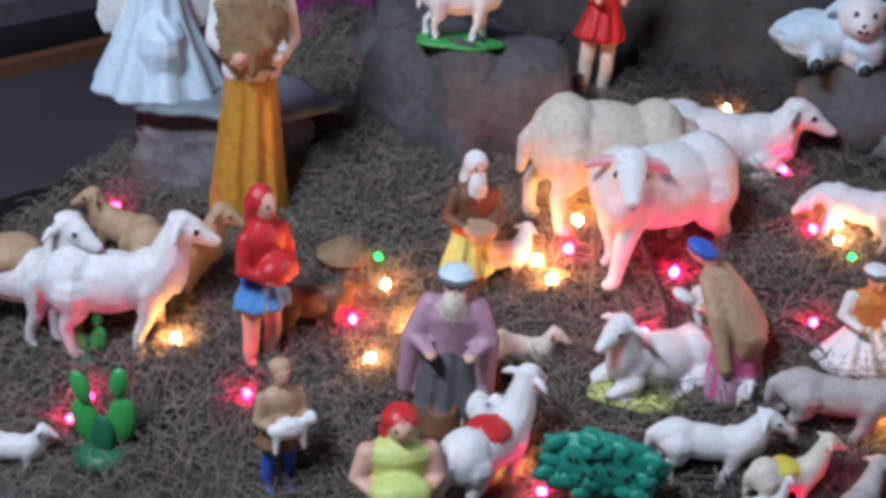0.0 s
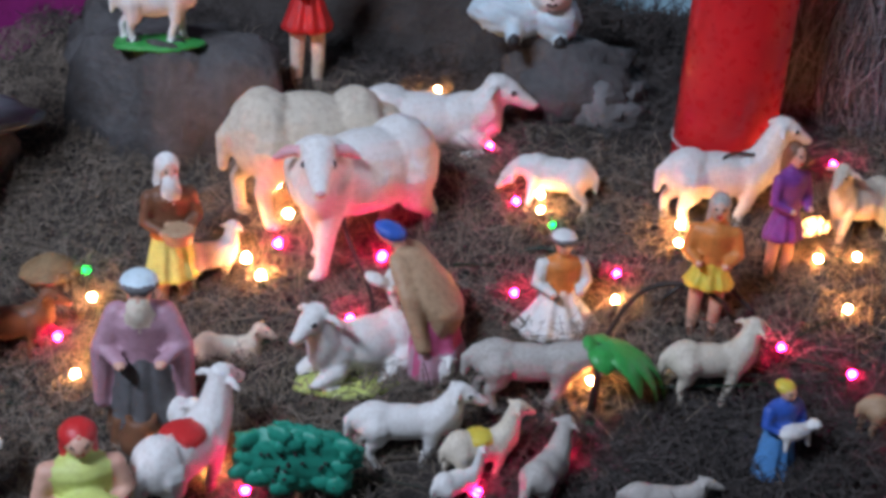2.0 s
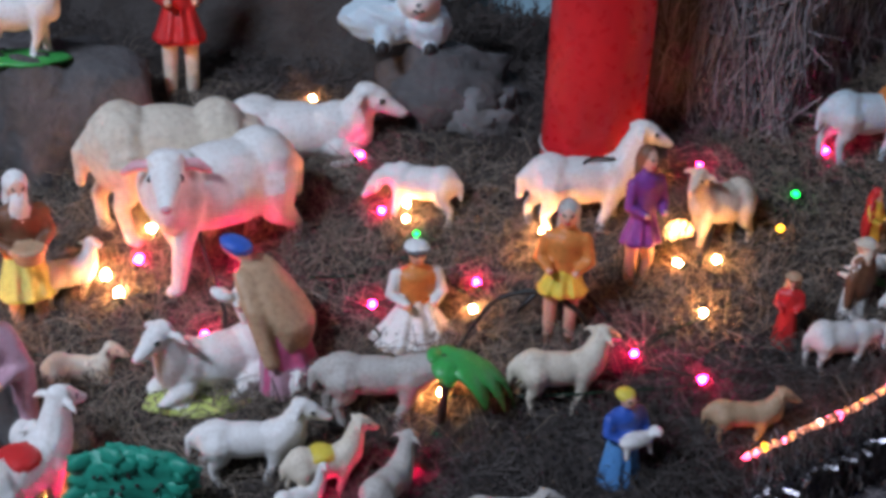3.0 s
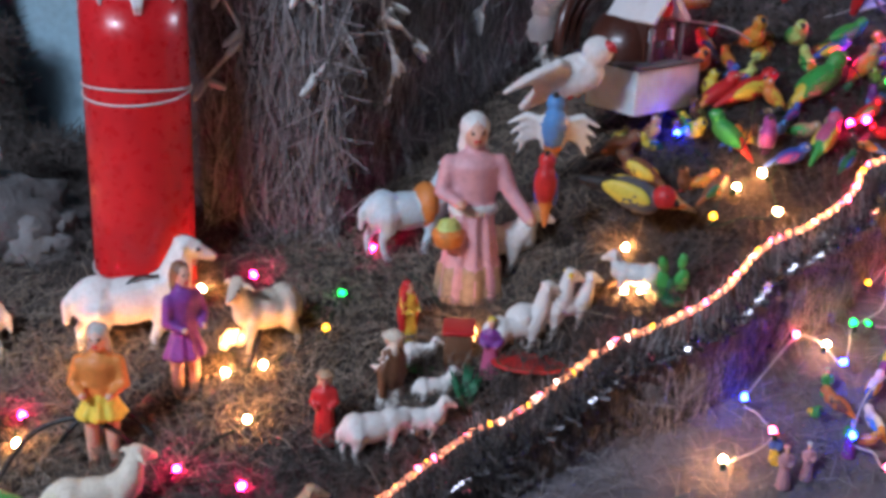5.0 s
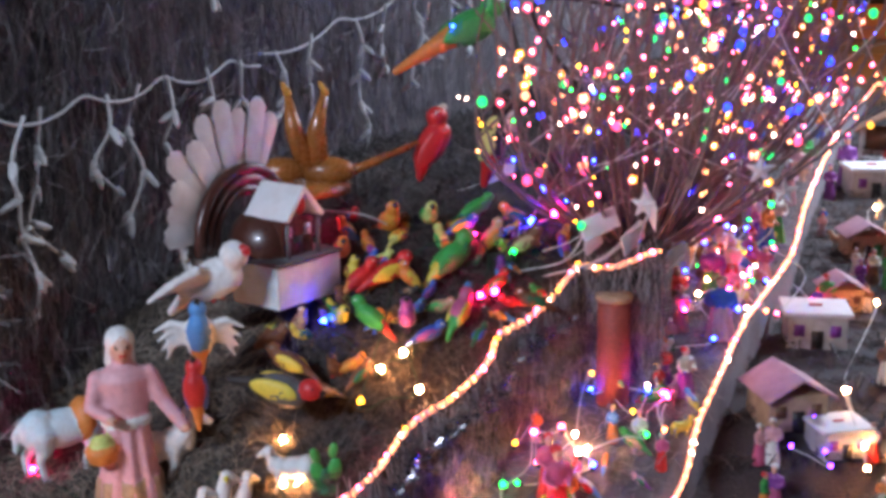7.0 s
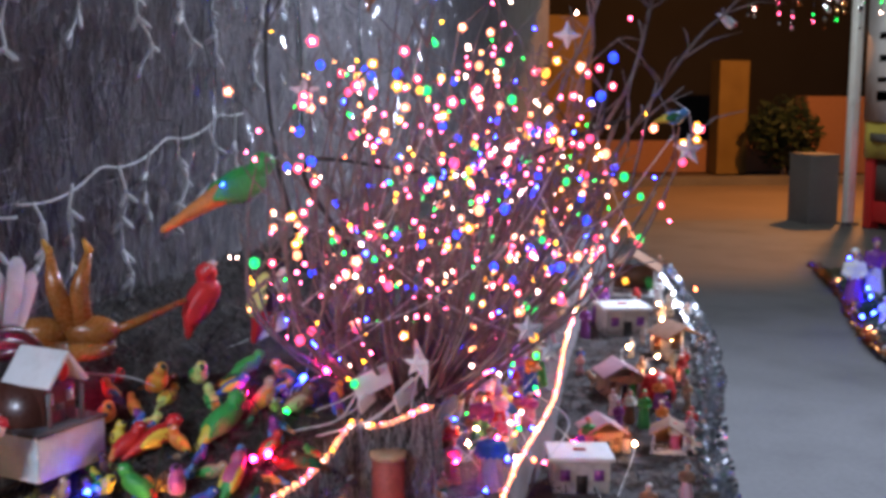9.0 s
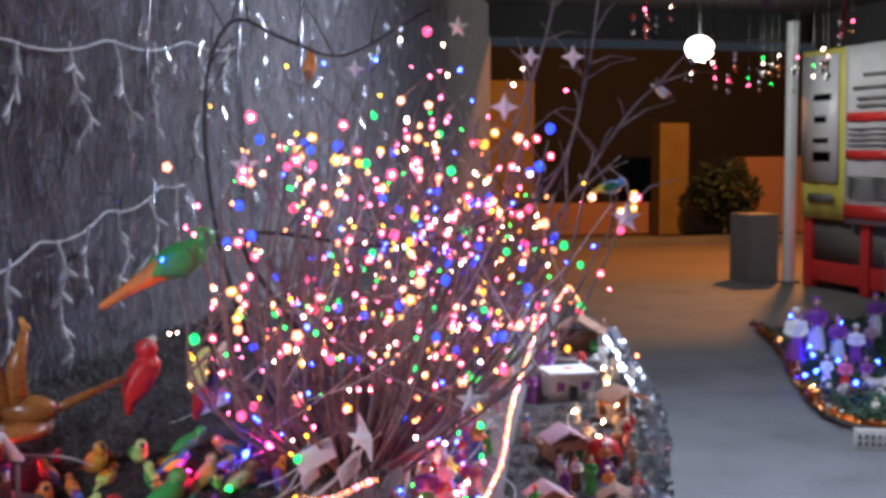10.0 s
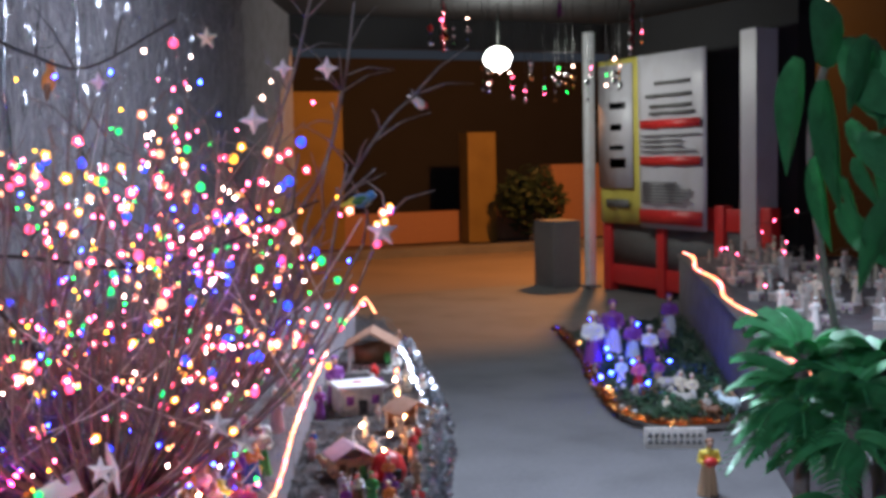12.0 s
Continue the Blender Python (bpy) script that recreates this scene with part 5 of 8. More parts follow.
# ---- back of the crib ----
pedestal(-2.02, 1.86, 0.2, 0.205, 34, "wide grey paper rock with a slate plate", w=0.38)
boulder(-1.64, 2.22, 0.33, 0.215, 0, "large grey paper boulder with a flat top", w=0.3)
draped_figure(-2.13, 1.785, 0.395, .3, -34, "white kneeling angel figurine on a slate plate")
person(-1.834, 1.748, 0.205, 0.62, -34, "tall figurine in amber trousers carrying straw", AMBER, top=STRAWCOL, head=WHITE, legs=0.03, carry="bundle", wide=0.72, arm=WHITE, feet=TAN, sash=WHITE)
sheep(-1.62, 2.12, 0.55, .17, 36, "white ox with black hooves on a green base", coat=WHITE, legs=WHITE, base=GREEN, name="ox_figurine", group="crib animal figurines", extra=hooves)
person(-1.442, 2.388, 0.415, 0.401, -45, "tall figurine in red jacket and white trousers", RED, top=RED, legs=0.34, feet=CREAM, head=BROWN, hat="cap", wide=0.8)
plush(-0.985, 2.50, 0.585, .112, -64, "white woolly lamb with black hooves on a rock")
rock(-0.88, 2.52, 0.42, .24, .17, .16, "pale grey paper rocks under the lamb")
rock(-1.377, 2.717, 0.305, 0.3, .2, 0.26, "grey paper rock at the back of the crib")
rock(-1.897, 2.347, 0.307, 0.22, .2, 0.22, "grey paper rock at the back of the crib")

# ---- bird ornaments on the mound ----
turkey(0.27, 2.765, 0.805, .265, -34, "brown wooden turkey with a white feather fan")
bird(0.205, 2.60, 0.858, 0.25, -30, "white feathered rooster beside the turkey", FEATHER, FEATHER, FEATHER, beak=RED, pitch=30, spread=0.42)
snow_house(0.325, 2.737, 0.818, .116, -40, "small house with a white base and snowy roof")
bird(0.183, 2.530, 0.776, 0.163, -82, "blue bird with spread white wings", SKYBLUE, WHITE, ORANGE, pitch=70, spread=0.5)
bird(0.181, 2.468, 0.690, 0.151, -92, "red and blue parrot hanging tail down", RED, BLUE, ORANGE, pitch=75)
bird(0.335, 2.469, 0.686, 0.191, -17, "dark bird with yellow wing edge and red head", GREYROBE, YELLOW, DARK, pitch=-12, head=RED)
bird(0.336, 2.580, 0.701, 0.127, 158, "brown and yellow bird", BROWN, YELLOW, BROWN, pitch=20)
swan_pair(0.345, 3.011, 0.965, .2, -2, "pair of varnished wooden swans")
bird(0.622, 3.079, 1.03, 0.215, 8, "red parrot on a wooden perch", RED, RED, RED, pitch=62, tail_len=0.4, beak=CREAM, name="parrot_figurine")
bird(0.770, 3.08, 1.05, 0.24, -40, "black and yellow toucan with red breast", DARK, LIME, RED, pitch=65, breast=CREAM)
hanging_leaf(0.775, 3.114, 0.963, .06, 0, "white feather hanging beside the toucan", FEATHER)
bird(0.705, 3.02, 1.285, 0.24, 16, "long parrot with orange tail and green head", GREEN, GREEN, ORANGE, pitch=24, tail_len=1.25, name="parrot_figurine")
bird(0.431, 2.806, 0.861, 0.125, -82, "orange bird ornament with amber wings", ORANGE, AMBER, ORANGE, pitch=20)
bird(0.471, 2.741, 0.819, 0.123, 18, "red bird ornament with red wings", RED, RED, ORANGE, pitch=35)
bird(0.527, 2.745, 0.828, 0.145, 23, "red bird ornament with yellow wings", RED, YELLOW, RED, pitch=20)
bird(0.566, 2.728, 0.820, 0.100, 198, "orange bird ornament with yellow wings", ORANGE, YELLOW, GREEN, pitch=50)
bird(0.652, 2.774, 0.847, 0.170, 28, "green bird ornament with green wings", GREEN, GREEN, YELLOW, pitch=35)
bird(0.528, 2.871, 0.904, 0.140, -72, "amber bird ornament with orange wings", AMBER, ORANGE, BROWN, pitch=35)
bird(0.610, 2.897, 0.908, 0.130, -82, "lime bird ornament with green wings", LIME, GREEN, DARK, pitch=20)
bird(0.714, 2.955, 0.912, 0.109, 18, "green bird ornament with green wings", GREEN, GREEN, GREEN, pitch=20)
bird(0.679, 2.870, 0.889, 0.094, 8, "blue bird ornament with yellow wings", BLUE, YELLOW, BLUE, pitch=20)
bird(0.428, 2.675, 0.758, 0.109, -62, "yellow bird ornament with green wings", YELLOW, GREEN, GREEN, pitch=20)
bird(0.488, 2.663, 0.760, 0.130, 158, "green bird ornament with green wings", GREEN, GREEN, RED, pitch=35)
bird(0.559, 2.649, 0.763, 0.119, -92, "purple bird ornament with white wings", PURPLE, WHITE, PURPLE, pitch=50)
bird(0.662, 2.650, 0.771, 0.130, 58, "rose bird ornament with yellow wings", ROSE, YELLOW, GREEN, pitch=35)
bird(0.601, 2.610, 0.740, 0.096, 8, "blue bird ornament with purple wings", BLUE, PURPLE, BLUE, pitch=20)
bird(0.295, 2.676, 0.716, 0.121, 8, "brown bird ornament with brown wings", BROWN, BROWN, DARK, pitch=20)
bird(0.350, 2.686, 0.745, 0.099, -42, "tan bird ornament with brown wings", TAN, BROWN, BROWN, pitch=50)
bird(0.736, 2.837, 0.871, 0.116, 13, "tan bird ornament with orange wings", TAN, ORANGE, TAN, pitch=50)
bird(0.804, 2.824, 0.861, 0.127, -12, "brown bird ornament with tan wings", BROWN, TAN, BROWN, pitch=35)
bird(0.737, 2.713, 0.808, 0.089, 18, "red bird ornament with green wings", RED, GREEN, RED, pitch=35)
bird(0.799, 2.660, 0.787, 0.098, 188, "brown bird ornament with dark green wings", BROWN, DKGREEN, BROWN, pitch=20)
bird(0.400, 2.544, 0.656, 0.094, 198, "brown bird ornament with tan wings", BROWN, TAN, WHITE, pitch=20)
bird(0.473, 2.558, 0.683, 0.084, 28, "brown bird ornament with dark green wings", BROWN, DKGREEN, BROWN, pitch=35)
bird(0.696, 2.592, 0.743, 0.074, 58, "dark green bird ornament with blue wings", DKGREEN, BLUE, DKGREEN, pitch=20)
hanging_leaf(0.946, 2.775, 0.909, 0.068, 3, "white plastic flag on a thin wire", CARD)
hanging_leaf(1.045, 2.765, 0.944, 0.084, 82, "white plastic flag on a thin wire", CARD)
hanging_leaf(0.934, 2.768, 0.871, 0.045, 33, "white plastic flag on a thin wire", CARD)
hanging_leaf(1.011, 2.758, 0.883, 0.062, 34, "white plastic flag on a thin wire", CARD)
bird(0.364, 2.817, 0.818, 0.067, 216, "brown bird ornament with tan wings in the heap", BROWN, TAN, LIME, pitch=45)
bird(0.489, 2.809, 0.839, 0.067, 335, "blue bird ornament with sky-blue wings in the heap", BLUE, SKYBLUE, ORANGE, pitch=45)
bird(0.796, 2.984, 0.883, 0.109, 181, "orange bird ornament with dark green wings in the heap", ORANGE, DKGREEN, ORANGE, pitch=25)
bird(0.512, 2.791, 0.829, 0.076, 291, "sky-blue bird ornament with yellow wings in the heap", SKYBLUE, YELLOW, BLUE, pitch=10)
bird(0.292, 2.791, 0.770, 0.092, 250, "orange bird ornament with amber wings in the heap", ORANGE, AMBER, AMBER, pitch=10)
bird(0.885, 2.841, 0.842, 0.093, 98, "purple bird ornament with blue wings in the heap", PURPLE, BLUE, BROWN, pitch=25)
bird(0.519, 2.682, 0.751, 0.100, 35, "brown bird ornament with amber wings in the heap", BROWN, AMBER, BLUE, pitch=10)
bird(0.694, 2.803, 0.826, 0.069, 335, "dark green bird ornament with dark green wings in the heap", DKGREEN, DKGREEN, BLUE, pitch=25)
bird(0.535, 2.914, 0.890, 0.100, 344, "brown bird ornament with green wings in the heap", BROWN, GREEN, ORANGE, pitch=10)
bird(0.448, 2.786, 0.819, 0.102, 311, "yellow bird ornament with brown wings in the heap", YELLOW, BROWN, PURPLE, pitch=45)
bird(0.765, 2.797, 0.820, 0.069, 136, "blue bird ornament with sky-blue wings in the heap", BLUE, SKYBLUE, ORANGE, pitch=10)
bird(0.449, 2.958, 0.895, 0.084, 288, "red bird ornament with sky-blue wings in the heap", RED, SKYBLUE, YELLOW, pitch=25)
bird(0.604, 2.729, 0.789, 0.066, 21, "blue bird ornament with purple wings in the heap", BLUE, PURPLE, BLUE, pitch=45)
bird(0.354, 2.689, 0.721, 0.085, 208, "yellow bird ornament with dark green wings in the heap", YELLOW, DKGREEN, RED, pitch=25)
bird(0.891, 2.886, 0.859, 0.096, 70, "amber bird ornament with orange wings in the heap", AMBER, ORANGE, PURPLE, pitch=10)
bird(0.397, 2.766, 0.794, 0.082, 231, "red bird ornament with blue wings in the heap", RED, BLUE, PURPLE, pitch=25)
bird(0.764, 2.696, 0.773, 0.072, 187, "red bird ornament with red wings in the heap", RED, RED, ORANGE, pitch=10)
bird(0.508, 2.798, 0.837, 0.089, 355, "lime bird ornament with red wings in the heap", LIME, RED, LIME, pitch=25)
bird(0.261, 2.844, 0.784, 0.106, 331, "purple bird ornament with blue wings in the heap", PURPLE, BLUE, DKGREEN, pitch=25)
bird(0.432, 2.733, 0.780, 0.085, 234, "brown bird ornament with lime wings in the heap", BROWN, LIME, PURPLE, pitch=45)
bird(0.752, 2.774, 0.809, 0.101, 99, "purple bird ornament with sky-blue wings in the heap", PURPLE, SKYBLUE, GREEN, pitch=45)
bird(0.676, 2.935, 0.882, 0.098, 20, "dark green bird ornament with yellow wings in the heap", DKGREEN, YELLOW, ORANGE, pitch=10)
bird(0.677, 2.719, 0.780, 0.103, 77, "sky-blue bird ornament with tan wings in the heap", SKYBLUE, TAN, PURPLE, pitch=10)
bird(0.372, 2.884, 0.858, 0.083, 275, "dark green bird ornament with orange wings in the heap", DKGREEN, ORANGE, GREEN, pitch=25)
bird(0.808, 2.845, 0.841, 0.102, 201, "brown bird ornament with dark green wings in the heap", BROWN, DKGREEN, LIME, pitch=25)
bird(0.819, 2.720, 0.786, 0.066, 200, "green bird ornament with red wings in the heap", GREEN, RED, DKGREEN, pitch=25)
bird(0.633, 2.866, 0.863, 0.107, 105, "lime bird ornament with green wings in the heap", LIME, GREEN, AMBER, pitch=25)
bird(0.781, 2.920, 0.867, 0.076, 350, "amber bird ornament with sky-blue wings in the heap", AMBER, SKYBLUE, PURPLE, pitch=25)
bird(0.393, 2.739, 0.774, 0.067, 222, "purple bird ornament with green wings in the heap", PURPLE, GREEN, GREEN, pitch=25)
bird(0.568, 2.730, 0.791, 0.064, 315, "dark bird ornament with tan wings in the heap", DARK, TAN, SKYBLUE, pitch=10)
bird(0.548, 2.869, 0.872, 0.105, 62, "amber bird ornament with yellow wings in the heap", AMBER, YELLOW, LIME, pitch=10)
bird(0.453, 2.605, 0.682, 0.089, 0, "orange bird ornament with amber wings in the heap", ORANGE, AMBER, RED, pitch=25)
bird(0.301, 3.009, 0.848, 0.092, 25, "tan bird ornament with tan wings in the heap", TAN, TAN, DKGREEN, pitch=10)
bird(0.504, 2.786, 0.829, 0.063, 17, "blue bird ornament with yellow wings in the heap", BLUE, YELLOW, BROWN, pitch=25)
bird(0.732, 2.672, 0.756, 0.087, 157, "dark bird ornament with amber wings in the heap", DARK, AMBER, SKYBLUE, pitch=10)
bird(0.405, 2.701, 0.745, 0.080, 216, "brown bird ornament with lime wings in the heap", BROWN, LIME, YELLOW, pitch=45)
bird(0.764, 2.860, 0.847, 0.102, 241, "lime bird ornament with blue wings in the heap", LIME, BLUE, DKGREEN, pitch=10)
bird(0.294, 2.725, 0.723, 0.078, 61, "yellow bird ornament with lime wings in the heap", YELLOW, LIME, BROWN, pitch=10)
bird(0.623, 2.697, 0.767, 0.096, 341, "tan bird ornament with green wings in the heap", TAN, GREEN, LIME, pitch=10)
bird(0.367, 2.591, 0.645, 0.091, 347, "brown bird ornament with dark green wings in the heap", BROWN, DKGREEN, GREEN, pitch=10)
bird(0.353, 2.757, 0.773, 0.097, 236, "brown bird ornament with blue wings in the heap", BROWN, BLUE, DKGREEN, pitch=45)
bird(0.501, 2.680, 0.748, 0.074, 81, "sky-blue bird ornament with tan wings in the heap", SKYBLUE, TAN, BLUE, pitch=25)
bird(0.582, 2.697, 0.766, 0.078, 292, "sky-blue bird ornament with purple wings in the heap", SKYBLUE, PURPLE, AMBER, pitch=25)
bird(0.521, 2.682, 0.751, 0.080, 200, "orange bird ornament with yellow wings in the heap", ORANGE, YELLOW, AMBER, pitch=25)
bird(0.500, 2.753, 0.803, 0.065, 349, "red bird ornament with yellow wings in the heap", RED, YELLOW, AMBER, pitch=45)
bird(0.439, 2.893, 0.879, 0.095, 170, "orange bird ornament with sky-blue wings in the heap", ORANGE, SKYBLUE, BLUE, pitch=45)
bird(0.745, 2.874, 0.855, 0.071, 15, "blue bird ornament with green wings in the heap", BLUE, GREEN, ORANGE, pitch=25)
bird(0.411, 2.722, 0.765, 0.063, 112, "yellow bird ornament with green wings in the heap", YELLOW, GREEN, BLUE, pitch=10)
bird(0.420, 2.606, 0.676, 0.097, 251, "brown bird ornament with orange wings in the heap", BROWN, ORANGE, DKGREEN, pitch=45)
bird(0.337, 2.785, 0.788, 0.088, 248, "yellow bird ornament with tan wings in the heap", YELLOW, TAN, GREEN, pitch=45)
bird(0.812, 2.872, 0.851, 0.104, 172, "purple bird ornament with yellow wings in the heap", PURPLE, YELLOW, BLUE, pitch=10)
bird(0.481, 2.845, 0.862, 0.089, 107, "orange bird ornament with amber wings in the heap", ORANGE, AMBER, PURPLE, pitch=25)

# ---- lower tier ornaments ----
bird(1.026, 3.141, 0.636, 0.078, 282, "white bird ornament on the lower tier", WHITE, WHITE, RED)
person(0.832, 2.872, 0.583, 0.074, -70, "small blue figurine on the lower tier", BLUE, top=AMBER, head=RED, hat="cap", group="lower tier figurines")
sheep(1.101, 2.751, 0.534, 0.056, 60, "small mauve animal figurine on the lower tier", coat=MAUVE, group="lower tier figurines")
bird(1.257, 3.000, 0.633, 0.086, 12, "lime bird ornament on the lower tier", LIME, ORANGE, PURPLE)
person(0.959, 2.648, 0.493, 0.079, -134, "small orange figurine on the lower tier", ORANGE, top=SKYBLUE, head=LIME, hat="cap", group="lower tier figurines")
sheep(1.070, 2.817, 0.562, 0.060, 342, "small dark green animal figurine on the lower tier", coat=DKGREEN, group="lower tier figurines")
bird(1.682, 4.426, 0.672, 0.098, 242, "brown bird ornament on the lower tier", BROWN, DKGREEN, BLUE)
person(1.505, 4.134, 0.630, 0.086, -119, "small amber figurine on the lower tier", AMBER, top=AMBER, head=RED, hat="scarf", group="lower tier figurines")
sheep(0.768, 2.761, 0.538, 0.053, 88, "small sky-blue animal figurine on the lower tier", coat=SKYBLUE, group="lower tier figurines")
bird(0.990, 2.529, 0.466, 0.054, 147, "mauve bird ornament on the lower tier", MAUVE, DKGREEN, PURPLE)
person(0.807, 2.648, 0.494, 0.076, -98, "small pink figurine on the lower tier", PINK, top=ORANGE, head=BLUE, hat="cap", group="lower tier figurines")
sheep(1.346, 3.173, 0.604, 0.064, 221, "small lime animal figurine on the lower tier", coat=LIME, group="lower tier figurines")
bird(1.630, 4.498, 0.674, 0.133, 111, "orange bird ornament on the lower tier", ORANGE, WHITE, YELLOW)
person(1.092, 2.854, 0.575, 0.089, -92, "small white figurine on the lower tier", WHITE, top=ORANGE, head=BLUE, hat="cap", group="lower tier figurines")
sheep(0.929, 2.912, 0.595, 0.072, 39, "small green animal figurine on the lower tier", coat=GREEN, group="lower tier figurines")
bird(1.097, 2.860, 0.614, 0.084, 356, "white bird ornament on the lower tier", WHITE, BROWN, GREEN)
person(1.062, 2.729, 0.526, 0.054, -109, "small mauve figurine on the lower tier", MAUVE, top=BLUE, head=ORANGE, hat="scarf", group="lower tier figurines")
sheep(1.097, 2.654, 0.496, 0.047, 17, "small yellow animal figurine on the lower tier", coat=YELLOW, group="lower tier figurines")
bird(0.931, 2.565, 0.486, 0.057, 70, "orange bird ornament on the lower tier", ORANGE, BROWN, SKYBLUE)
person(1.081, 2.950, 0.596, 0.090, -66, "small lime figurine on the lower tier", LIME, top=PURPLE, head=PURPLE, hat="cap", group="lower tier figurines")
sheep(1.325, 3.567, 0.614, 0.084, 136, "small brown animal figurine on the lower tier", coat=BROWN, group="lower tier figurines")
bird(1.569, 3.673, 0.651, 0.079, 41, "yellow bird ornament on the lower tier", YELLOW, AMBER, BLUE)
person(1.356, 3.489, 0.611, 0.076, -42, "small red figurine on the lower tier", RED, top=ORANGE, head=PURPLE, hat="hair", group="lower tier figurines")
sheep(1.048, 3.177, 0.603, 0.061, 117, "small red animal figurine on the lower tier", coat=RED, group="lower tier figurines")
bird(1.519, 4.268, 0.668, 0.102, 220, "mauve bird ornament on the lower tier", MAUVE, AMBER, RED)
person(0.768, 2.768, 0.541, 0.059, -138, "small purple figurine on the lower tier", PURPLE, top=BLUE, head=DKGREEN, hat="cap", group="lower tier figurines")
sheep(0.965, 2.745, 0.534, 0.070, 299, "small lime animal figurine on the lower tier", coat=LIME, group="lower tier figurines")
bird(1.313, 3.320, 0.641, 0.077, 204, "amber bird ornament on the lower tier", AMBER, RED, AMBER)
person(0.732, 2.681, 0.505, 0.086, -128, "small mauve figurine on the lower tier", MAUVE, top=DKGREEN, head=BLUE, hat="hair", group="lower tier figurines")
sheep(1.015, 2.968, 0.597, 0.072, 216, "small green animal figurine on the lower tier", coat=GREEN, group="lower tier figurines")
bird(1.645, 4.357, 0.670, 0.130, 272, "brown bird ornament on the lower tier", BROWN, ORANGE, BLUE)
person(1.572, 4.476, 0.640, 0.090, -89, "small white figurine on the lower tier", WHITE, top=PURPLE, head=RED, hat="scarf", group="lower tier figurines")
sheep(1.628, 4.382, 0.637, 0.086, 242, "small white animal figurine on the lower tier", coat=WHITE, group="lower tier figurines")
bird(1.052, 2.726, 0.560, 0.088, 342, "green bird ornament on the lower tier", GREEN, GREEN, RED)
person(1.683, 4.452, 0.639, 0.126, -91, "small lime figurine on the lower tier", LIME, top=WHITE, head=YELLOW, hat="hair", group="lower tier figurines")
sheep(1.703, 4.110, 0.629, 0.085, 120, "small white animal figurine on the lower tier", coat=WHITE, group="lower tier figurines")
bird(1.599, 4.078, 0.663, 0.096, 275, "green bird ornament on the lower tier", GREEN, DKGREEN, RED)
person(1.315, 3.542, 0.614, 0.087, -96, "small tan figurine on the lower tier", TAN, top=YELLOW, head=AMBER, hat="hair", group="lower tier figurines")
sheep(0.870, 2.552, 0.444, 0.057, 68, "small red animal figurine on the lower tier", coat=RED, group="lower tier figurines")
bird(1.129, 2.717, 0.554, 0.068, 112, "sky-blue bird ornament on the lower tier", SKYBLUE, LIME, YELLOW)
person(1.463, 3.852, 0.622, 0.120, -125, "small orange figurine on the lower tier", ORANGE, top=ORANGE, head=LIME, hat="cap", group="lower tier figurines")
sheep(1.438, 3.461, 0.611, 0.090, 110, "small yellow animal figurine on the lower tier", coat=YELLOW, group="lower tier figurines")
person(0.827, 2.477, 0.401, 0.159, -71, "small red figurine on the lower tier", RED, top=ROSE, head=RED, hat="cap", group="lower tier figurines")
person(0.811, 2.378, 0.339, 0.062, -71, "small lime figurine on the lower tier", LIME, top=RED, head=WHITE, hat="cap", group="lower tier figurines")
person(0.657, 2.277, 0.280, 0.070, -71, "small mauve figurine on the lower tier", MAUVE, top=PINK, head=WHITE, hat="cap", group="lower tier figurines")
person(0.619, 2.254, 0.273, 0.079, -71, "small mauve figurine on the lower tier", MAUVE, top=MAUVE, head=PINK, hat="cap", group="lower tier figurines")
person(0.689, 2.416, 0.361, 0.063, -71, "small green figurine on the lower tier", GREEN, top=GREEN, head=GREEN, hat="cap", group="lower tier figurines")
person(0.818, 2.531, 0.431, 0.132, -82, "small red figurine on the lower tier", RED, top=ROSE, head=RED, hat="cap", group="lower tier figurines")
person(0.976, 2.818, 0.562, 0.134, -82, "small red figurine on the lower tier", RED, top=RED, head=ORANGE, hat="cap", group="lower tier figurines")
person(0.988, 3.016, 0.598, 0.118, -82, "small red figurine on the lower tier", RED, top=MAUVE, head=TAN, hat="cap", group="lower tier figurines")
person(1.123, 2.898, 0.594, 0.075, -82, "small dark green figurine on the lower tier", DKGREEN, top=TAN, head=WHITE, hat="cap", group="lower tier figurines")
person(1.073, 2.765, 0.541, 0.072, -82, "small orange figurine on the lower tier", ORANGE, top=RED, head=TAN, hat="cap", group="lower tier figurines")
person(1.134, 2.780, 0.546, 0.072, -82, "small pink figurine on the lower tier", PINK, top=TAN, head=WHITE, hat="cap", group="lower tier figurines")
person(1.005, 2.618, 0.481, 0.091, -82, "small mauve figurine on the lower tier", MAUVE, top=WHITE, head=PINK, hat="cap", group="lower tier figurines")
person(1.042, 2.579, 0.461, 0.078, -82, "small red figurine on the lower tier", RED, top=ROSE, head=WHITE, hat="cap", group="lower tier figurines")
person(1.284, 3.292, 0.606, 0.086, -82, "small mauve figurine on the lower tier", MAUVE, top=BROWN, head=WHITE, hat="cap", group="lower tier figurines")
person(1.160, 3.304, 0.606, 0.101, -82, "small brown figurine on the lower tier", BROWN, top=TAN, head=RED, hat="cap", group="lower tier figurines")
person(1.464, 3.481, 0.611, 0.069, -82, "small sky-blue figurine on the lower tier", SKYBLUE, top=BLUE, head=WHITE, hat="cap", group="lower tier figurines")
person(1.447, 3.648, 0.617, 0.080, -82, "small mauve figurine on the lower tier", MAUVE, top=PINK, head=WHITE, hat="cap", group="lower tier figurines")
person(1.324, 3.658, 0.617, 0.096, -82, "small rose figurine on the lower tier", ROSE, top=PURPLE, head=PINK, hat="cap", group="lower tier figurines")
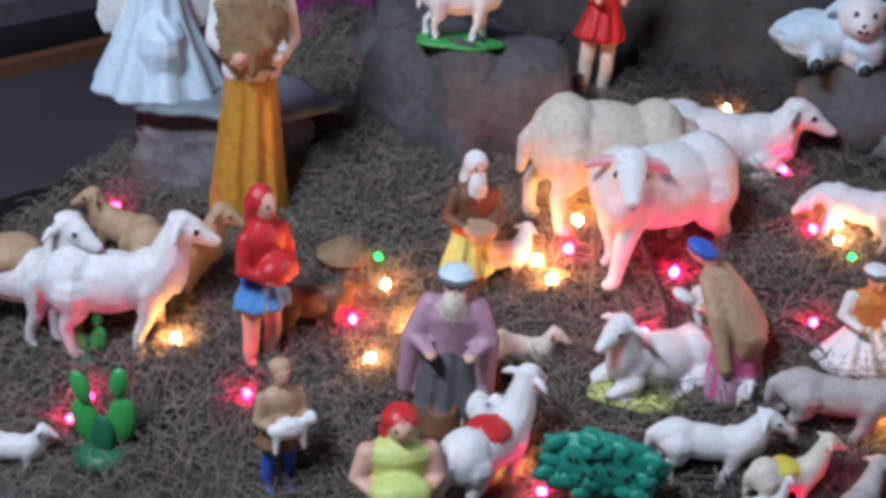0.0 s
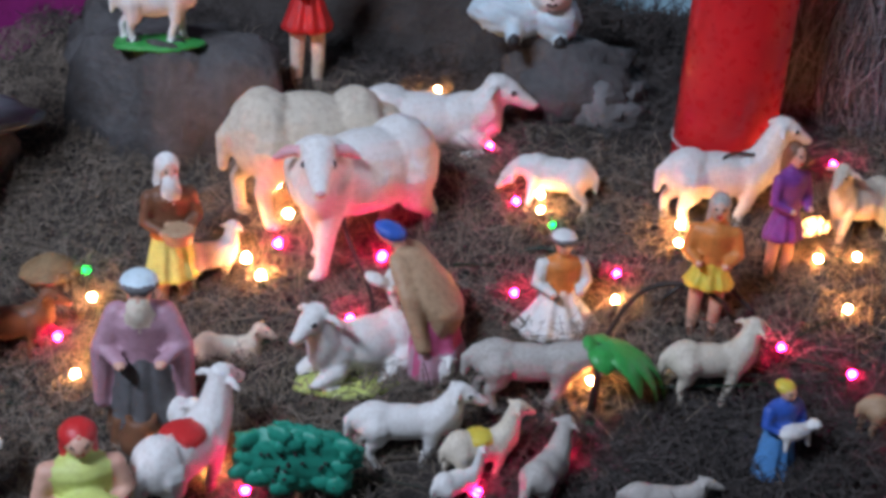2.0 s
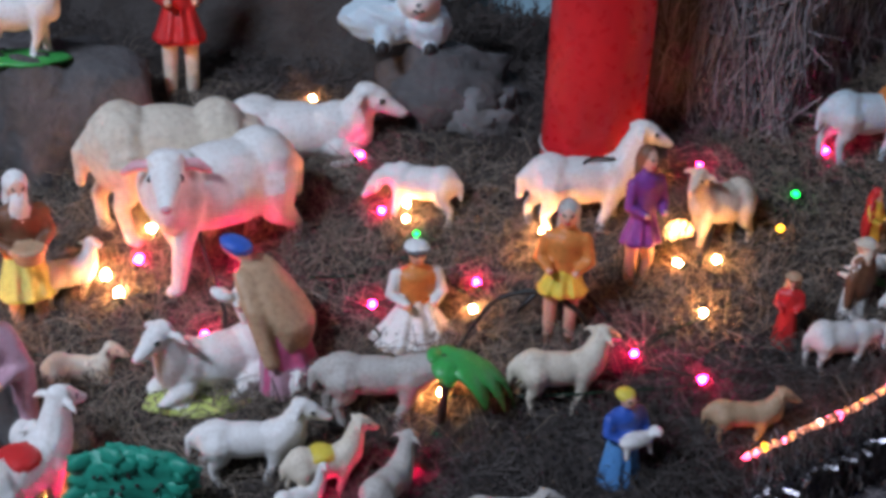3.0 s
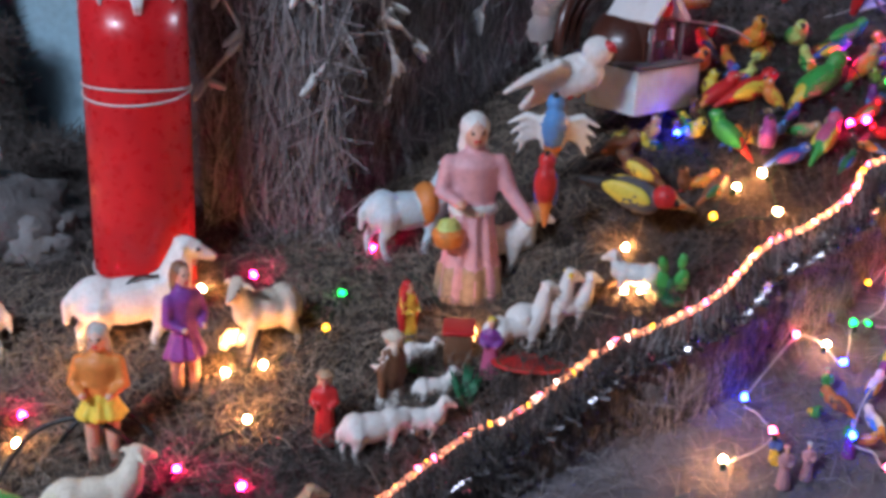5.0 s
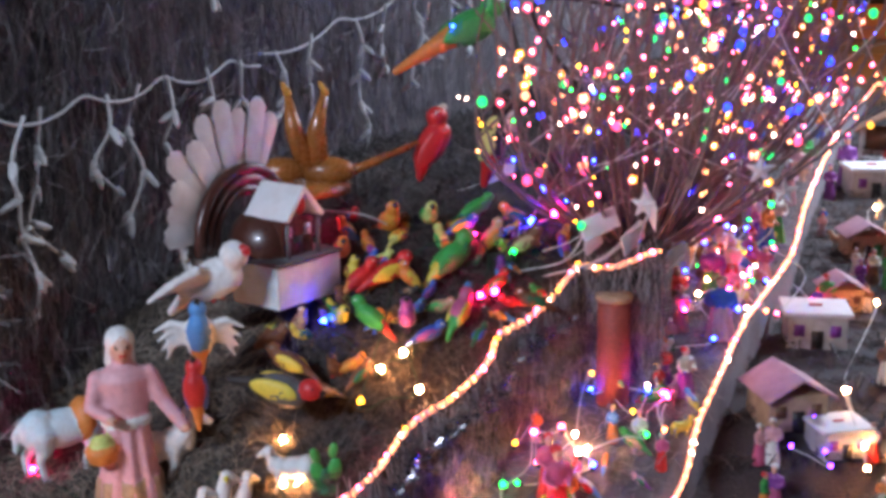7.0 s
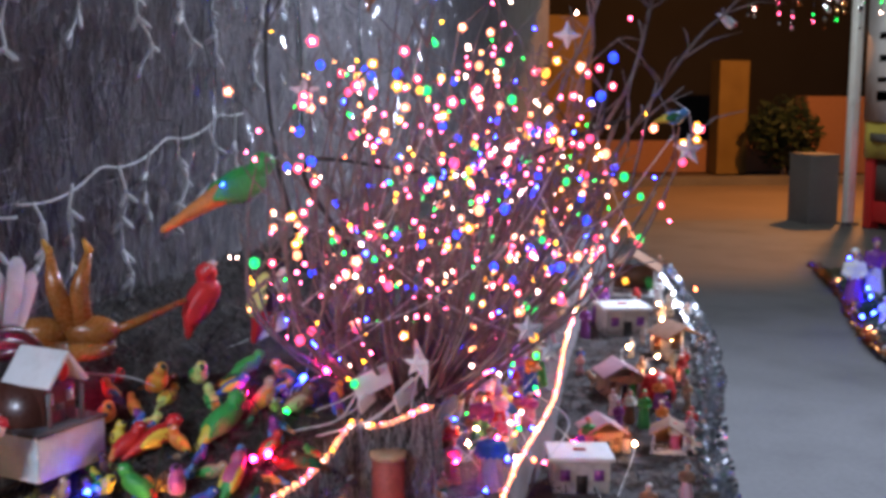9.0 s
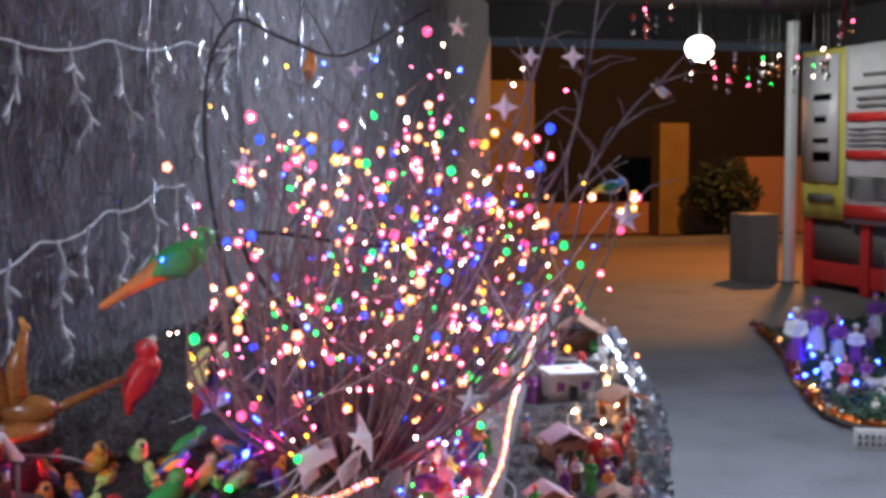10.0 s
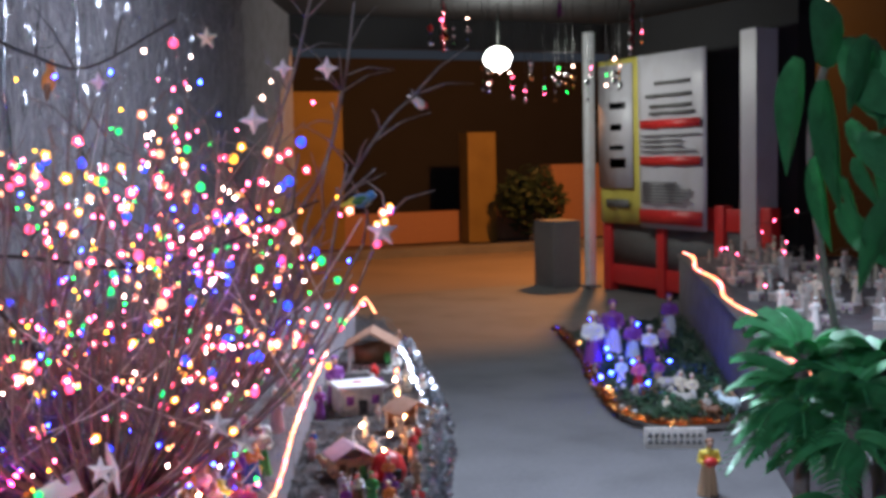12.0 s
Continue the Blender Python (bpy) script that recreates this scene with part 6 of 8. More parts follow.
person(1.075, 3.220, 0.603, 0.084, -82, "small orange figurine on the lower tier", ORANGE, top=TAN, head=TAN, hat="cap", group="lower tier figurines")
person(1.479, 3.965, 0.626, 0.088, -82, "small white figurine on the lower tier", WHITE, top=ROSE, head=PINK, hat="cap", group="lower tier figurines")
bird(0.817, 2.404, 0.401, 0.107, 159, "red bird ornament on the lower tier", RED, LIME, RED)
bird(0.702, 2.372, 0.383, 0.087, 159, "orange bird ornament on the lower tier", ORANGE, BROWN, ORANGE)
bird(0.962, 2.849, 0.618, 0.072, 148, "blue bird ornament on the lower tier", BLUE, RED, BLUE)
bird(0.990, 2.601, 0.516, 0.087, 148, "green bird ornament on the lower tier", GREEN, TAN, GREEN)
bird(1.430, 3.420, 0.654, 0.087, 148, "sky-blue bird ornament on the lower tier", SKYBLUE, SKYBLUE, BLUE)
person(0.605, 2.293, 0.288, 0.064, -99, "small yellow figurine on the lower tier", YELLOW, top=BLUE, head=RED, hat="cap", group="lower tier figurines")
bird(0.885, 2.522, 0.462, 0.080, 149, "white bird ornament on the lower tier", WHITE, RED, SKYBLUE)
person(0.725, 2.321, 0.308, 0.070, -119, "small purple figurine on the lower tier", PURPLE, top=GREEN, head=SKYBLUE, hat="cap", group="lower tier figurines")
person(0.852, 2.492, 0.410, 0.106, -116, "small green figurine on the lower tier", GREEN, top=ORANGE, head=GREEN, hat="cap", group="lower tier figurines")
bird(0.768, 2.419, 0.400, 0.082, 60, "white bird ornament on the lower tier", WHITE, AMBER, BLUE)
person(0.863, 2.433, 0.372, 0.074, -89, "small brown figurine on the lower tier", BROWN, top=DKGREEN, head=SKYBLUE, hat="cap", group="lower tier figurines")
bird(0.764, 2.357, 0.362, 0.082, 120, "white bird ornament on the lower tier", WHITE, SKYBLUE, AMBER)
bird(0.751, 2.326, 0.342, 0.070, 336, "amber bird ornament on the lower tier", AMBER, AMBER, BLUE)
bird(0.669, 2.362, 0.364, 0.066, 285, "green bird ornament on the lower tier", GREEN, YELLOW, RED)
bird(0.797, 2.472, 0.431, 0.096, 59, "yellow bird ornament on the lower tier", YELLOW, DKGREEN, PURPLE)
red_post(0.974, 2.743, 0.54, 0.225, -2, "short round red painted post")

# ---- light strings ----
light_string("string of warm and pink bulbs in the straw", GREENWIRE, [(-2.090, 1.629, 0.187, G_PINK), (-1.700, 1.424, 0.119, G_WARM), (-1.497, 1.395, 0.108, G_PINK), (-1.452, 1.614, 0.181, G_PINK), (-1.366, 1.558, 0.163, G_WARM), (-1.353, 1.653, 0.194, G_WARM), (-1.457, 1.710, 0.213, G_WARM), (-1.515, 1.762, 0.229, G_GREEN), (-1.718, 1.697, 0.208, G_GREEN)], 0.0074)
light_string("string of warm and pink bulbs under the big sheep", GREENWIRE, [(-1.307, 2.069, 0.343, G_WARM), (-1.237, 2.003, 0.321, G_WARM), (-1.209, 1.925, 0.297, G_PINK), (-1.242, 1.873, 0.280, G_WARM), (-1.191, 1.845, 0.270, G_WARM), (-1.015, 1.963, 0.307, G_PINK), (-0.987, 1.809, 0.259, G_PINK), (-0.975, 1.744, 0.235, G_WARM), (-1.132, 1.699, 0.222, G_WARM), (-1.342, 1.645, 0.201, G_WARM)], 0.008)
light_string("string of bulbs round the sheep", GREENWIRE, [(-1.304, 2.184, 0.380, G_PINK), (-1.153, 2.436, 0.465, G_WARM), (-0.970, 2.302, 0.420, G_PINK), (-0.819, 2.203, 0.388, G_WARM), (-0.803, 2.168, 0.374, G_WARM), (-0.853, 2.172, 0.378, G_PINK), (-0.766, 2.137, 0.365, G_GREEN), (-0.759, 1.960, 0.307, G_PINK), (-0.615, 2.062, 0.339, G_PINK), (-0.596, 2.005, 0.320, G_WARM)], 0.006)
light_string("string of warm bulbs by the red column", GREENWIRE, [(-0.554, 2.202, 0.392, G_WARM), (-0.542, 2.159, 0.377, G_WARM), (-0.509, 2.363, 0.444, G_WARM), (-0.431, 2.394, 0.455, G_WARM), (-0.350, 2.446, 0.473, G_PINK), (-0.314, 2.201, 0.391, G_WARM), (-0.257, 2.229, 0.399, G_WARM), (-0.177, 2.332, 0.434, G_AMBER), (-0.173, 2.424, 0.465, G_GREEN), (-0.243, 2.107, 0.359, G_WARM), (-0.318, 1.992, 0.321, G_PINK), (-0.207, 1.976, 0.316, G_PINK), (-0.567, 1.827, 0.267, G_WARM)], 0.006)
light_string("string of bulbs at the front of the crib", GREENWIRE, [(-1.718, 1.206, 0.048, G_PINK), (-1.730, 1.258, 0.065, G_PINK), (-1.032, 1.483, 0.138, G_WARM), (-0.962, 1.470, 0.136, G_PINK), (-0.966, 1.471, 0.134, G_PINK), (-0.645, 1.593, 0.174, G_PINK), (-0.553, 1.692, 0.209, G_PINK)], 0.006)
light_string("string of bulbs beside the small flock", GREENWIRE, [(-0.153, 2.568, 0.503, G_PINK), (0.072, 2.365, 0.432, G_WARM), (0.327, 2.512, 0.573, G_WARM), (0.333, 2.419, 0.525, G_WARM), (0.362, 2.412, 0.531, G_WARM)], 0.006)
light_string("string of coloured bulbs among the birds", GREENWIRE, [(0.352, 2.884, 0.880, G_PINK), (0.398, 2.672, 0.749, G_BLUE), (0.508, 2.554, 0.689, G_WARM), (0.552, 2.578, 0.712, G_WARM), (0.583, 2.609, 0.737, G_BLUE), (0.578, 2.495, 0.669, G_WARM), (0.472, 2.501, 0.648, G_AMBER), (0.543, 2.748, 0.830, G_GREEN), (0.700, 2.844, 0.876, G_PINK), (0.703, 2.682, 0.790, G_PINK), (0.731, 2.689, 0.797, G_PINK), (0.776, 2.792, 0.849, G_GREEN), (0.823, 2.895, 0.889, G_BLUE), (0.873, 3.096, 0.918, G_BLUE), (0.875, 2.923, 0.899, G_PINK)], 0.006)
light_string("white-wired string of coloured bulbs on the lower tier", WHITEWIRE, [(0.519, 2.232, 0.323, G_WARM), (0.597, 2.293, 0.355, G_ROSE), (0.550, 2.346, 0.384, G_BLUE), (0.634, 2.466, 0.459, G_ROSE), (0.685, 2.455, 0.449, G_WARM), (0.713, 2.427, 0.433, G_BLUE), (0.731, 2.498, 0.478, G_GREEN), (0.799, 2.602, 0.539, G_ROSE), (0.853, 2.609, 0.544, G_ROSE), (0.880, 2.559, 0.513, G_WARM), (0.866, 2.454, 0.450, G_ROSE), (0.814, 2.439, 0.439, G_ROSE), (0.724, 2.300, 0.359, G_BLUE), (0.777, 2.254, 0.335, G_ROSE), (0.846, 2.345, 0.386, G_WARM)], 0.006)
light_string("string of coloured bulbs on the lower tier below the bush", WHITEWIRE, [(0.758, 2.511, 0.475, G_GREEN), (0.905, 2.545, 0.493, G_BLUE), (0.896, 2.576, 0.511, G_WARM), (1.017, 2.600, 0.527, G_GREEN), (1.076, 2.703, 0.571, G_PINK), (1.041, 2.718, 0.576, G_BLUE), (0.926, 2.723, 0.577, G_BLUE), (1.049, 2.866, 0.635, G_GREEN), (1.075, 2.829, 0.619, G_PINK), (1.208, 2.861, 0.633, G_BLUE), (1.208, 3.191, 0.657, G_BLUE), (1.252, 3.325, 0.661, G_BLUE), (1.331, 3.208, 0.658, G_GREEN), (1.239, 3.135, 0.655, G_WARM), (1.177, 3.010, 0.653, G_WARM)], 0.0045)
light_string("string of coloured bulbs near the foot of the bush", WHITEWIRE, [(0.880, 3.199, 0.899, G_BLUE), (0.825, 2.920, 0.886, G_BLUE), (0.786, 2.818, 0.850, G_GREEN), (0.884, 2.958, 0.899, G_ROSE), (1.032, 3.341, 0.891, G_GREEN), (1.013, 3.815, 0.889, G_BLUE), (1.180, 3.111, 0.890, G_BLUE), (1.210, 2.872, 0.891, G_ROSE), (1.319, 3.054, 0.889, G_ROSE), (1.316, 3.376, 0.890, G_AMBER), (1.393, 3.482, 0.890, G_WARM), (1.332, 3.198, 0.890, G_GREEN), (1.365, 3.014, 0.890, G_GREEN), (1.499, 3.542, 0.890, G_BLUE)], 0.006)
light_string("white-wired string of coloured bulbs between small ornaments", WHITEWIRE, [(1.204, 4.168, 0.695, G_GREEN), (1.239, 4.141, 0.694, G_WARM), (1.303, 4.488, 0.704, G_PINK), (1.327, 4.275, 0.698, G_GREEN), (1.392, 4.439, 0.703, G_PINK), (1.328, 3.909, 0.688, G_GREEN), (1.426, 4.354, 0.700, G_PINK), (1.336, 3.706, 0.682, G_ROSE), (1.516, 4.475, 0.704, G_PINK), (1.520, 4.426, 0.703, G_ROSE), (1.341, 3.636, 0.680, G_BLUE), (1.436, 4.026, 0.691, G_GREEN), (1.615, 4.408, 0.702, G_ROSE), (1.524, 3.844, 0.686, G_ROSE)], 0.0045)
light_string("white-wired string of coloured bulbs between small ornaments", WHITEWIRE, [(1.241, 3.727, 0.683, G_BLUE), (1.372, 3.851, 0.686, G_GREEN), (1.340, 3.647, 0.681, G_ROSE), (1.286, 3.330, 0.671, G_GREEN), (1.378, 3.659, 0.680, G_WARM), (1.354, 3.446, 0.675, G_WARM), (1.461, 3.728, 0.682, G_BLUE), (1.382, 3.364, 0.672, G_BLUE), (1.471, 3.693, 0.682, G_WHITE), (1.541, 3.791, 0.685, G_GREEN), (1.487, 3.597, 0.679, G_ROSE), (1.403, 3.288, 0.671, G_ROSE), (1.460, 3.476, 0.676, G_BLUE), (1.579, 3.860, 0.686, G_BLUE)], 0.0045)
light_string("white-wired string of coloured bulbs between small ornaments", WHITEWIRE, [(1.333, 3.876, 0.687, G_WARM), (1.344, 3.858, 0.687, G_WHITE), (1.282, 3.539, 0.677, G_ROSE), (1.207, 3.162, 0.667, G_ROSE), (1.231, 3.220, 0.668, G_ORANGE), (1.280, 3.213, 0.668, G_WARM), (1.327, 3.228, 0.668, G_AMBER), (1.311, 3.135, 0.666, G_PINK), (1.374, 3.242, 0.669, G_WHITE), (1.508, 3.699, 0.681, G_BLUE), (1.359, 3.154, 0.667, G_ORANGE), (1.391, 3.248, 0.669, G_PINK), (1.424, 3.319, 0.671, G_WHITE), (1.413, 3.187, 0.667, G_BLUE)], 0.0045)
light_string("white-wired string of coloured bulbs between small ornaments", WHITEWIRE, [(1.256, 3.422, 0.674, G_WARM), (1.174, 2.987, 0.662, G_PINK), (1.355, 3.596, 0.679, G_ORANGE), (1.355, 3.548, 0.678, G_BLUE), (1.324, 3.347, 0.672, G_GREEN), (1.338, 3.236, 0.669, G_ROSE), (1.405, 3.438, 0.674, G_WARM), (1.292, 2.983, 0.662, G_BLUE), (1.313, 2.988, 0.662, G_WHITE), (1.382, 3.196, 0.667, G_GREEN), (1.350, 2.966, 0.661, G_ORANGE), (1.531, 3.536, 0.677, G_GREEN), (1.520, 3.485, 0.675, G_ROSE), (1.365, 2.939, 0.661, G_ROSE)], 0.0045)
light_string("string of coloured bulbs low on the lower tier", WHITEWIRE, [(0.761, 2.714, 0.573, G_WARM), (0.761, 2.591, 0.521, G_AMBER), (0.808, 2.740, 0.583, G_WARM), (0.799, 2.550, 0.498, G_ROSE), (0.839, 2.573, 0.511, G_BLUE), (0.878, 2.603, 0.530, G_WARM), (0.934, 2.766, 0.596, G_AMBER), (0.973, 2.777, 0.598, G_ROSE), (1.001, 2.657, 0.553, G_AMBER), (1.043, 2.730, 0.580, G_WHITE), (1.069, 2.787, 0.603, G_AMBER), (1.069, 2.705, 0.571, G_PINK), (1.053, 2.611, 0.532, G_ORANGE), (1.076, 2.695, 0.565, G_ROSE)], 0.0045)
light_string("string of warm bulbs through the toy village", WHITEWIRE, [(2.164, 4.443, 0.573, G_WARM), (1.979, 4.024, 0.561, G_WARM), (1.774, 3.408, 0.543, G_WARM), (1.502, 2.858, 0.512, G_WARM), (1.485, 2.701, 0.448, G_WARM), (1.471, 2.644, 0.424, G_WARM), (1.496, 2.859, 0.512, G_WARM), (1.614, 3.446, 0.544, G_PINK), (2.571, 5.131, 0.592, G_WARM), (2.468, 4.847, 0.584, G_WARM), (2.352, 4.506, 0.574, G_WARM), (2.207, 4.282, 0.569, G_WARM), (2.115, 4.101, 0.563, G_WARM)], 0.0045)
light_string("string of violet bulbs at a toy house", WHITEWIRE, [(1.404, 2.779, 0.481, G_VIOLET), (1.404, 2.759, 0.474, G_VIOLET), (1.476, 2.768, 0.477, G_VIOLET), (1.400, 2.691, 0.443, G_VIOLET), (1.399, 2.651, 0.429, G_VIOLET), (1.335, 2.705, 0.451, G_VIOLET)], 0.0045)
cable([(-0.573, 1.844, 0.249), (-0.573, 1.906, 0.310), (-0.547, 1.977, 0.361), (-0.482, 2.006, 0.381), (-0.425, 2.011, 0.363), (-0.406, 2.026, 0.330)], 0.0045, WIRE, "black cable arching over the straw")
cable([(-1.122, 1.972, 0.440), (-1.083, 1.931, 0.399), (-1.046, 1.899, 0.356), (-0.946, 1.807, 0.305), (-0.933, 1.743, 0.256), (-0.968, 1.712, 0.214)], 0.004, WIRE, "black cable hanging from the big sheep")
cable([(-1.831, 1.305, 0.069), (-1.697, 1.343, 0.092), (-1.605, 1.387, 0.106), (-1.532, 1.463, 0.132)], 0.005, WIRE, "black cable lying before the goat")
cable([(-0.537, 2.005, 0.312), (-0.494, 2.042, 0.363), (-0.434, 2.059, 0.371), (-0.375, 2.049, 0.337)], 0.0045, WIRE, "black cable looping beside the yellow figurine")
cable([(-0.320, 2.350, 0.495), (-0.288, 2.307, 0.461), (-0.278, 2.252, 0.412), (-0.285, 2.194, 0.364)], 0.0035, WIRE, "black cable over the round sheep")
cable([(-0.015, 2.094, 0.342), (0.012, 2.136, 0.384), (0.062, 2.164, 0.395), (0.083, 2.204, 0.387)], 0.0035, WIRE, "black cable across the small lambs")
cable([(-0.535, 2.216, 0.461), (-0.504, 2.257, 0.516), (-0.462, 2.279, 0.521)], 0.003, WIRE, "black cable over the lamb's back")
cable([(-0.860, 1.929, 0.347), (-0.829, 2.021, 0.317), (-0.759, 2.077, 0.345), (-0.621, 2.023, 0.337)], 0.003, GREENWIRE, "dark green cable between the bulbs")
cable([(0.377, 2.879, 0.927), (0.472, 2.833, 0.925), (0.528, 2.853, 0.896)], 0.0022, WHITEWIRE, "white cable from the toy house")
cable([(0.788, 2.782, 0.812), (0.877, 2.759, 0.839), (0.926, 2.792, 0.900), (0.941, 2.817, 0.930)], 0.0022, WHITEWIRE, "white cable among the birds")
cable([(0.832, 2.760, 0.805), (0.939, 2.725, 0.846), (1.023, 2.761, 0.905), (1.082, 2.778, 0.946)], 0.0022, WHITEWIRE, "white cable rising to a flag")

# ---- toy village ----
spots = []
while len(spots) < 5000:
    t = rng.random() ** 1.5
    i = min(len(vil_front) - 1, int(t * len(vil_front)))
    q = vil_front[i].lerp(vil_back[i], rng.random())
    spots.append((Vector((q.x, q.y, village_z(q.x, q.y) + rng.uniform(0, 0.012))), UP))
strands("village_litter", "dark dry straw litter on the village shelf", spots, 0.07, 0.0016, STRAWDARK, curl=0.6, seed=61)
g6 = random.Random(62)
SHADES = {"white": WHITE, "red": RED, "rose": ROSE, "pink": PINK, "mauve": MAUVE, "orange": ORANGE, "blue": BLUE, "green": GREEN, "purple": PURPLE, "brown": BROWN, "tan": TAN, "cream": CREAM}
for k in range(70):
    i = g6.randrange(22, 46)
    q = mid_front[i].lerp(mid_back[i], g6.uniform(0.08, 0.85))
    a, b = g6.choice(list(SHADES)), g6.choice(list(SHADES))
    person(q.x, q.y, middle_z(q.x, q.y), g6.uniform(0.08, 0.15), g6.uniform(-130, -40), "small " + a + " and " + b + " figurine on the lower tier", SHADES[a], top=SHADES[b], head=g6.choice((WHITE, RED, BROWN, PINK)), hat=g6.choice(("cap", "scarf", "hair")), wide=g6.uniform(1.0, 1.4), group="lower tier figurines")
for k in range(36):
    i = g6.randrange(8, 30)
    q = vil_front[i].lerp(vil_back[i], g6.uniform(0.12, 0.9))
    a, b = g6.choice(list(SHADES)), g6.choice(list(SHADES))
    person(q.x, q.y, village_z(q.x, q.y), g6.uniform(0.06, 0.11), g6.uniform(-150, -30), "tiny " + a + " and " + b + " figurine in the toy village", SHADES[a], top=SHADES[b], head=g6.choice((WHITE, RED, BROWN)), hat="cap", wide=1.2, group="toy village figurines")
toy_house(1.562, 3.259, 0.489, 0.157, -102, "white flat-roofed toy house with red bows", 1)
toy_house(1.364, 2.838, 0.452, 0.145, -82, "toy house with pale card roofs", 2)
toy_house(1.445, 2.749, 0.417, 0.113, -82, "small white toy house with violet lamps", 1)
toy_house(2.648, 5.604, 0.556, 0.229, -114, "brown-roofed toy stall with white posts", 3)
toy_house(2.304, 4.867, 0.535, 0.188, -94, "white toy house with a ladder", 1)
toy_house(2.073, 3.957, 0.508, 0.115, -84, "red domed toy kiln with dark mouth", 4)
toy_house(2.364, 4.484, 0.524, 0.149, -84, "toy house with a tan roof", 3)
toy_house(1.972, 4.043, 0.511, 0.132, -94, "small dark toy house on the shelf", 2)
toy_house(1.721, 3.524, 0.497, 0.113, -94, "small red toy house on the shelf", 2)
toy_house(1.905, 3.482, 0.496, 0.101, -114, "tan toy house near the tinsel", 3)
person(2.663, 5.344, 0.545, 0.125, -94, "tiny white figurine in the toy village", WHITE, hat="cap", group="toy village figurines")
person(2.618, 5.118, 0.538, 0.120, -94, "tiny cream figurine in the toy village", CREAM, hat="cap", group="toy village figurines")
person(2.251, 4.981, 0.534, 0.206, -94, "tiny purple figurine in the toy village", PURPLE, hat="cap", group="toy village figurines")
person(1.915, 3.690, 0.497, 0.117, -94, "tiny green figurine in the toy village", GREEN, hat="cap", group="toy village figurines")
person(2.600, 4.907, 0.532, 0.103, -94, "tiny white figurine in the toy village", WHITE, hat="cap", group="toy village figurines")
person(2.109, 3.821, 0.501, 0.105, -94, "tiny tan figurine in the toy village", TAN, hat="cap", group="toy village figurines")
person(2.096, 4.155, 0.510, 0.095, -94, "tiny cream figurine in the toy village", CREAM, hat="cap", group="toy village figurines")
person(2.009, 3.561, 0.494, 0.098, -94, "tiny red figurine in the toy village", RED, hat="cap", group="toy village figurines")
person(2.129, 4.807, 0.529, 0.132, -94, "tiny purple figurine in the toy village", PURPLE, hat="cap", group="toy village figurines")
person(1.821, 3.654, 0.497, 0.099, -94, "tiny purple figurine in the toy village", PURPLE, hat="cap", group="toy village figurines")
person(2.934, 5.981, 0.562, 0.113, -94, "tiny brown figurine in the toy village", BROWN, hat="cap", group="toy village figurines")
person(1.998, 3.722, 0.499, 0.083, -94, "tiny purple figurine in the toy village", PURPLE, hat="cap", group="toy village figurines")
sheep(2.088, 3.813, 0.501, 0.065, 45, "tiny grey-white animal in the toy village", coat=GREYW, group="toy village figurines")
person(1.873, 3.831, 0.501, 0.084, -94, "tiny white figurine in the toy village", WHITE, hat="cap", group="toy village figurines")
sheep(2.508, 5.160, 0.539, 0.058, 48, "tiny purple animal in the toy village", coat=PURPLE, group="toy village figurines")
person(2.303, 4.646, 0.525, 0.080, -94, "tiny grey-white figurine in the toy village", GREYW, hat="cap", group="toy village figurines")
sheep(1.980, 3.435, 0.490, 0.055, 160, "tiny cream animal in the toy village", coat=CREAM, group="toy village figurines")
person(2.284, 4.968, 0.533, 0.103, -94, "tiny red figurine in the toy village", RED, hat="cap", group="toy village figurines")
sheep(2.007, 3.563, 0.494, 0.054, 151, "tiny grey-white animal in the toy village", coat=GREYW, group="toy village figurines")
person(2.483, 4.898, 0.531, 0.096, -94, "tiny cream figurine in the toy village", CREAM, hat="cap", group="toy village figurines")
sheep(1.929, 4.122, 0.510, 0.061, 160, "tiny tan animal in the toy village", coat=TAN, group="toy village figurines")
person(2.649, 5.741, 0.555, 0.102, -94, "tiny brown figurine in the toy village", BROWN, hat="cap", group="toy village figurines")
sheep(2.514, 5.234, 0.541, 0.065, 84, "tiny grey-white animal in the toy village", coat=GREYW, group="toy village figurines")
person(2.305, 4.454, 0.519, 0.092, -94, "tiny white figurine in the toy village", WHITE, hat="cap", group="toy village figurines")
sheep(2.207, 4.147, 0.510, 0.065, 287, "tiny brown animal in the toy village", coat=BROWN, group="toy village figurines")
person(2.072, 4.272, 0.514, 0.064, -94, "tiny white figurine in the toy village", WHITE, hat="cap", group="toy village figurines")
sheep(2.741, 5.643, 0.552, 0.092, 76, "tiny green animal in the toy village", coat=GREEN, group="toy village figurines")
person(2.189, 4.475, 0.519, 0.078, -94, "tiny white figurine in the toy village", WHITE, hat="cap", group="toy village figurines")
sheep(2.567, 5.368, 0.545, 0.086, 245, "tiny red animal in the toy village", coat=RED, group="toy village figurines")
person(1.802, 3.566, 0.495, 0.060, -94, "tiny purple figurine in the toy village", PURPLE, hat="cap", group="toy village figurines")
sheep(2.221, 4.164, 0.511, 0.047, 210, "tiny tan animal in the toy village", coat=TAN, group="toy village figurines")
person(2.259, 4.271, 0.514, 0.079, -94, "tiny cream figurine in the toy village", CREAM, hat="cap", group="toy village figurines")
sheep(2.007, 3.911, 0.503, 0.057, 58, "tiny red animal in the toy village", coat=RED, group="toy village figurines")
person(1.911, 3.821, 0.500, 0.069, -94, "tiny red figurine in the toy village", RED, hat="cap", group="toy village figurines")
sheep(1.959, 3.451, 0.490, 0.037, 318, "tiny white animal in the toy village", coat=WHITE, group="toy village figurines")
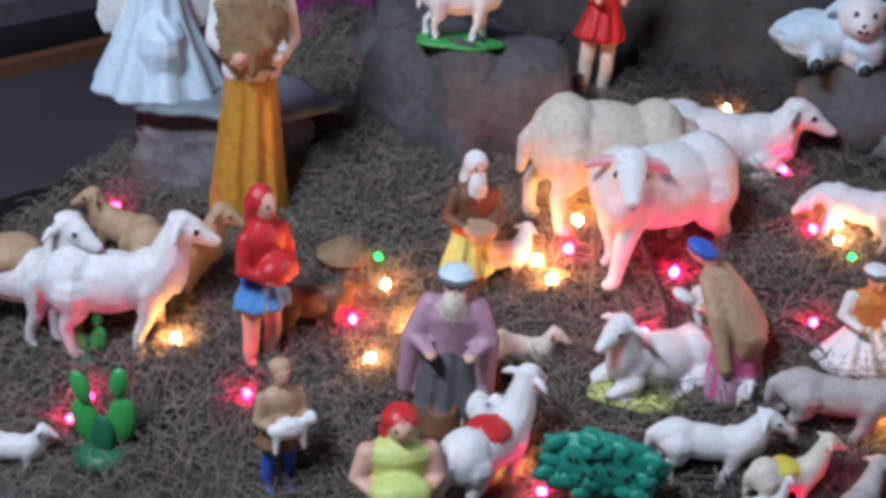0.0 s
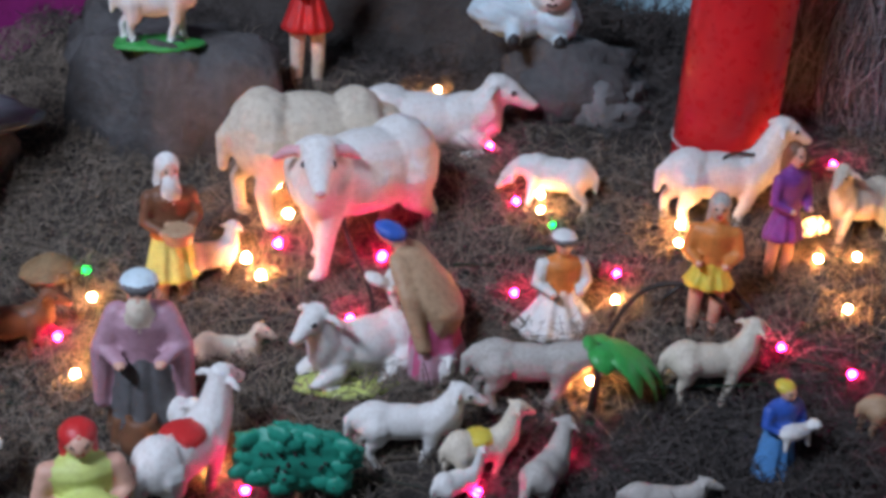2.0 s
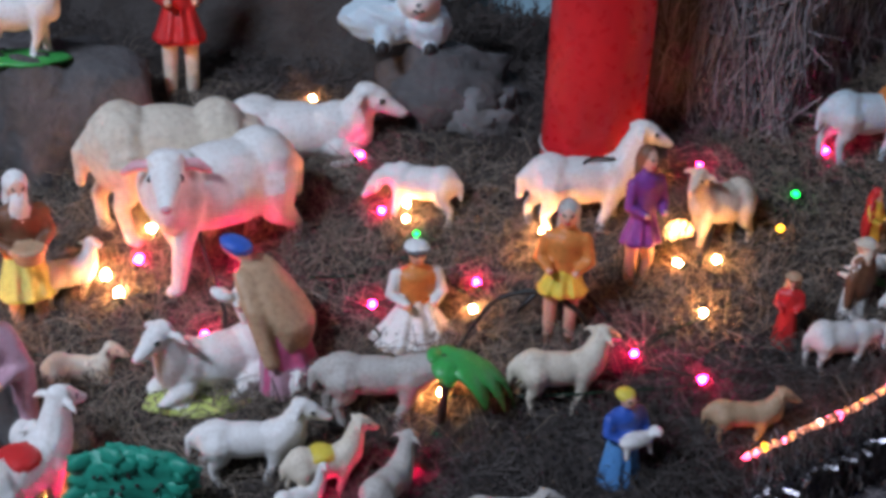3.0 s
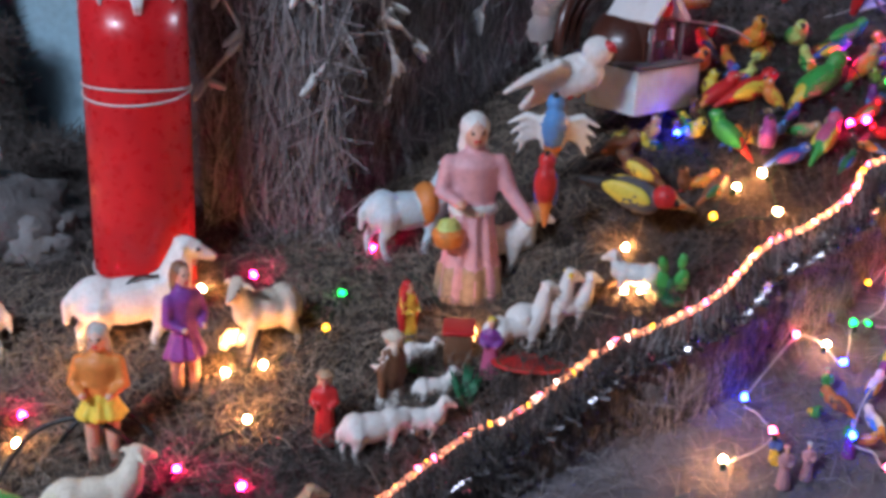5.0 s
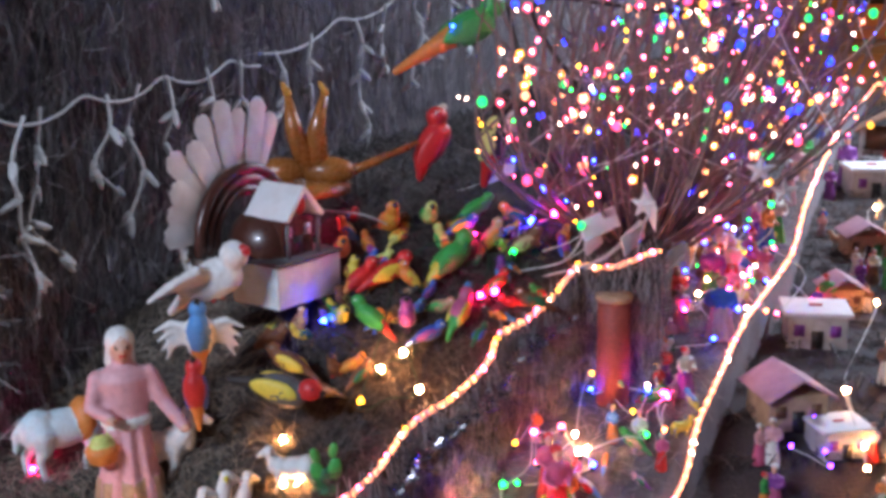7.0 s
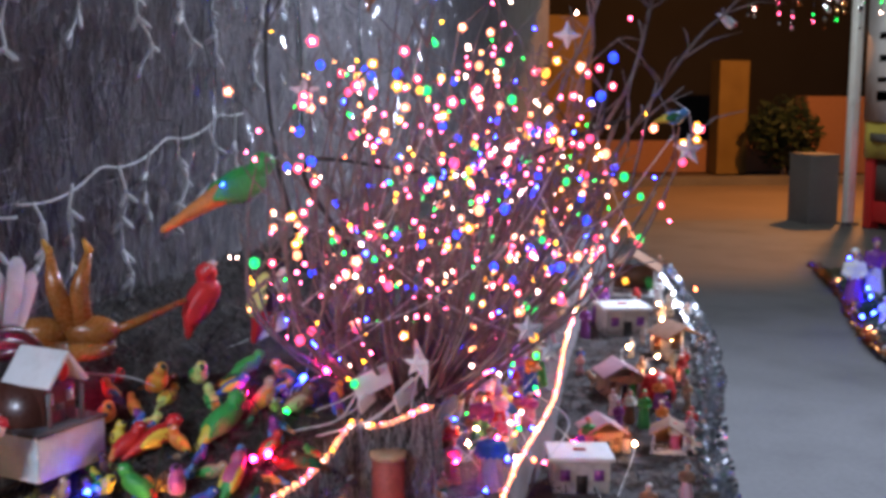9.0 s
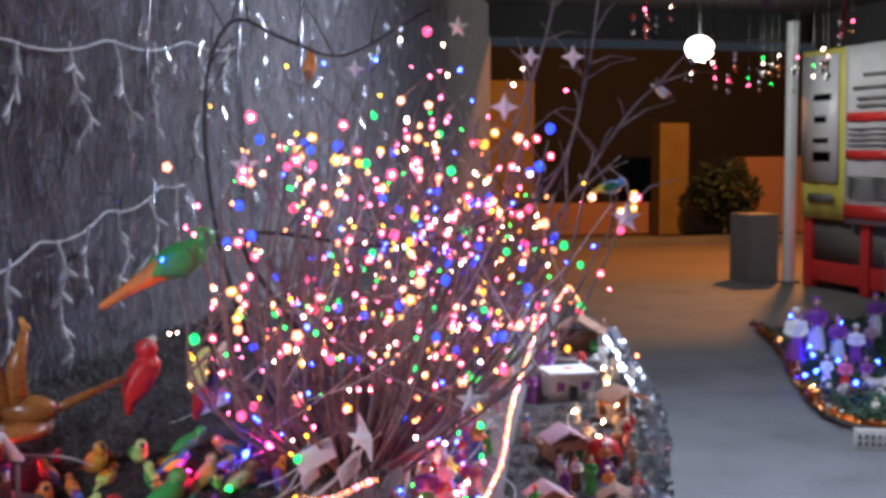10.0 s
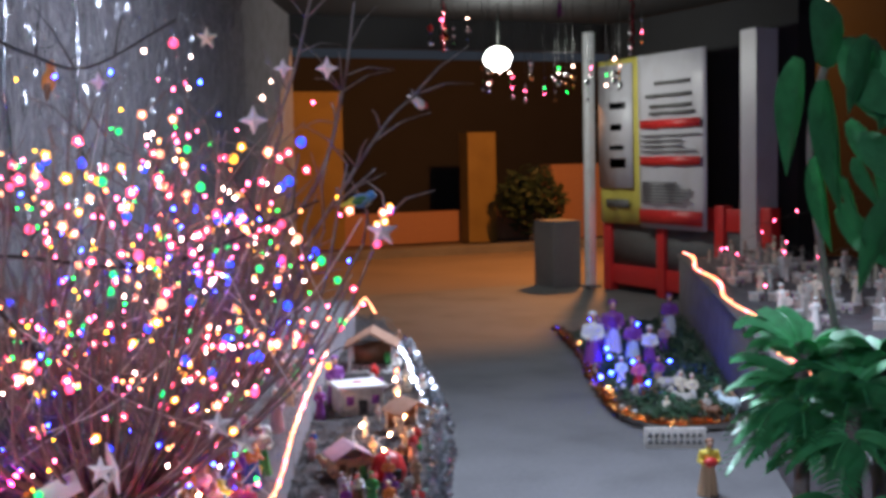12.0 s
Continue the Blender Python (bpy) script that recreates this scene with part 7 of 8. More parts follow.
person(1.929, 3.477, 0.491, 0.065, -94, "tiny red figurine in the toy village", RED, hat="cap", group="toy village figurines")
sheep(1.956, 3.545, 0.493, 0.052, 79, "tiny cream animal in the toy village", coat=CREAM, group="toy village figurines")

# ---- yard ornaments and plants ----
sheep(4.893, 6.219, -0.005, 0.080, -16, "small tan animal statue in the garden bed", coat=TAN, group="garden figurines")
sheep(4.915, 6.733, -0.004, 0.101, 181, "small tan animal statue in the garden bed", coat=TAN, group="garden figurines")
sheep(4.490, 6.297, -0.005, 0.073, 182, "small pale blue animal statue in the garden bed", coat=PALEBLUE, group="garden figurines")
sheep(4.440, 6.317, -0.004, 0.099, 238, "small grey-white animal statue in the garden bed", coat=GREYW, group="garden figurines")
sheep(5.198, 6.356, -0.004, 0.113, 137, "small tan animal statue in the garden bed", coat=TAN, group="garden figurines")
sheep(5.315, 6.619, -0.004, 0.113, 38, "small dark green animal statue in the garden bed", coat=DKGREEN, group="garden figurines")
sheep(4.871, 6.064, -0.005, 0.116, 134, "small brown animal statue in the garden bed", coat=BROWN, group="garden figurines")
sheep(4.799, 6.342, -0.004, 0.110, 45, "small dark green animal statue in the garden bed", coat=DKGREEN, group="garden figurines")
sheep(5.054, 6.138, -0.005, 0.141, 115, "small pale blue animal statue in the garden bed", coat=PALEBLUE, group="garden figurines")
sheep(4.749, 6.253, -0.004, 0.071, 258, "small grey-white animal statue in the garden bed", coat=GREYW, group="garden figurines")
sheep(4.822, 6.444, -0.005, 0.097, 55, "small dark green animal statue in the garden bed", coat=DKGREEN, group="garden figurines")
sheep(4.883, 6.352, -0.005, 0.146, 128, "small grey-white animal statue in the garden bed", coat=GREYW, group="garden figurines")
sheep(4.757, 6.365, -0.005, 0.081, 232, "small pale blue animal statue in the garden bed", coat=PALEBLUE, group="garden figurines")
sheep(4.761, 6.657, -0.004, 0.138, 246, "small grey-white animal statue in the garden bed", coat=GREYW, group="garden figurines")
sheep(5.261, 6.538, -0.005, 0.088, 12, "small cream animal statue in the garden bed", coat=CREAM, group="garden figurines")
sheep(5.074, 6.767, -0.005, 0.157, -18, "small grey-white animal statue in the garden bed", coat=GREYW, group="garden figurines")
person(5.074, 7.681, -0.004, 0.435, -114, "purple garden figurine in the walled bed", PURPLE, top=WHITE, hat="cap", group="garden figurines")
person(5.442, 8.009, -0.004, 0.458, -114, "white garden figurine in the walled bed", WHITE, top=PURPLE, hat="cap", group="garden figurines")
person(5.436, 7.736, -0.005, 0.365, -114, "pale blue garden figurine in the walled bed", PALEBLUE, top=PURPLE, hat="cap", group="garden figurines")
person(5.473, 7.578, -0.004, 0.319, -114, "purple garden figurine in the walled bed", PURPLE, top=WHITE, hat="cap", group="garden figurines")
person(6.423, 8.708, -0.004, 0.372, -114, "white garden figurine in the walled bed", WHITE, top=PURPLE, hat="cap", group="garden figurines")
person(4.902, 6.851, -0.004, 0.250, -114, "red garden figurine in the walled bed", RED, top=ROSE, hat="cap", group="garden figurines")
person(4.912, 7.063, -0.005, 0.220, -114, "white garden figurine in the walled bed", WHITE, top=PALEBLUE, hat="cap", group="garden figurines")
person(5.114, 6.943, -0.004, 0.219, -114, "tan garden figurine in the walled bed", TAN, top=PURPLE, hat="cap", group="garden figurines")
person(4.978, 6.504, -0.004, 0.206, -114, "cream garden figurine in the walled bed", CREAM, top=CREAM, hat="cap", group="garden figurines")
person(4.988, 6.403, -0.004, 0.204, -114, "white garden figurine in the walled bed", WHITE, top=CREAM, hat="cap", group="garden figurines")
person(5.627, 8.508, -0.004, 0.265, -114, "purple garden figurine in the walled bed", PURPLE, top=PURPLE, hat="cap", group="garden figurines")
person(5.902, 8.029, -0.004, 0.256, -114, "purple garden figurine in the walled bed", PURPLE, top=MAUVE, hat="cap", group="garden figurines")
person(4.874, 6.107, -0.005, 0.146, -114, "grey-white garden figurine in the walled bed", GREYW, top=GREYW, hat="cap", group="garden figurines")
person(4.677, 6.216, -0.005, 0.130, -114, "grey-white garden figurine in the walled bed", GREYW, top=CREAM, hat="cap", group="garden figurines")
light_string("string of blue bulbs in the garden bed", WHITEWIRE, [(6.027, 9.297, 0.120, G_BLUE), (6.062, 9.110, 0.120, G_BLUE), (5.621, 8.439, 0.120, G_BLUE), (5.591, 8.189, 0.119, G_BLUE), (5.326, 7.907, 0.119, G_BLUE), (5.142, 7.580, 0.120, G_BLUE), (4.686, 6.949, 0.119, G_BLUE), (4.829, 7.052, 0.119, G_BLUE), (5.182, 7.344, 0.119, G_BLUE), (4.833, 6.638, 0.120, G_BLUE), (5.129, 6.997, 0.119, G_BLUE), (5.391, 7.217, 0.120, G_BLUE), (6.209, 8.855, 0.120, G_BLUE)], 0.012)
person(3.92, 4.80, 0.0, 0.27, -110, "garden gnome figure in a tan jacket beside the sign", TAN, top=YELLOW, head=BROWN, hat="cap", carry=RED, hunch=0.15, name="garden_gnome", group="garden figurines")
sign(4.151, 5.655, 4.427, 5.500, .11)
tinsel("gold tinsel garland edging the garden bed", GOLDTINSEL, [(5.762, 9.414, 0.050), (5.248, 8.127, 0.050), (4.688, 6.975, 0.050), (4.410, 6.276, 0.050), (4.447, 5.882, 0.050), (4.788, 5.787, 0.050)], .06, 1100)
planter(7.492, 10.092, 4.912, 5.750, 0.524)
BED = [(5.762, 9.414), (5.248, 8.127), (4.688, 6.975), (4.41, 6.276), (4.447, 5.882), (4.788, 5.787), (4.93, 5.8), (7.3, 9.8)]
bm = bmesh.new()
low, high = [bm.verts.new((x, y, -0.02)) for x, y in BED], [bm.verts.new((x, y, 0.006)) for x, y in BED]
bm.faces.new(low[::-1])
bm.faces.new(high)
for k in range(len(BED)):
    bm.faces.new((low[k], low[(k + 1) % len(BED)], high[(k + 1) % len(BED)], high[k]))
bmesh.ops.recalc_face_normals(bm, faces=bm.faces)
tagged(new("ground_garden_bed", mesh_of("ground_garden_bed", bm, EARTH, False)), "dark soil of the small garden bed", "ground", "", "structure")
spots = []
while len(spots) < 1500:
    t, u = rng.random(), rng.random()
    a, b = Vector((4.47, 6.1, 0)).lerp(Vector((5.72, 9.2, 0)), t), Vector((5.05, 6.05, 0)).lerp(Vector((7.1, 9.5, 0)), t)
    spots.append((a.lerp(b, u) + Vector((0, 0, 0.03)), Vector((rng.gauss(0, 0.5), rng.gauss(0, 0.5), 1)).normalized()))
strands("bed_greenery", "low dark green plants in the garden bed", spots, 0.13, 0.006, BEDLEAF, curl=0.9, seed=51)


# ---- hanging icicle lights on the straw wall ----
long_wall("wall_corner", (-0.62, 2.66, 0), (-0.25, 2.62, 0), 0, 3.2, 0.12, SACK, "short straw-covered wall beside the column")
spots = []
while len(spots) < 2600:
    x = rng.uniform(-0.5, -0.22)
    spots.append((Vector((x, 2.605 + rng.uniform(-0.02, 0.01), rng.uniform(0.4, 1.5))), Vector((0, -1, 0))))
strands("corner_straw", "grey straw hanging beside the column", spots, 0.12, 0.0012, STRAWGREY, hang=0.75, curl=0.25, seed=9)
MINI = mesh_of("mini_bulb", tube(bmesh.new(), [(0, 0, 0), (0, 0, -0.012), (0, 0, -0.036), (0, 0, -0.046)], [0.007, 0.008, 0.0065, 0.003], 0, 7), WHITEWIRE)


def on_wall(s, z, off=0.03):
    """A place on the straw wall, s metres along it; before its start, on the corner wall."""
    p = WALL_A + WALL_D * s + n_wall * off if s > 0 else Vector((-0.25 + 0.9 * s, 2.6 - off, 0))
    return Vector((p.x, p.y, z))


def icicle_string(s0, s1, z0, z1, drops, seed, label):
    root = thing("icicle_lights", label, "light string", group="unlit icicle lights on the straw wall")
    g = random.Random(seed)
    n = drops * 2
    line = [on_wall(s0 + (s1 - s0) * k / n, z0 + (z1 - z0) * k / n - 0.03 * math.sin(math.pi * (k % 4) / 4)) for k in range(n + 1)]
    part("cable", tube(bmesh.new(), spline(line, 4), 0.0038, 0, 5), WHITEWIRE, root)
    for k in range(drops):
        s, z = s0 + (s1 - s0) * (k + g.random() * 0.5) / drops, z0 + (z1 - z0) * k / drops
        L, pts = g.uniform(0.12, 0.42), []
        m = max(3, int(L / 0.07))
        for q in range(m + 1):
            pts.append(on_wall(s + g.uniform(-0.025, 0.025) + (0.05 if q > m * 0.7 else 0) * g.choice((-1, 1)), z - L * q / m, g.uniform(0.02, 0.06)))
        drop = part("drop", tube(bmesh.new(), spline(pts, 4), 0.0042, 0, 5), WHITEWIRE, root)
        for p in pts[1:]:
            for w in range(2):
                ob = new("mini_bulb", MINI)
                ob.parent, ob.location = drop, p + Vector((0, 0, g.uniform(-0.01, 0.01)))
                ob.rotation_euler = (g.uniform(-1.1, 1.1), g.uniform(-1.1, 1.1), 0)


icicle_string(-0.22, 1.0, 1.14, 1.2, 9, 21, "unlit white icicle lights near the column")
icicle_string(1.0, 2.5, 1.2, 1.42, 7, 22, "unlit white icicle lights further along the wall")
icicle_string(0.6, 3.2, 1.75, 1.95, 8, 23, "unlit white icicle lights high on the wall")
for z0, x0 in ((1.12, -0.68), (1.0, -0.72)):
    light_string("string with dark red bulbs beside the column", WHITEWIRE, [(x0, 2.62, z0, RED), (x0 - 0.03, 2.62, z0 - 0.08, RED), (x0 - 0.02, 2.62, z0 - 0.16, RED)], 0.006)

# plastic sheet strips shining on the wall
for s, w in ((3.1, 0.012), (2.2, 0.006), (4.0, 0.008)):
    bm = bmesh.new()
    pts = [on_wall(s + 0.02 * math.sin(k * 1.1), 1.3 + 0.12 * k, 0.04) for k in range(12)]
    tube(bm, spline(pts, 3), [w * (0.6 + 0.4 * abs(math.sin(k * 0.9))) for k in range(len(spline(pts, 3)))], 0, 5)
    tagged(new("plastic_strip", mesh_of("plastic_strip", bm, TINSEL)), "crinkled clear plastic strip hanging on the wall", "plastic strip")

spots = []
while len(spots) < 1200:
    s = rng.uniform(1.9, 6.5)
    spots.append((on_wall(s, rng.uniform(1.25, 2.0 + 0.22 * s), rng.uniform(0.02, 0.06)), (n_wall + Vector((rng.gauss(0, 0.4), rng.gauss(0, 0.4), rng.gauss(0, 0.4)))).normalized()))
strands("plastic_film", "shreds of crinkled clear plastic caught in the wall straw", spots, 0.08, 0.0017, TINSEL, hang=0.8, curl=0.3, seed=41)

# ---- bush with fairy lights ----
def bush(base, label):
    root = thing("lit_bush", label, "bush", base)
    g = random.Random(31)
    tips = []
    for k in range(110):
        a, sp = g.uniform(0, 2 * math.pi), g.random() ** 0.55
        top = Vector((0.11 + 0.5 * sp * math.cos(a), -0.16 + 0.28 * sp * math.sin(a), g.uniform(0.42, 0.8) - 0.14 * sp * sp))
        st = Vector((0.03 + 0.12 * sp * math.cos(a), 0.1 * sp * math.sin(a), 0))
        mid = st.lerp(top, 0.5) + Vector((0.1 * sp * math.cos(a) + g.uniform(-0.04, 0.04), 0.06 * sp * math.sin(a) + g.uniform(-0.04, 0.04), -0.02))
        c = spline([st, mid, top], 5)
        bm = bmesh.new()
        tube(bm, c, [0.0054 - 0.0036 * i / len(c) for i in range(len(c))], 0, 5)
        tips += c[3:]
        for j in range(6):
            q = c[g.randrange(2, len(c))]
            e = q + Vector((g.uniform(-0.12, 0.12), g.uniform(-0.1, 0.1), g.uniform(0.03, 0.17)))
            tube(bm, [q, q.lerp(e, 0.5) + Vector((g.uniform(-0.02, 0.02), 0, 0.012)), e], [0.0026, 0.002, 0.001], 0, 4)
            tips += [e, q.lerp(e, 0.5)]
        part("stem", bm, TWIG, root)
    # a few long arching branches
    for pts in ([(-0.1, 0, 0), (-0.25, 0.05, 0.45), (-0.28, 0.1, 0.8), (-0.22, 0.1, 0.97), (-0.1, 0.08, 0.93), (0.02, 0.06, 0.9), (0.2, 0.02, 1.0)],
                [(0.1, 0, 0), (0.35, -0.1, 0.4), (0.5, -0.12, 0.62), (0.62, -0.12, 0.78), (0.7, -0.1, 0.84)],
                [(0.1, 0, 0), (0.3, 0.05, 0.5), (0.44, 0.02, 0.85), (0.5, 0.0, 1.08)],
                [(0.2, 0, 0.3), (0.46, -0.05, 0.62), (0.56, 0, 0.85), (0.6, 0.02, 1.05)],
                [(-0.1, -0.1, 0.3), (-0.22, -0.12, 0.52), (0.1, -0.2, 0.5), (0.4, -0.3, 0.62)]):
        c = spline(pts, 6)
        thick = 0.006
        bm = tube(bmesh.new(), c, [thick - thick * 0.6 * i / len(c) for i in range(len(c))], 0, 5)
        for j in range(9):
            q = c[g.randrange(8, len(c))]
            e = q + Vector((g.uniform(-0.12, 0.16), g.uniform(-0.05, 0.05), g.uniform(-0.02, 0.14)))
            tube(bm, [q, q.lerp(e, 0.5) + Vector((0, 0, 0.012)), e], [0.0028, 0.002, 0.001], 0, 4)
        part("long_branch", bm, DARK if pts[0][0] < 0 else TWIG, root)
    return root, tips


BUSH = (1.05, 3.0, 0.82)
bush_root, tips = bush(BUSH, "bare twiggy bush covered with small coloured fairy lights")
g = random.Random(77)
f = Fig()
D_ROSE, D_AMBER = glow("rose_flower_bulb", (1.0, 0.06, 0.17), 3.2), glow("amber_flower_bulb", (1.0, 0.42, 0.04), 2.6)
D_PEACH, D_GREEN, D_BLUE = glow("peach_flower_bulb", (1.0, 0.3, 0.16), 3.2), glow("green_globe_bulb", (0.01, 0.8, 0.16), 2.0), glow("blue_globe_bulb", (0.012, 0.04, 1.0), 4.0)
discs = [D_ROSE] * 8 + [D_AMBER] * 4 + [D_PEACH] * 4 + [D_GREEN] * 2 + [D_BLUE] * 3
kinds = [G_ROSE] * 11 + [G_WHITE] * 5 + [G_ROPE] * 5 + [G_AMBER] * 4 + [G_BLUE] * 4 + [G_GREEN] * 4 + [G_ORANGE] * 3
for k in range(1150):
    p = g.choice(tips) + Vector((g.gauss(0, 0.03), g.gauss(0, 0.03) - 0.02, g.gauss(0, 0.03))) + Vector(BUSH)
    if p.z < BUSH[2] + 0.24 and g.random() < 0.6:
        continue
    if p.z < BUSH[2] + 0.52 - 0.35 * (p.x - BUSH[0]) and p.x < BUSH[0] + 0.2 and g.random() < 0.5:
        continue
    if g.random() < 0.4:
        m, r = g.choice(discs), g.uniform(0.0062, 0.0098)
        if m in (D_AMBER, D_ROSE, D_PEACH) and g.random() < 0.75:
            spin = g.uniform(0, 1.2)
            for a in range(5):
                t = a * 2 * math.pi / 5 + spin
                f.ell(p + Vector((0.7 * r * math.cos(t), -0.002, 0.7 * r * math.sin(t))), (0.45 * r, 0.3 * r, 0.45 * r), m, seg=6)
            f.ell(p, (0.45 * r, 0.45 * r, 0.45 * r), G_WHITE, seg=6)
        else:
            f.ell(p, (r, r, r * 1.1), m, seg=9)
    else:
        r = g.choice((0.002, 0.0026, 0.0033))
        f.ell(p, (r, r, r * 1.2), g.choice(kinds), seg=7)
tagged(new("bush_lights", mesh_of("bush_lights", f.bm, f.mats)), "hundreds of coloured fairy bulbs tied into the bush", "fairy lights", "", "stuff")
cab = bmesh.new()
for k in range(34):
    q = [g.choice(tips) + Vector(BUSH) + Vector((0, -0.02, 0)) for _ in range(2)]
    tube(cab, spline([q[0], q[0].lerp(q[1], 0.5) - Vector((0, 0, 0.03)), q[1]], 5), 0.0013, 0, 4)
tagged(new("bush_cable", mesh_of("bush_cable", cab, WHITEWIRE)), "thin light cables strung through the bush", "cable")


def paper_star(p, r, mat, label, name="star_ornament", wings=5, tilt=0.0):
    """A star or butterfly cut from stiff plastic, with a raised middle."""
    bm = bmesh.new()
    ring = [bm.verts.new((rr * math.sin(a), 0, rr * math.cos(a))) for a, rr in [(math.pi * k / wings + tilt, r if k % 2 == 0 else r * 0.42) for k in range(2 * wings)]]
    c0, c1 = bm.verts.new((0, -r * 0.2, 0)), bm.verts.new((0, r * 0.06, 0))
    for k in range(2 * wings):
        bm.faces.new((ring[k], ring[(k + 1) % (2 * wings)], c0))
        bm.faces.new((ring[(k + 1) % (2 * wings)], ring[k], c1))
    ob = new(name, mesh_of(name, bm, mat, False))
    ob.matrix_basis = pose(*p, 0, 0, g.uniform(-40, 10))
    tagged(ob, label, "ornament", "plastic ornaments on the bush")


STARW = paint("white_translucent_plastic", (0.75, 0.66, 0.68), 0.35, 0.1)
for p, r, m, l, w in (((1.551, 2.93, 1.715), 0.026, STARW, "pink butterfly-shaped plastic ornament", 4), ((1.46, 2.95, 1.715), 0.022, STARW, "white butterfly-shaped plastic ornament", 4),
                      ((1.6, 2.75, 1.37), 0.035, STARW, "white plastic star at the branch tip", 5), ((1.31, 3.0, 1.78), 0.026, CREAM, "cream plastic star on a branch", 5),
                      ((1.09, 3.05, 1.69), 0.022, STARW, "pale plastic butterfly on a branch", 4), ((1.2, 2.55, 1.05), 0.03, STARW, "pale plastic star low in the bush", 5),
                      ((0.84, 3.0, 1.48), 0.035, STARW, "pale plastic star at the bush side", 5), ((1.26, 2.6, 1.0), 0.03, CARD, "white plastic star low in the bush", 5),
                      ((1.35, 2.8, 1.6), 0.03, STARW, "pale plastic butterfly high in the bush", 4), ((1.0, 2.6, 0.98), 0.028, CARD, "white plastic star among the twigs", 5)):
    paper_star(p, r, m, l, wings=w)
bird(1.0, 3.1, 1.7, 0.1, 60, "orange bird hanging from a branch", ORANGE, ORANGE, BROWN, pitch=60)
bird(1.5, 2.6, 1.44, 0.09, 15, "blue bird with a yellow breast on a branch", SKYBLUE, DKGREEN, YELLOW, breast=YELLOW, pitch=5)
bird(1.76, 2.92, 1.64, 0.07, 20, "white bird with a red head on a branch", WHITE, WHITE, WHITE, head=RED, pitch=-30)

# ---- yard end: banners, rails, gate post, street ----
def banner(y0, y1, z0, z1, x, label, ground, bars, group="vinyl banners on the red railing"):
    root = thing("banner", label, "banner", group=group)
    bm, n, cols = bmesh.new(), 14, []
    for k in range(n + 1):
        y = y0 + (y1 - y0) * k / n
        cols.append([bm.verts.new((x - 0.011 * math.sin(k * 1.1 + j * 0.35) - 0.02 * j / 6, y, z0 + (z1 - z0) * j / 6)) for j in range(7)])
    for c0, c1 in zip(cols, cols[1:]):
        for j in range(6):
            bm.faces.new((c0[j], c1[j], c1[j + 1], c0[j + 1]))
    sheet = new("sheet", mesh_of("sheet", bm, ground))
    sheet.parent = root
    sol = sheet.modifiers.new("thick", "SOLIDIFY")
    sol.thickness = 0.004
    for a0, a1, b0, b1, m in bars:
        ya, yb = sorted((y0 + (y1 - y0) * a0, y0 + (y1 - y0) * a1))
        part("bar", a_box(bmesh.new(), (x - 0.042, ya, z0 + (z1 - z0) * b0), (x - 0.033, yb, z0 + (z1 - z0) * b1)), m, root)


VINYL = paint("white_vinyl", (0.5, 0.49, 0.53), 0.4, 0.15, 4.0)
VINYLY = paint("yellow_vinyl", (0.55, 0.48, 0.1), 0.4, 0.2, 4.0)
gb = random.Random(3)
rows = [(0.05, 0.95, 0.575, 0.625, RED), (0.05, 0.95, 0.365, 0.415, RED), (0.03, 0.97, 0.03, 0.11, RED)]
for k in range(11):
    b0 = (0.15 + 0.028 * k * 0.65) if k < 7 else (0.44 + 0.03 * (k - 7))
    rows.append((0.06, gb.uniform(0.6, 0.95), b0, b0 + 0.009, GREYROBE))
for b0 in (0.65, 0.69, 0.75, 0.82):
    rows.append((gb.uniform(0.1, 0.3), gb.uniform(0.7, 0.9), b0, b0 + 0.02, GREYROBE))
banner(11.36, 10.2, 0.74, 2.54, 7.9, "white vinyl banner with red bands and dark lines", VINYL, rows)
banner(12.2, 11.38, 0.76, 2.54, 7.93, "yellow and white vinyl banner with dark marks", VINYLY, [(0.03, 0.86, 0.22, 0.97, VINYL), (0.3, 0.65, 0.45, 0.48, GREYROBE), (0.32, 0.6, 0.57, 0.61, GREYROBE), (0.3, 0.7, 0.34, 0.4, PINK), (0.3, 0.7, 0.7, 0.74, GREYROBE), (0.2, 0.75, 0.1, 0.15, GREYROBE)])
rail = thing("railing", "red painted metal railing under the banners", "railing")
for y in (12.15, 11.1, 10.1, 9.4):
    part("post", a_box(bmesh.new(), (7.96, y - 0.07, 0), (8.08, y + 0.07, 1.0), 0, 0.01), RED, rail)
for z in (0.08, 0.75):
    part("rail_bar", a_box(bmesh.new(), (7.99, 9.4, z), (8.05, 12.1, z + 0.22), 0, 0.006), RED, rail)
part("infill_panel", a_box(bmesh.new(), (8.01, 9.47, 0.3), (8.03, 12.08, 0.75)), CONCRETE, rail)
gp = thing("gate_post", "white painted gate post at the yard entrance", "post", (7.93, 12.45, 0))
part("shaft", a_box(bmesh.new(), (-0.05, -0.05, 0), (0.05, 0.05, 2.9), 0, 0.008), COLWHITE, gp)
part("base_plate", a_box(bmesh.new(), (-0.09, -0.09, 0), (0.09, 0.09, 0.03), 0, 0.004), CONCRETE, gp)
slab("wall_parapet", (7.5, 12.55, 0), (7.86, 13.0, 0.77), CONCRETE, "low grey parapet beside the gate", "wall")
slab("wall_pillar", (7.95, 9.52, 0), (8.2, 9.75, 2.65), VINYL, "white wall pillar beside the banners", "wall")
# night darkness put into the colour of this wall and the lintel
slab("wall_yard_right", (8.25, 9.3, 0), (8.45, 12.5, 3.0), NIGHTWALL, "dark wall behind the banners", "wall")
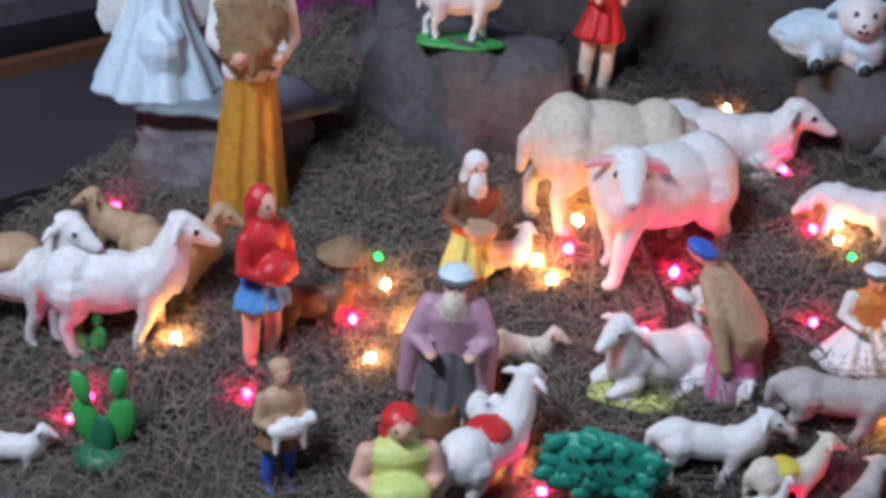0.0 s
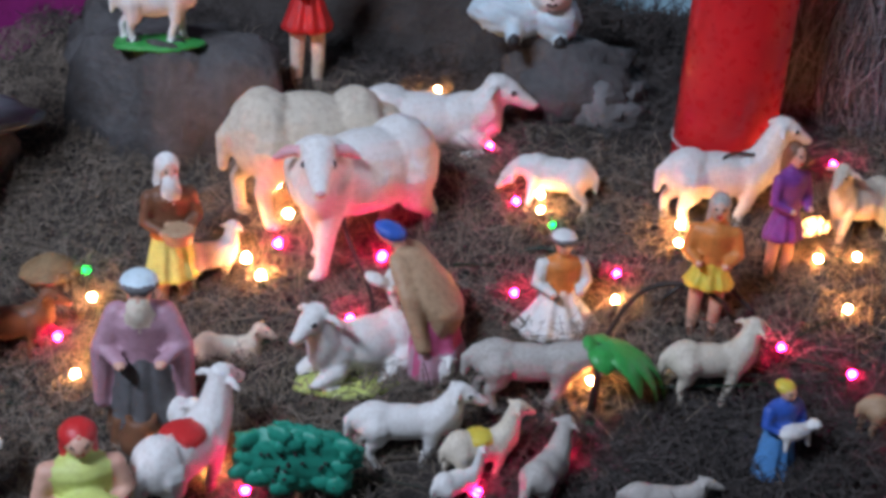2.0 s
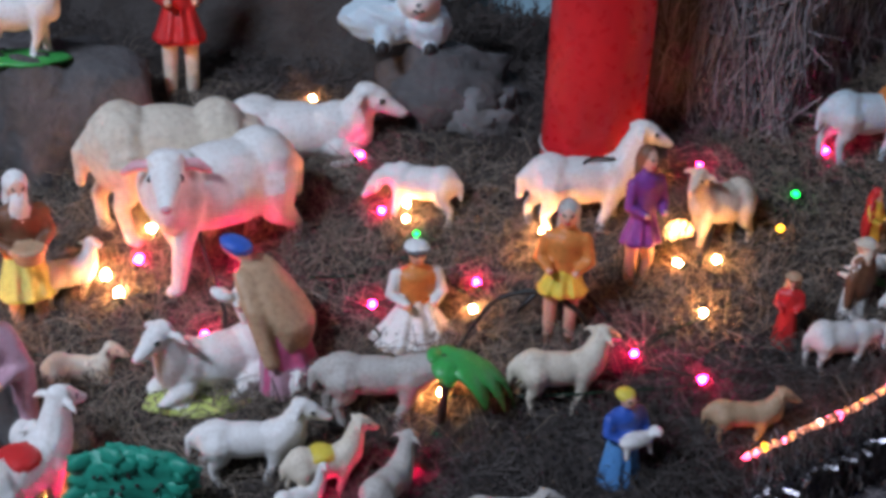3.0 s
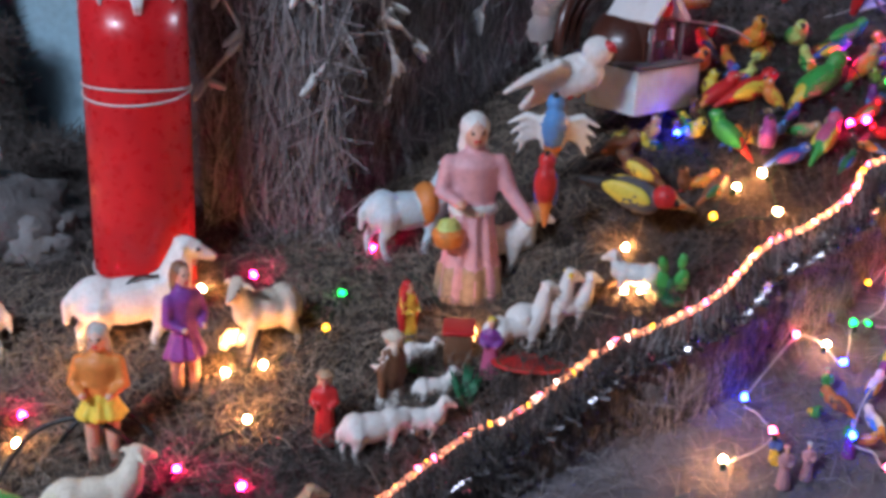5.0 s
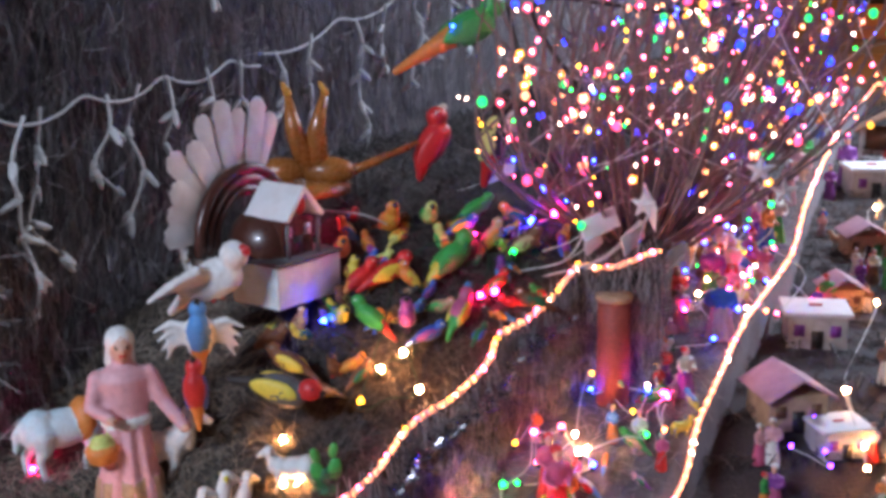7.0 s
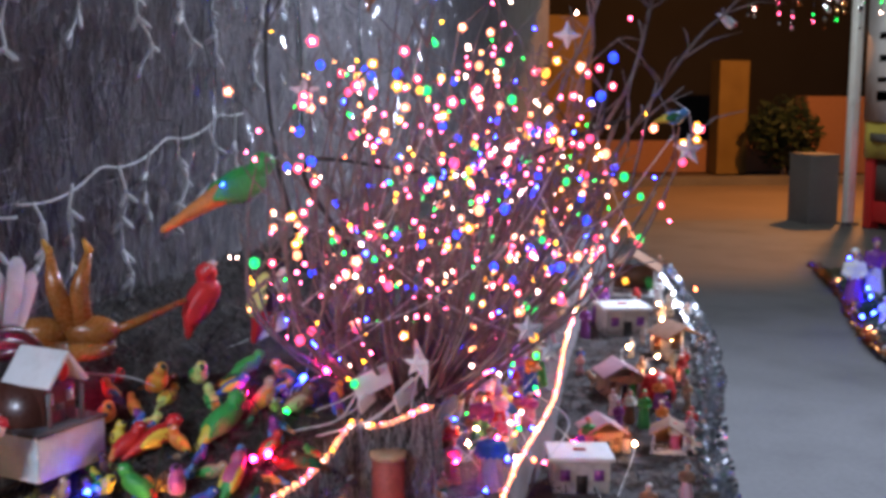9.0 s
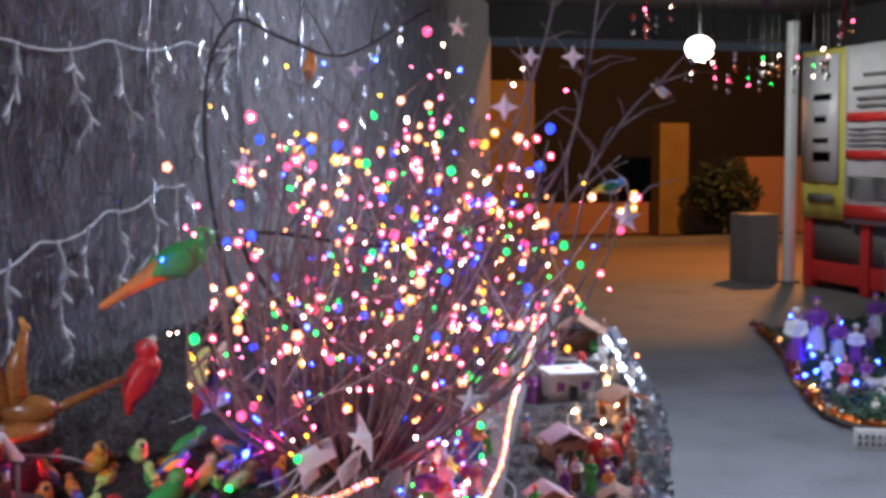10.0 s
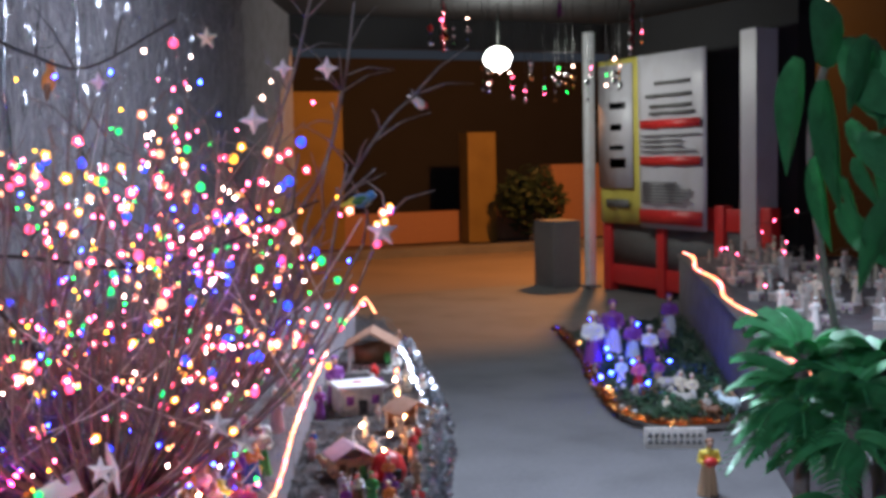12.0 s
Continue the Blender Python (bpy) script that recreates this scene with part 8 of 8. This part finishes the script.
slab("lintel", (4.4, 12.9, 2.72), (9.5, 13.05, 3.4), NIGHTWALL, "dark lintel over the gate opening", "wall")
slab("wall_street_pillar", (6.3, 19.9, 0), (7.6, 20.3, 2.65), OCHRE, "ochre pillar at the street", "wall")
slab("wall_gate_pier", (9.95, 19.95, 0), (10.5, 20.3, 1.95), OCHRE, "ochre gate pier across the street", "wall")
slab("wall_low_brick", (11.6, 19.9, 0), (14.5, 20.3, 1.35), ROOFTAN, "low orange wall across the street", "wall")
slab("wall_street_band", (7.6, 20.4, 0), (30, 20.7, 0.55), ROOFTAN, "low tan wall along the far pavement", "wall")


def leafy(at, r, n, size, mat, label, name, trunk):
    """A shrub: trunk, limbs and hundreds of small leaves."""
    root = thing(name, label, "shrub", at)
    g2 = random.Random(n)
    bm = bmesh.new()
    tube(bm, [(0, 0, 0), (0.02, 0, trunk * 0.5), (0, 0, trunk + r * 0.4)], [0.06, 0.045, 0.03], 0, 7)
    for k in range(7):
        a = k * 0.9
        tube(bm, [(0, 0, trunk), (0.4 * r * math.cos(a), 0.4 * r * math.sin(a), trunk + 0.5 * r), (0.7 * r * math.cos(a), 0.7 * r * math.sin(a), trunk + r)], [0.025, 0.018, 0.006], 0, 5)
    part("trunk", bm, TWIG, root)
    v, fc = [], []
    for k in range(n):
        d = Vector((g2.gauss(0, 1), g2.gauss(0, 1), g2.gauss(0, 0.8))).normalized() * r * g2.random() ** 0.4
        p = d + Vector((0, 0, trunk + r * 0.7))
        u = Vector((g2.gauss(0, 1), g2.gauss(0, 1), g2.gauss(0, 1))).normalized() * size
        w = u.orthogonal().normalized() * size * 0.4
        i = len(v)
        v += [tuple(p - u), tuple(p + w), tuple(p + u), tuple(p - w)]
        fc.append((i, i + 1, i + 2, i + 3))
    me = bpy.data.meshes.new("crown")
    me.from_pydata(v, [], fc)
    me.materials.append(mat)
    ob = new("crown", me)
    ob.parent = root


# crown coloured near black to look unlit against the street
leafy((10.8, 19.2, -0.03), 0.62, 900, 0.1, LEAFNIGHT, "clipped shrub by the far kerb, leaves toned as a silhouette", "shrub", 0.35)

# hanging lamp and ceiling decorations at the yard end
lp = thing("hanging_lamp", "bright white lamp hanging at the gate", "lamp", (6.3, 11.5, 2.5))
ff = Fig()
ff.ell((0, 0, 0), (0.14, 0.14, 0.12), glow("lit_white_lamp", (0.95, 1.0, 0.92), 14))
part("globe", ff.bm, ff.mats, lp, "glowing white globe")
part("cord", tube(bmesh.new(), [(0, 0, 0.1), (0, 0, 0.56)], 0.006, 0, 5), WIRE, lp)
# eave, board and beam share the colour toned for night
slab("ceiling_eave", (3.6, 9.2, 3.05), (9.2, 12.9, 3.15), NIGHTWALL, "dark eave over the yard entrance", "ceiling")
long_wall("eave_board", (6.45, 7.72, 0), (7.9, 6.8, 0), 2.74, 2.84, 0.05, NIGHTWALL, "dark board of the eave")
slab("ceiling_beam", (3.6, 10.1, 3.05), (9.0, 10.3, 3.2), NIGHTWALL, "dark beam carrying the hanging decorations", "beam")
for k in range(26):
    x = 5.0 + 0.085 * k + g.uniform(-0.03, 0.03)
    st = thing("hanging_ornament", "string of small glittering ornaments hanging from the beam", "ornament", (x, 10.2 + g.uniform(-0.1, 0.1), 3.05), group="ornament strings on the beam")
    L = g.uniform(0.75, 1.05) if 4 < k < 24 else g.uniform(0.4, 0.6)
    part("thread", tube(bmesh.new(), [(0, 0, 0), (0.004, 0, -L)], 0.003, 0, 4), WIRE, st)
    for q in range(3):
        ff = Fig()
        m = g.choice([TINSEL, TINSEL, G_WHITE, TINSEL, G_ROSE, GOLDTINSEL, TINSEL, G_WHITE, RED, BLUE, TINSEL, TINSEL, GREEN, G_GREEN])
        rr = g.uniform(0.012, 0.026) if m in (TINSEL, GOLDTINSEL, RED) else g.uniform(0.005, 0.009)
        ff.ell((0.002, 0, -L + q * g.uniform(0.06, 0.1)), (rr, rr, rr * 1.3), m, seg=9)
        part("bauble", ff.bm, ff.mats, st)
REDTINSEL = paint("red_tinsel", (0.6, 0.02, 0.06), 0.2, 0.2, metal=1.0)
PURTINSEL = paint("purple_tinsel", (0.5, 0.05, 0.5), 0.2, 0.2, metal=1.0)
for x, y, z, L, m, l in ((5.2, 10.4, 3.05, 0.6, REDTINSEL, "red"), (6.66, 9.6, 3.05, 0.62, REDTINSEL, "red"), (6.1, 9.9, 3.05, 0.32, PURTINSEL, "purple")):
    tinsel(l + " tinsel strand hanging from the beam", m, [(x, y, z), (x + 0.01, y, z - L * 0.5), (x, y, z - L)], 0.035, 260, "tinsel_strand")
light_string("string of cold white bulbs under the eave", WIRE, [(6.6 + 0.16 * k, 7.62 - 0.1 * k, 2.71 - 0.05 * (k % 3), G_WHITE) for k in range(7)], 0.013)

# ---- plants beside the planting bed ----
def frond(root, base, way, L, droop, mat):
    """A feather palm leaf: a bent rib with narrow leaflets on both sides."""
    way = Vector(way).normalized()
    side = way.cross(UP).normalized()
    pts = [Vector(base) + way * L * t + UP * (L * (0.5 * t - droop * t * t)) for t in [k / 9 for k in range(10)]]
    bm = tube(bmesh.new(), pts, [0.006 - 0.0045 * k / 9 for k in range(10)], 0, 5)
    for k in range(1, 10):
        for u in (0, 0.5):
            p = pts[k] if u == 0 or k == 9 else pts[k].lerp(pts[k + 1], u)
            l = L * 0.42 * math.sin(math.pi * (0.18 + 0.72 * k / 10))
            for s in (-1, 1):
                e = p + side * s * l * 0.8 + way * l * 0.5 - UP * l * 0.3
                m = p.lerp(e, 0.5) + UP * l * 0.08
                w = way * l * 0.19
                a, b, c, d, e0 = (bm.verts.new(q) for q in (p - w * 0.3, p + w * 0.3, m + w, m - w, e))
                bm.faces.new((a, b, c, d))
                bm.faces.new((d, c, e0))
    part("frond", bm, mat, root)


def palm(at, n, L, label, droop=0.75, seed=1):
    root = thing("palm_plant", label, "palm", at, group="palms beside the planting bed")
    g3 = random.Random(seed)
    part("stem", tube(bmesh.new(), [(0, 0, -at[2]), (0, 0, 0.02)], [0.03, 0.02], 0, 7), TWIG, root)
    for k in range(n):
        a = 2 * math.pi * k / n + g3.uniform(-0.2, 0.2)
        a *= 7
        up = g3.random()
        frond(root, (0, 0, -0.22 * (1 - up) * min(1, at[2])), (math.cos(a), math.sin(a), 1.1 * up - 0.25), L * g3.uniform(0.75, 1.15), droop * g3.uniform(0.8, 1.2), LEAF)


palm((3.04, 3.16, 0.95), 44, 0.2, "dense bright green feathery palm", 0.8, 3)
palm((3.1, 3.02, 0.86), 44, 0.2, "bright green palm with crowded arching leaves", 0.85, 5)
palm((3.28, 3.1, 0.9), 40, 0.22, "green feathery palm behind the others", 0.8, 6)
palm((3.0, 2.84, 0.52), 44, 0.24, "low palm with narrow arching leaves", 0.95, 8)
palm((2.9, 3.0, 0.3), 26, 0.18, "small green plant at the bed foot", 0.9, 11)


def broad_leaf(root, a, way, L, W):
    way = Vector(way).normalized()
    side = way.cross(Vector((0.4, -0.9, 0.2))).normalized()
    bm, rows_ = bmesh.new(), []
    nrm = way.cross(side)
    for k in range(9):
        t = k / 8
        w = W * math.sin(math.pi * min(1, 0.08 + 0.92 * t)) ** 0.8 * (1.15 - 0.5 * t)
        c = Vector(a) + way * L * t - UP * 0.25 * L * t * t
        rows_.append([bm.verts.new(c + side * s * w + nrm * (0.25 * w * abs(s))) for s in (-1, -0.5, 0, 0.5, 1)])
    for r0, r1 in zip(rows_, rows_[1:]):
        for q in range(4):
            bm.faces.new((r0[q], r0[q + 1], r1[q + 1], r1[q]))
    part("leaf", bm, LEAFDARK, root)


vine = thing("broad_leaf_plant", "climbing plant with broad green leaves", "plant", (3.22, 3.08, 0.0))
part("stem", tube(bmesh.new(), spline([(0.05, 0, 0), (0.0, 0.1, 0.8), (-0.12, 0.12, 1.5), (-0.05, 0.1, 1.85)], 6), 0.012, 0, 6), TWIG, vine)
for a, w, L, W in (((-0.15, 0.12, 1.78), (-0.2, 0.0, -1), 0.26, 0.06), ((-0.08, 0.1, 1.72), (0.1, -0.1, -1), 0.3, 0.07), ((-0.02, 0.1, 1.82), (0.5, -0.2, -0.35), 0.26, 0.09),
                   ((0.0, 0.05, 1.55), (0.6, -0.3, -0.3), 0.25, 0.06), ((-0.12, 0.1, 1.5), (0.3, 0.0, -1), 0.22, 0.05), ((-0.05, 0.08, 1.36), (0.6, -0.3, -0.6), 0.2, 0.05), ((-0.02, 0.1, 1.9), (-0.4, -0.2, -0.2), 0.2, 0.07), ((0.02, 0.1, 1.7), (0.7, -0.4, 0.1), 0.26, 0.08)):
    broad_leaf(vine, a, w, L * 1.05, W * 1.5)
g5 = random.Random(14)
for k in range(14):
    z = g5.uniform(1.3, 1.95)
    broad_leaf(vine, (g5.uniform(-0.02, 0.22), g5.uniform(-0.05, 0.16), z), (g5.uniform(-0.5, 0.7), g5.uniform(-0.5, 0.1), g5.uniform(-1.0, 0.2)), g5.uniform(0.14, 0.24), g5.uniform(0.06, 0.1))
cloth = new("cloth", mesh_of("cloth", a_box(bmesh.new(), (-2.75, 2.45, 0.3), (-2.1, 2.5, 1.5), 0, 0.01), MAGENTA))
tagged(cloth, "magenta cloth hanging in the dark corner", "cloth")
for p, r in (((-0.342, 2.32, 0.385), 0.03), ((-0.335, 2.27, 0.345), 0.018)):
    ff = Fig()
    ff.ell((0, 0, 0), (r, r, r), G_BALL)
    ff.done("ball_lamp", p, 0, 1.0, "lit frosted ball lamp lying in the straw", "lamp")

cast_all()
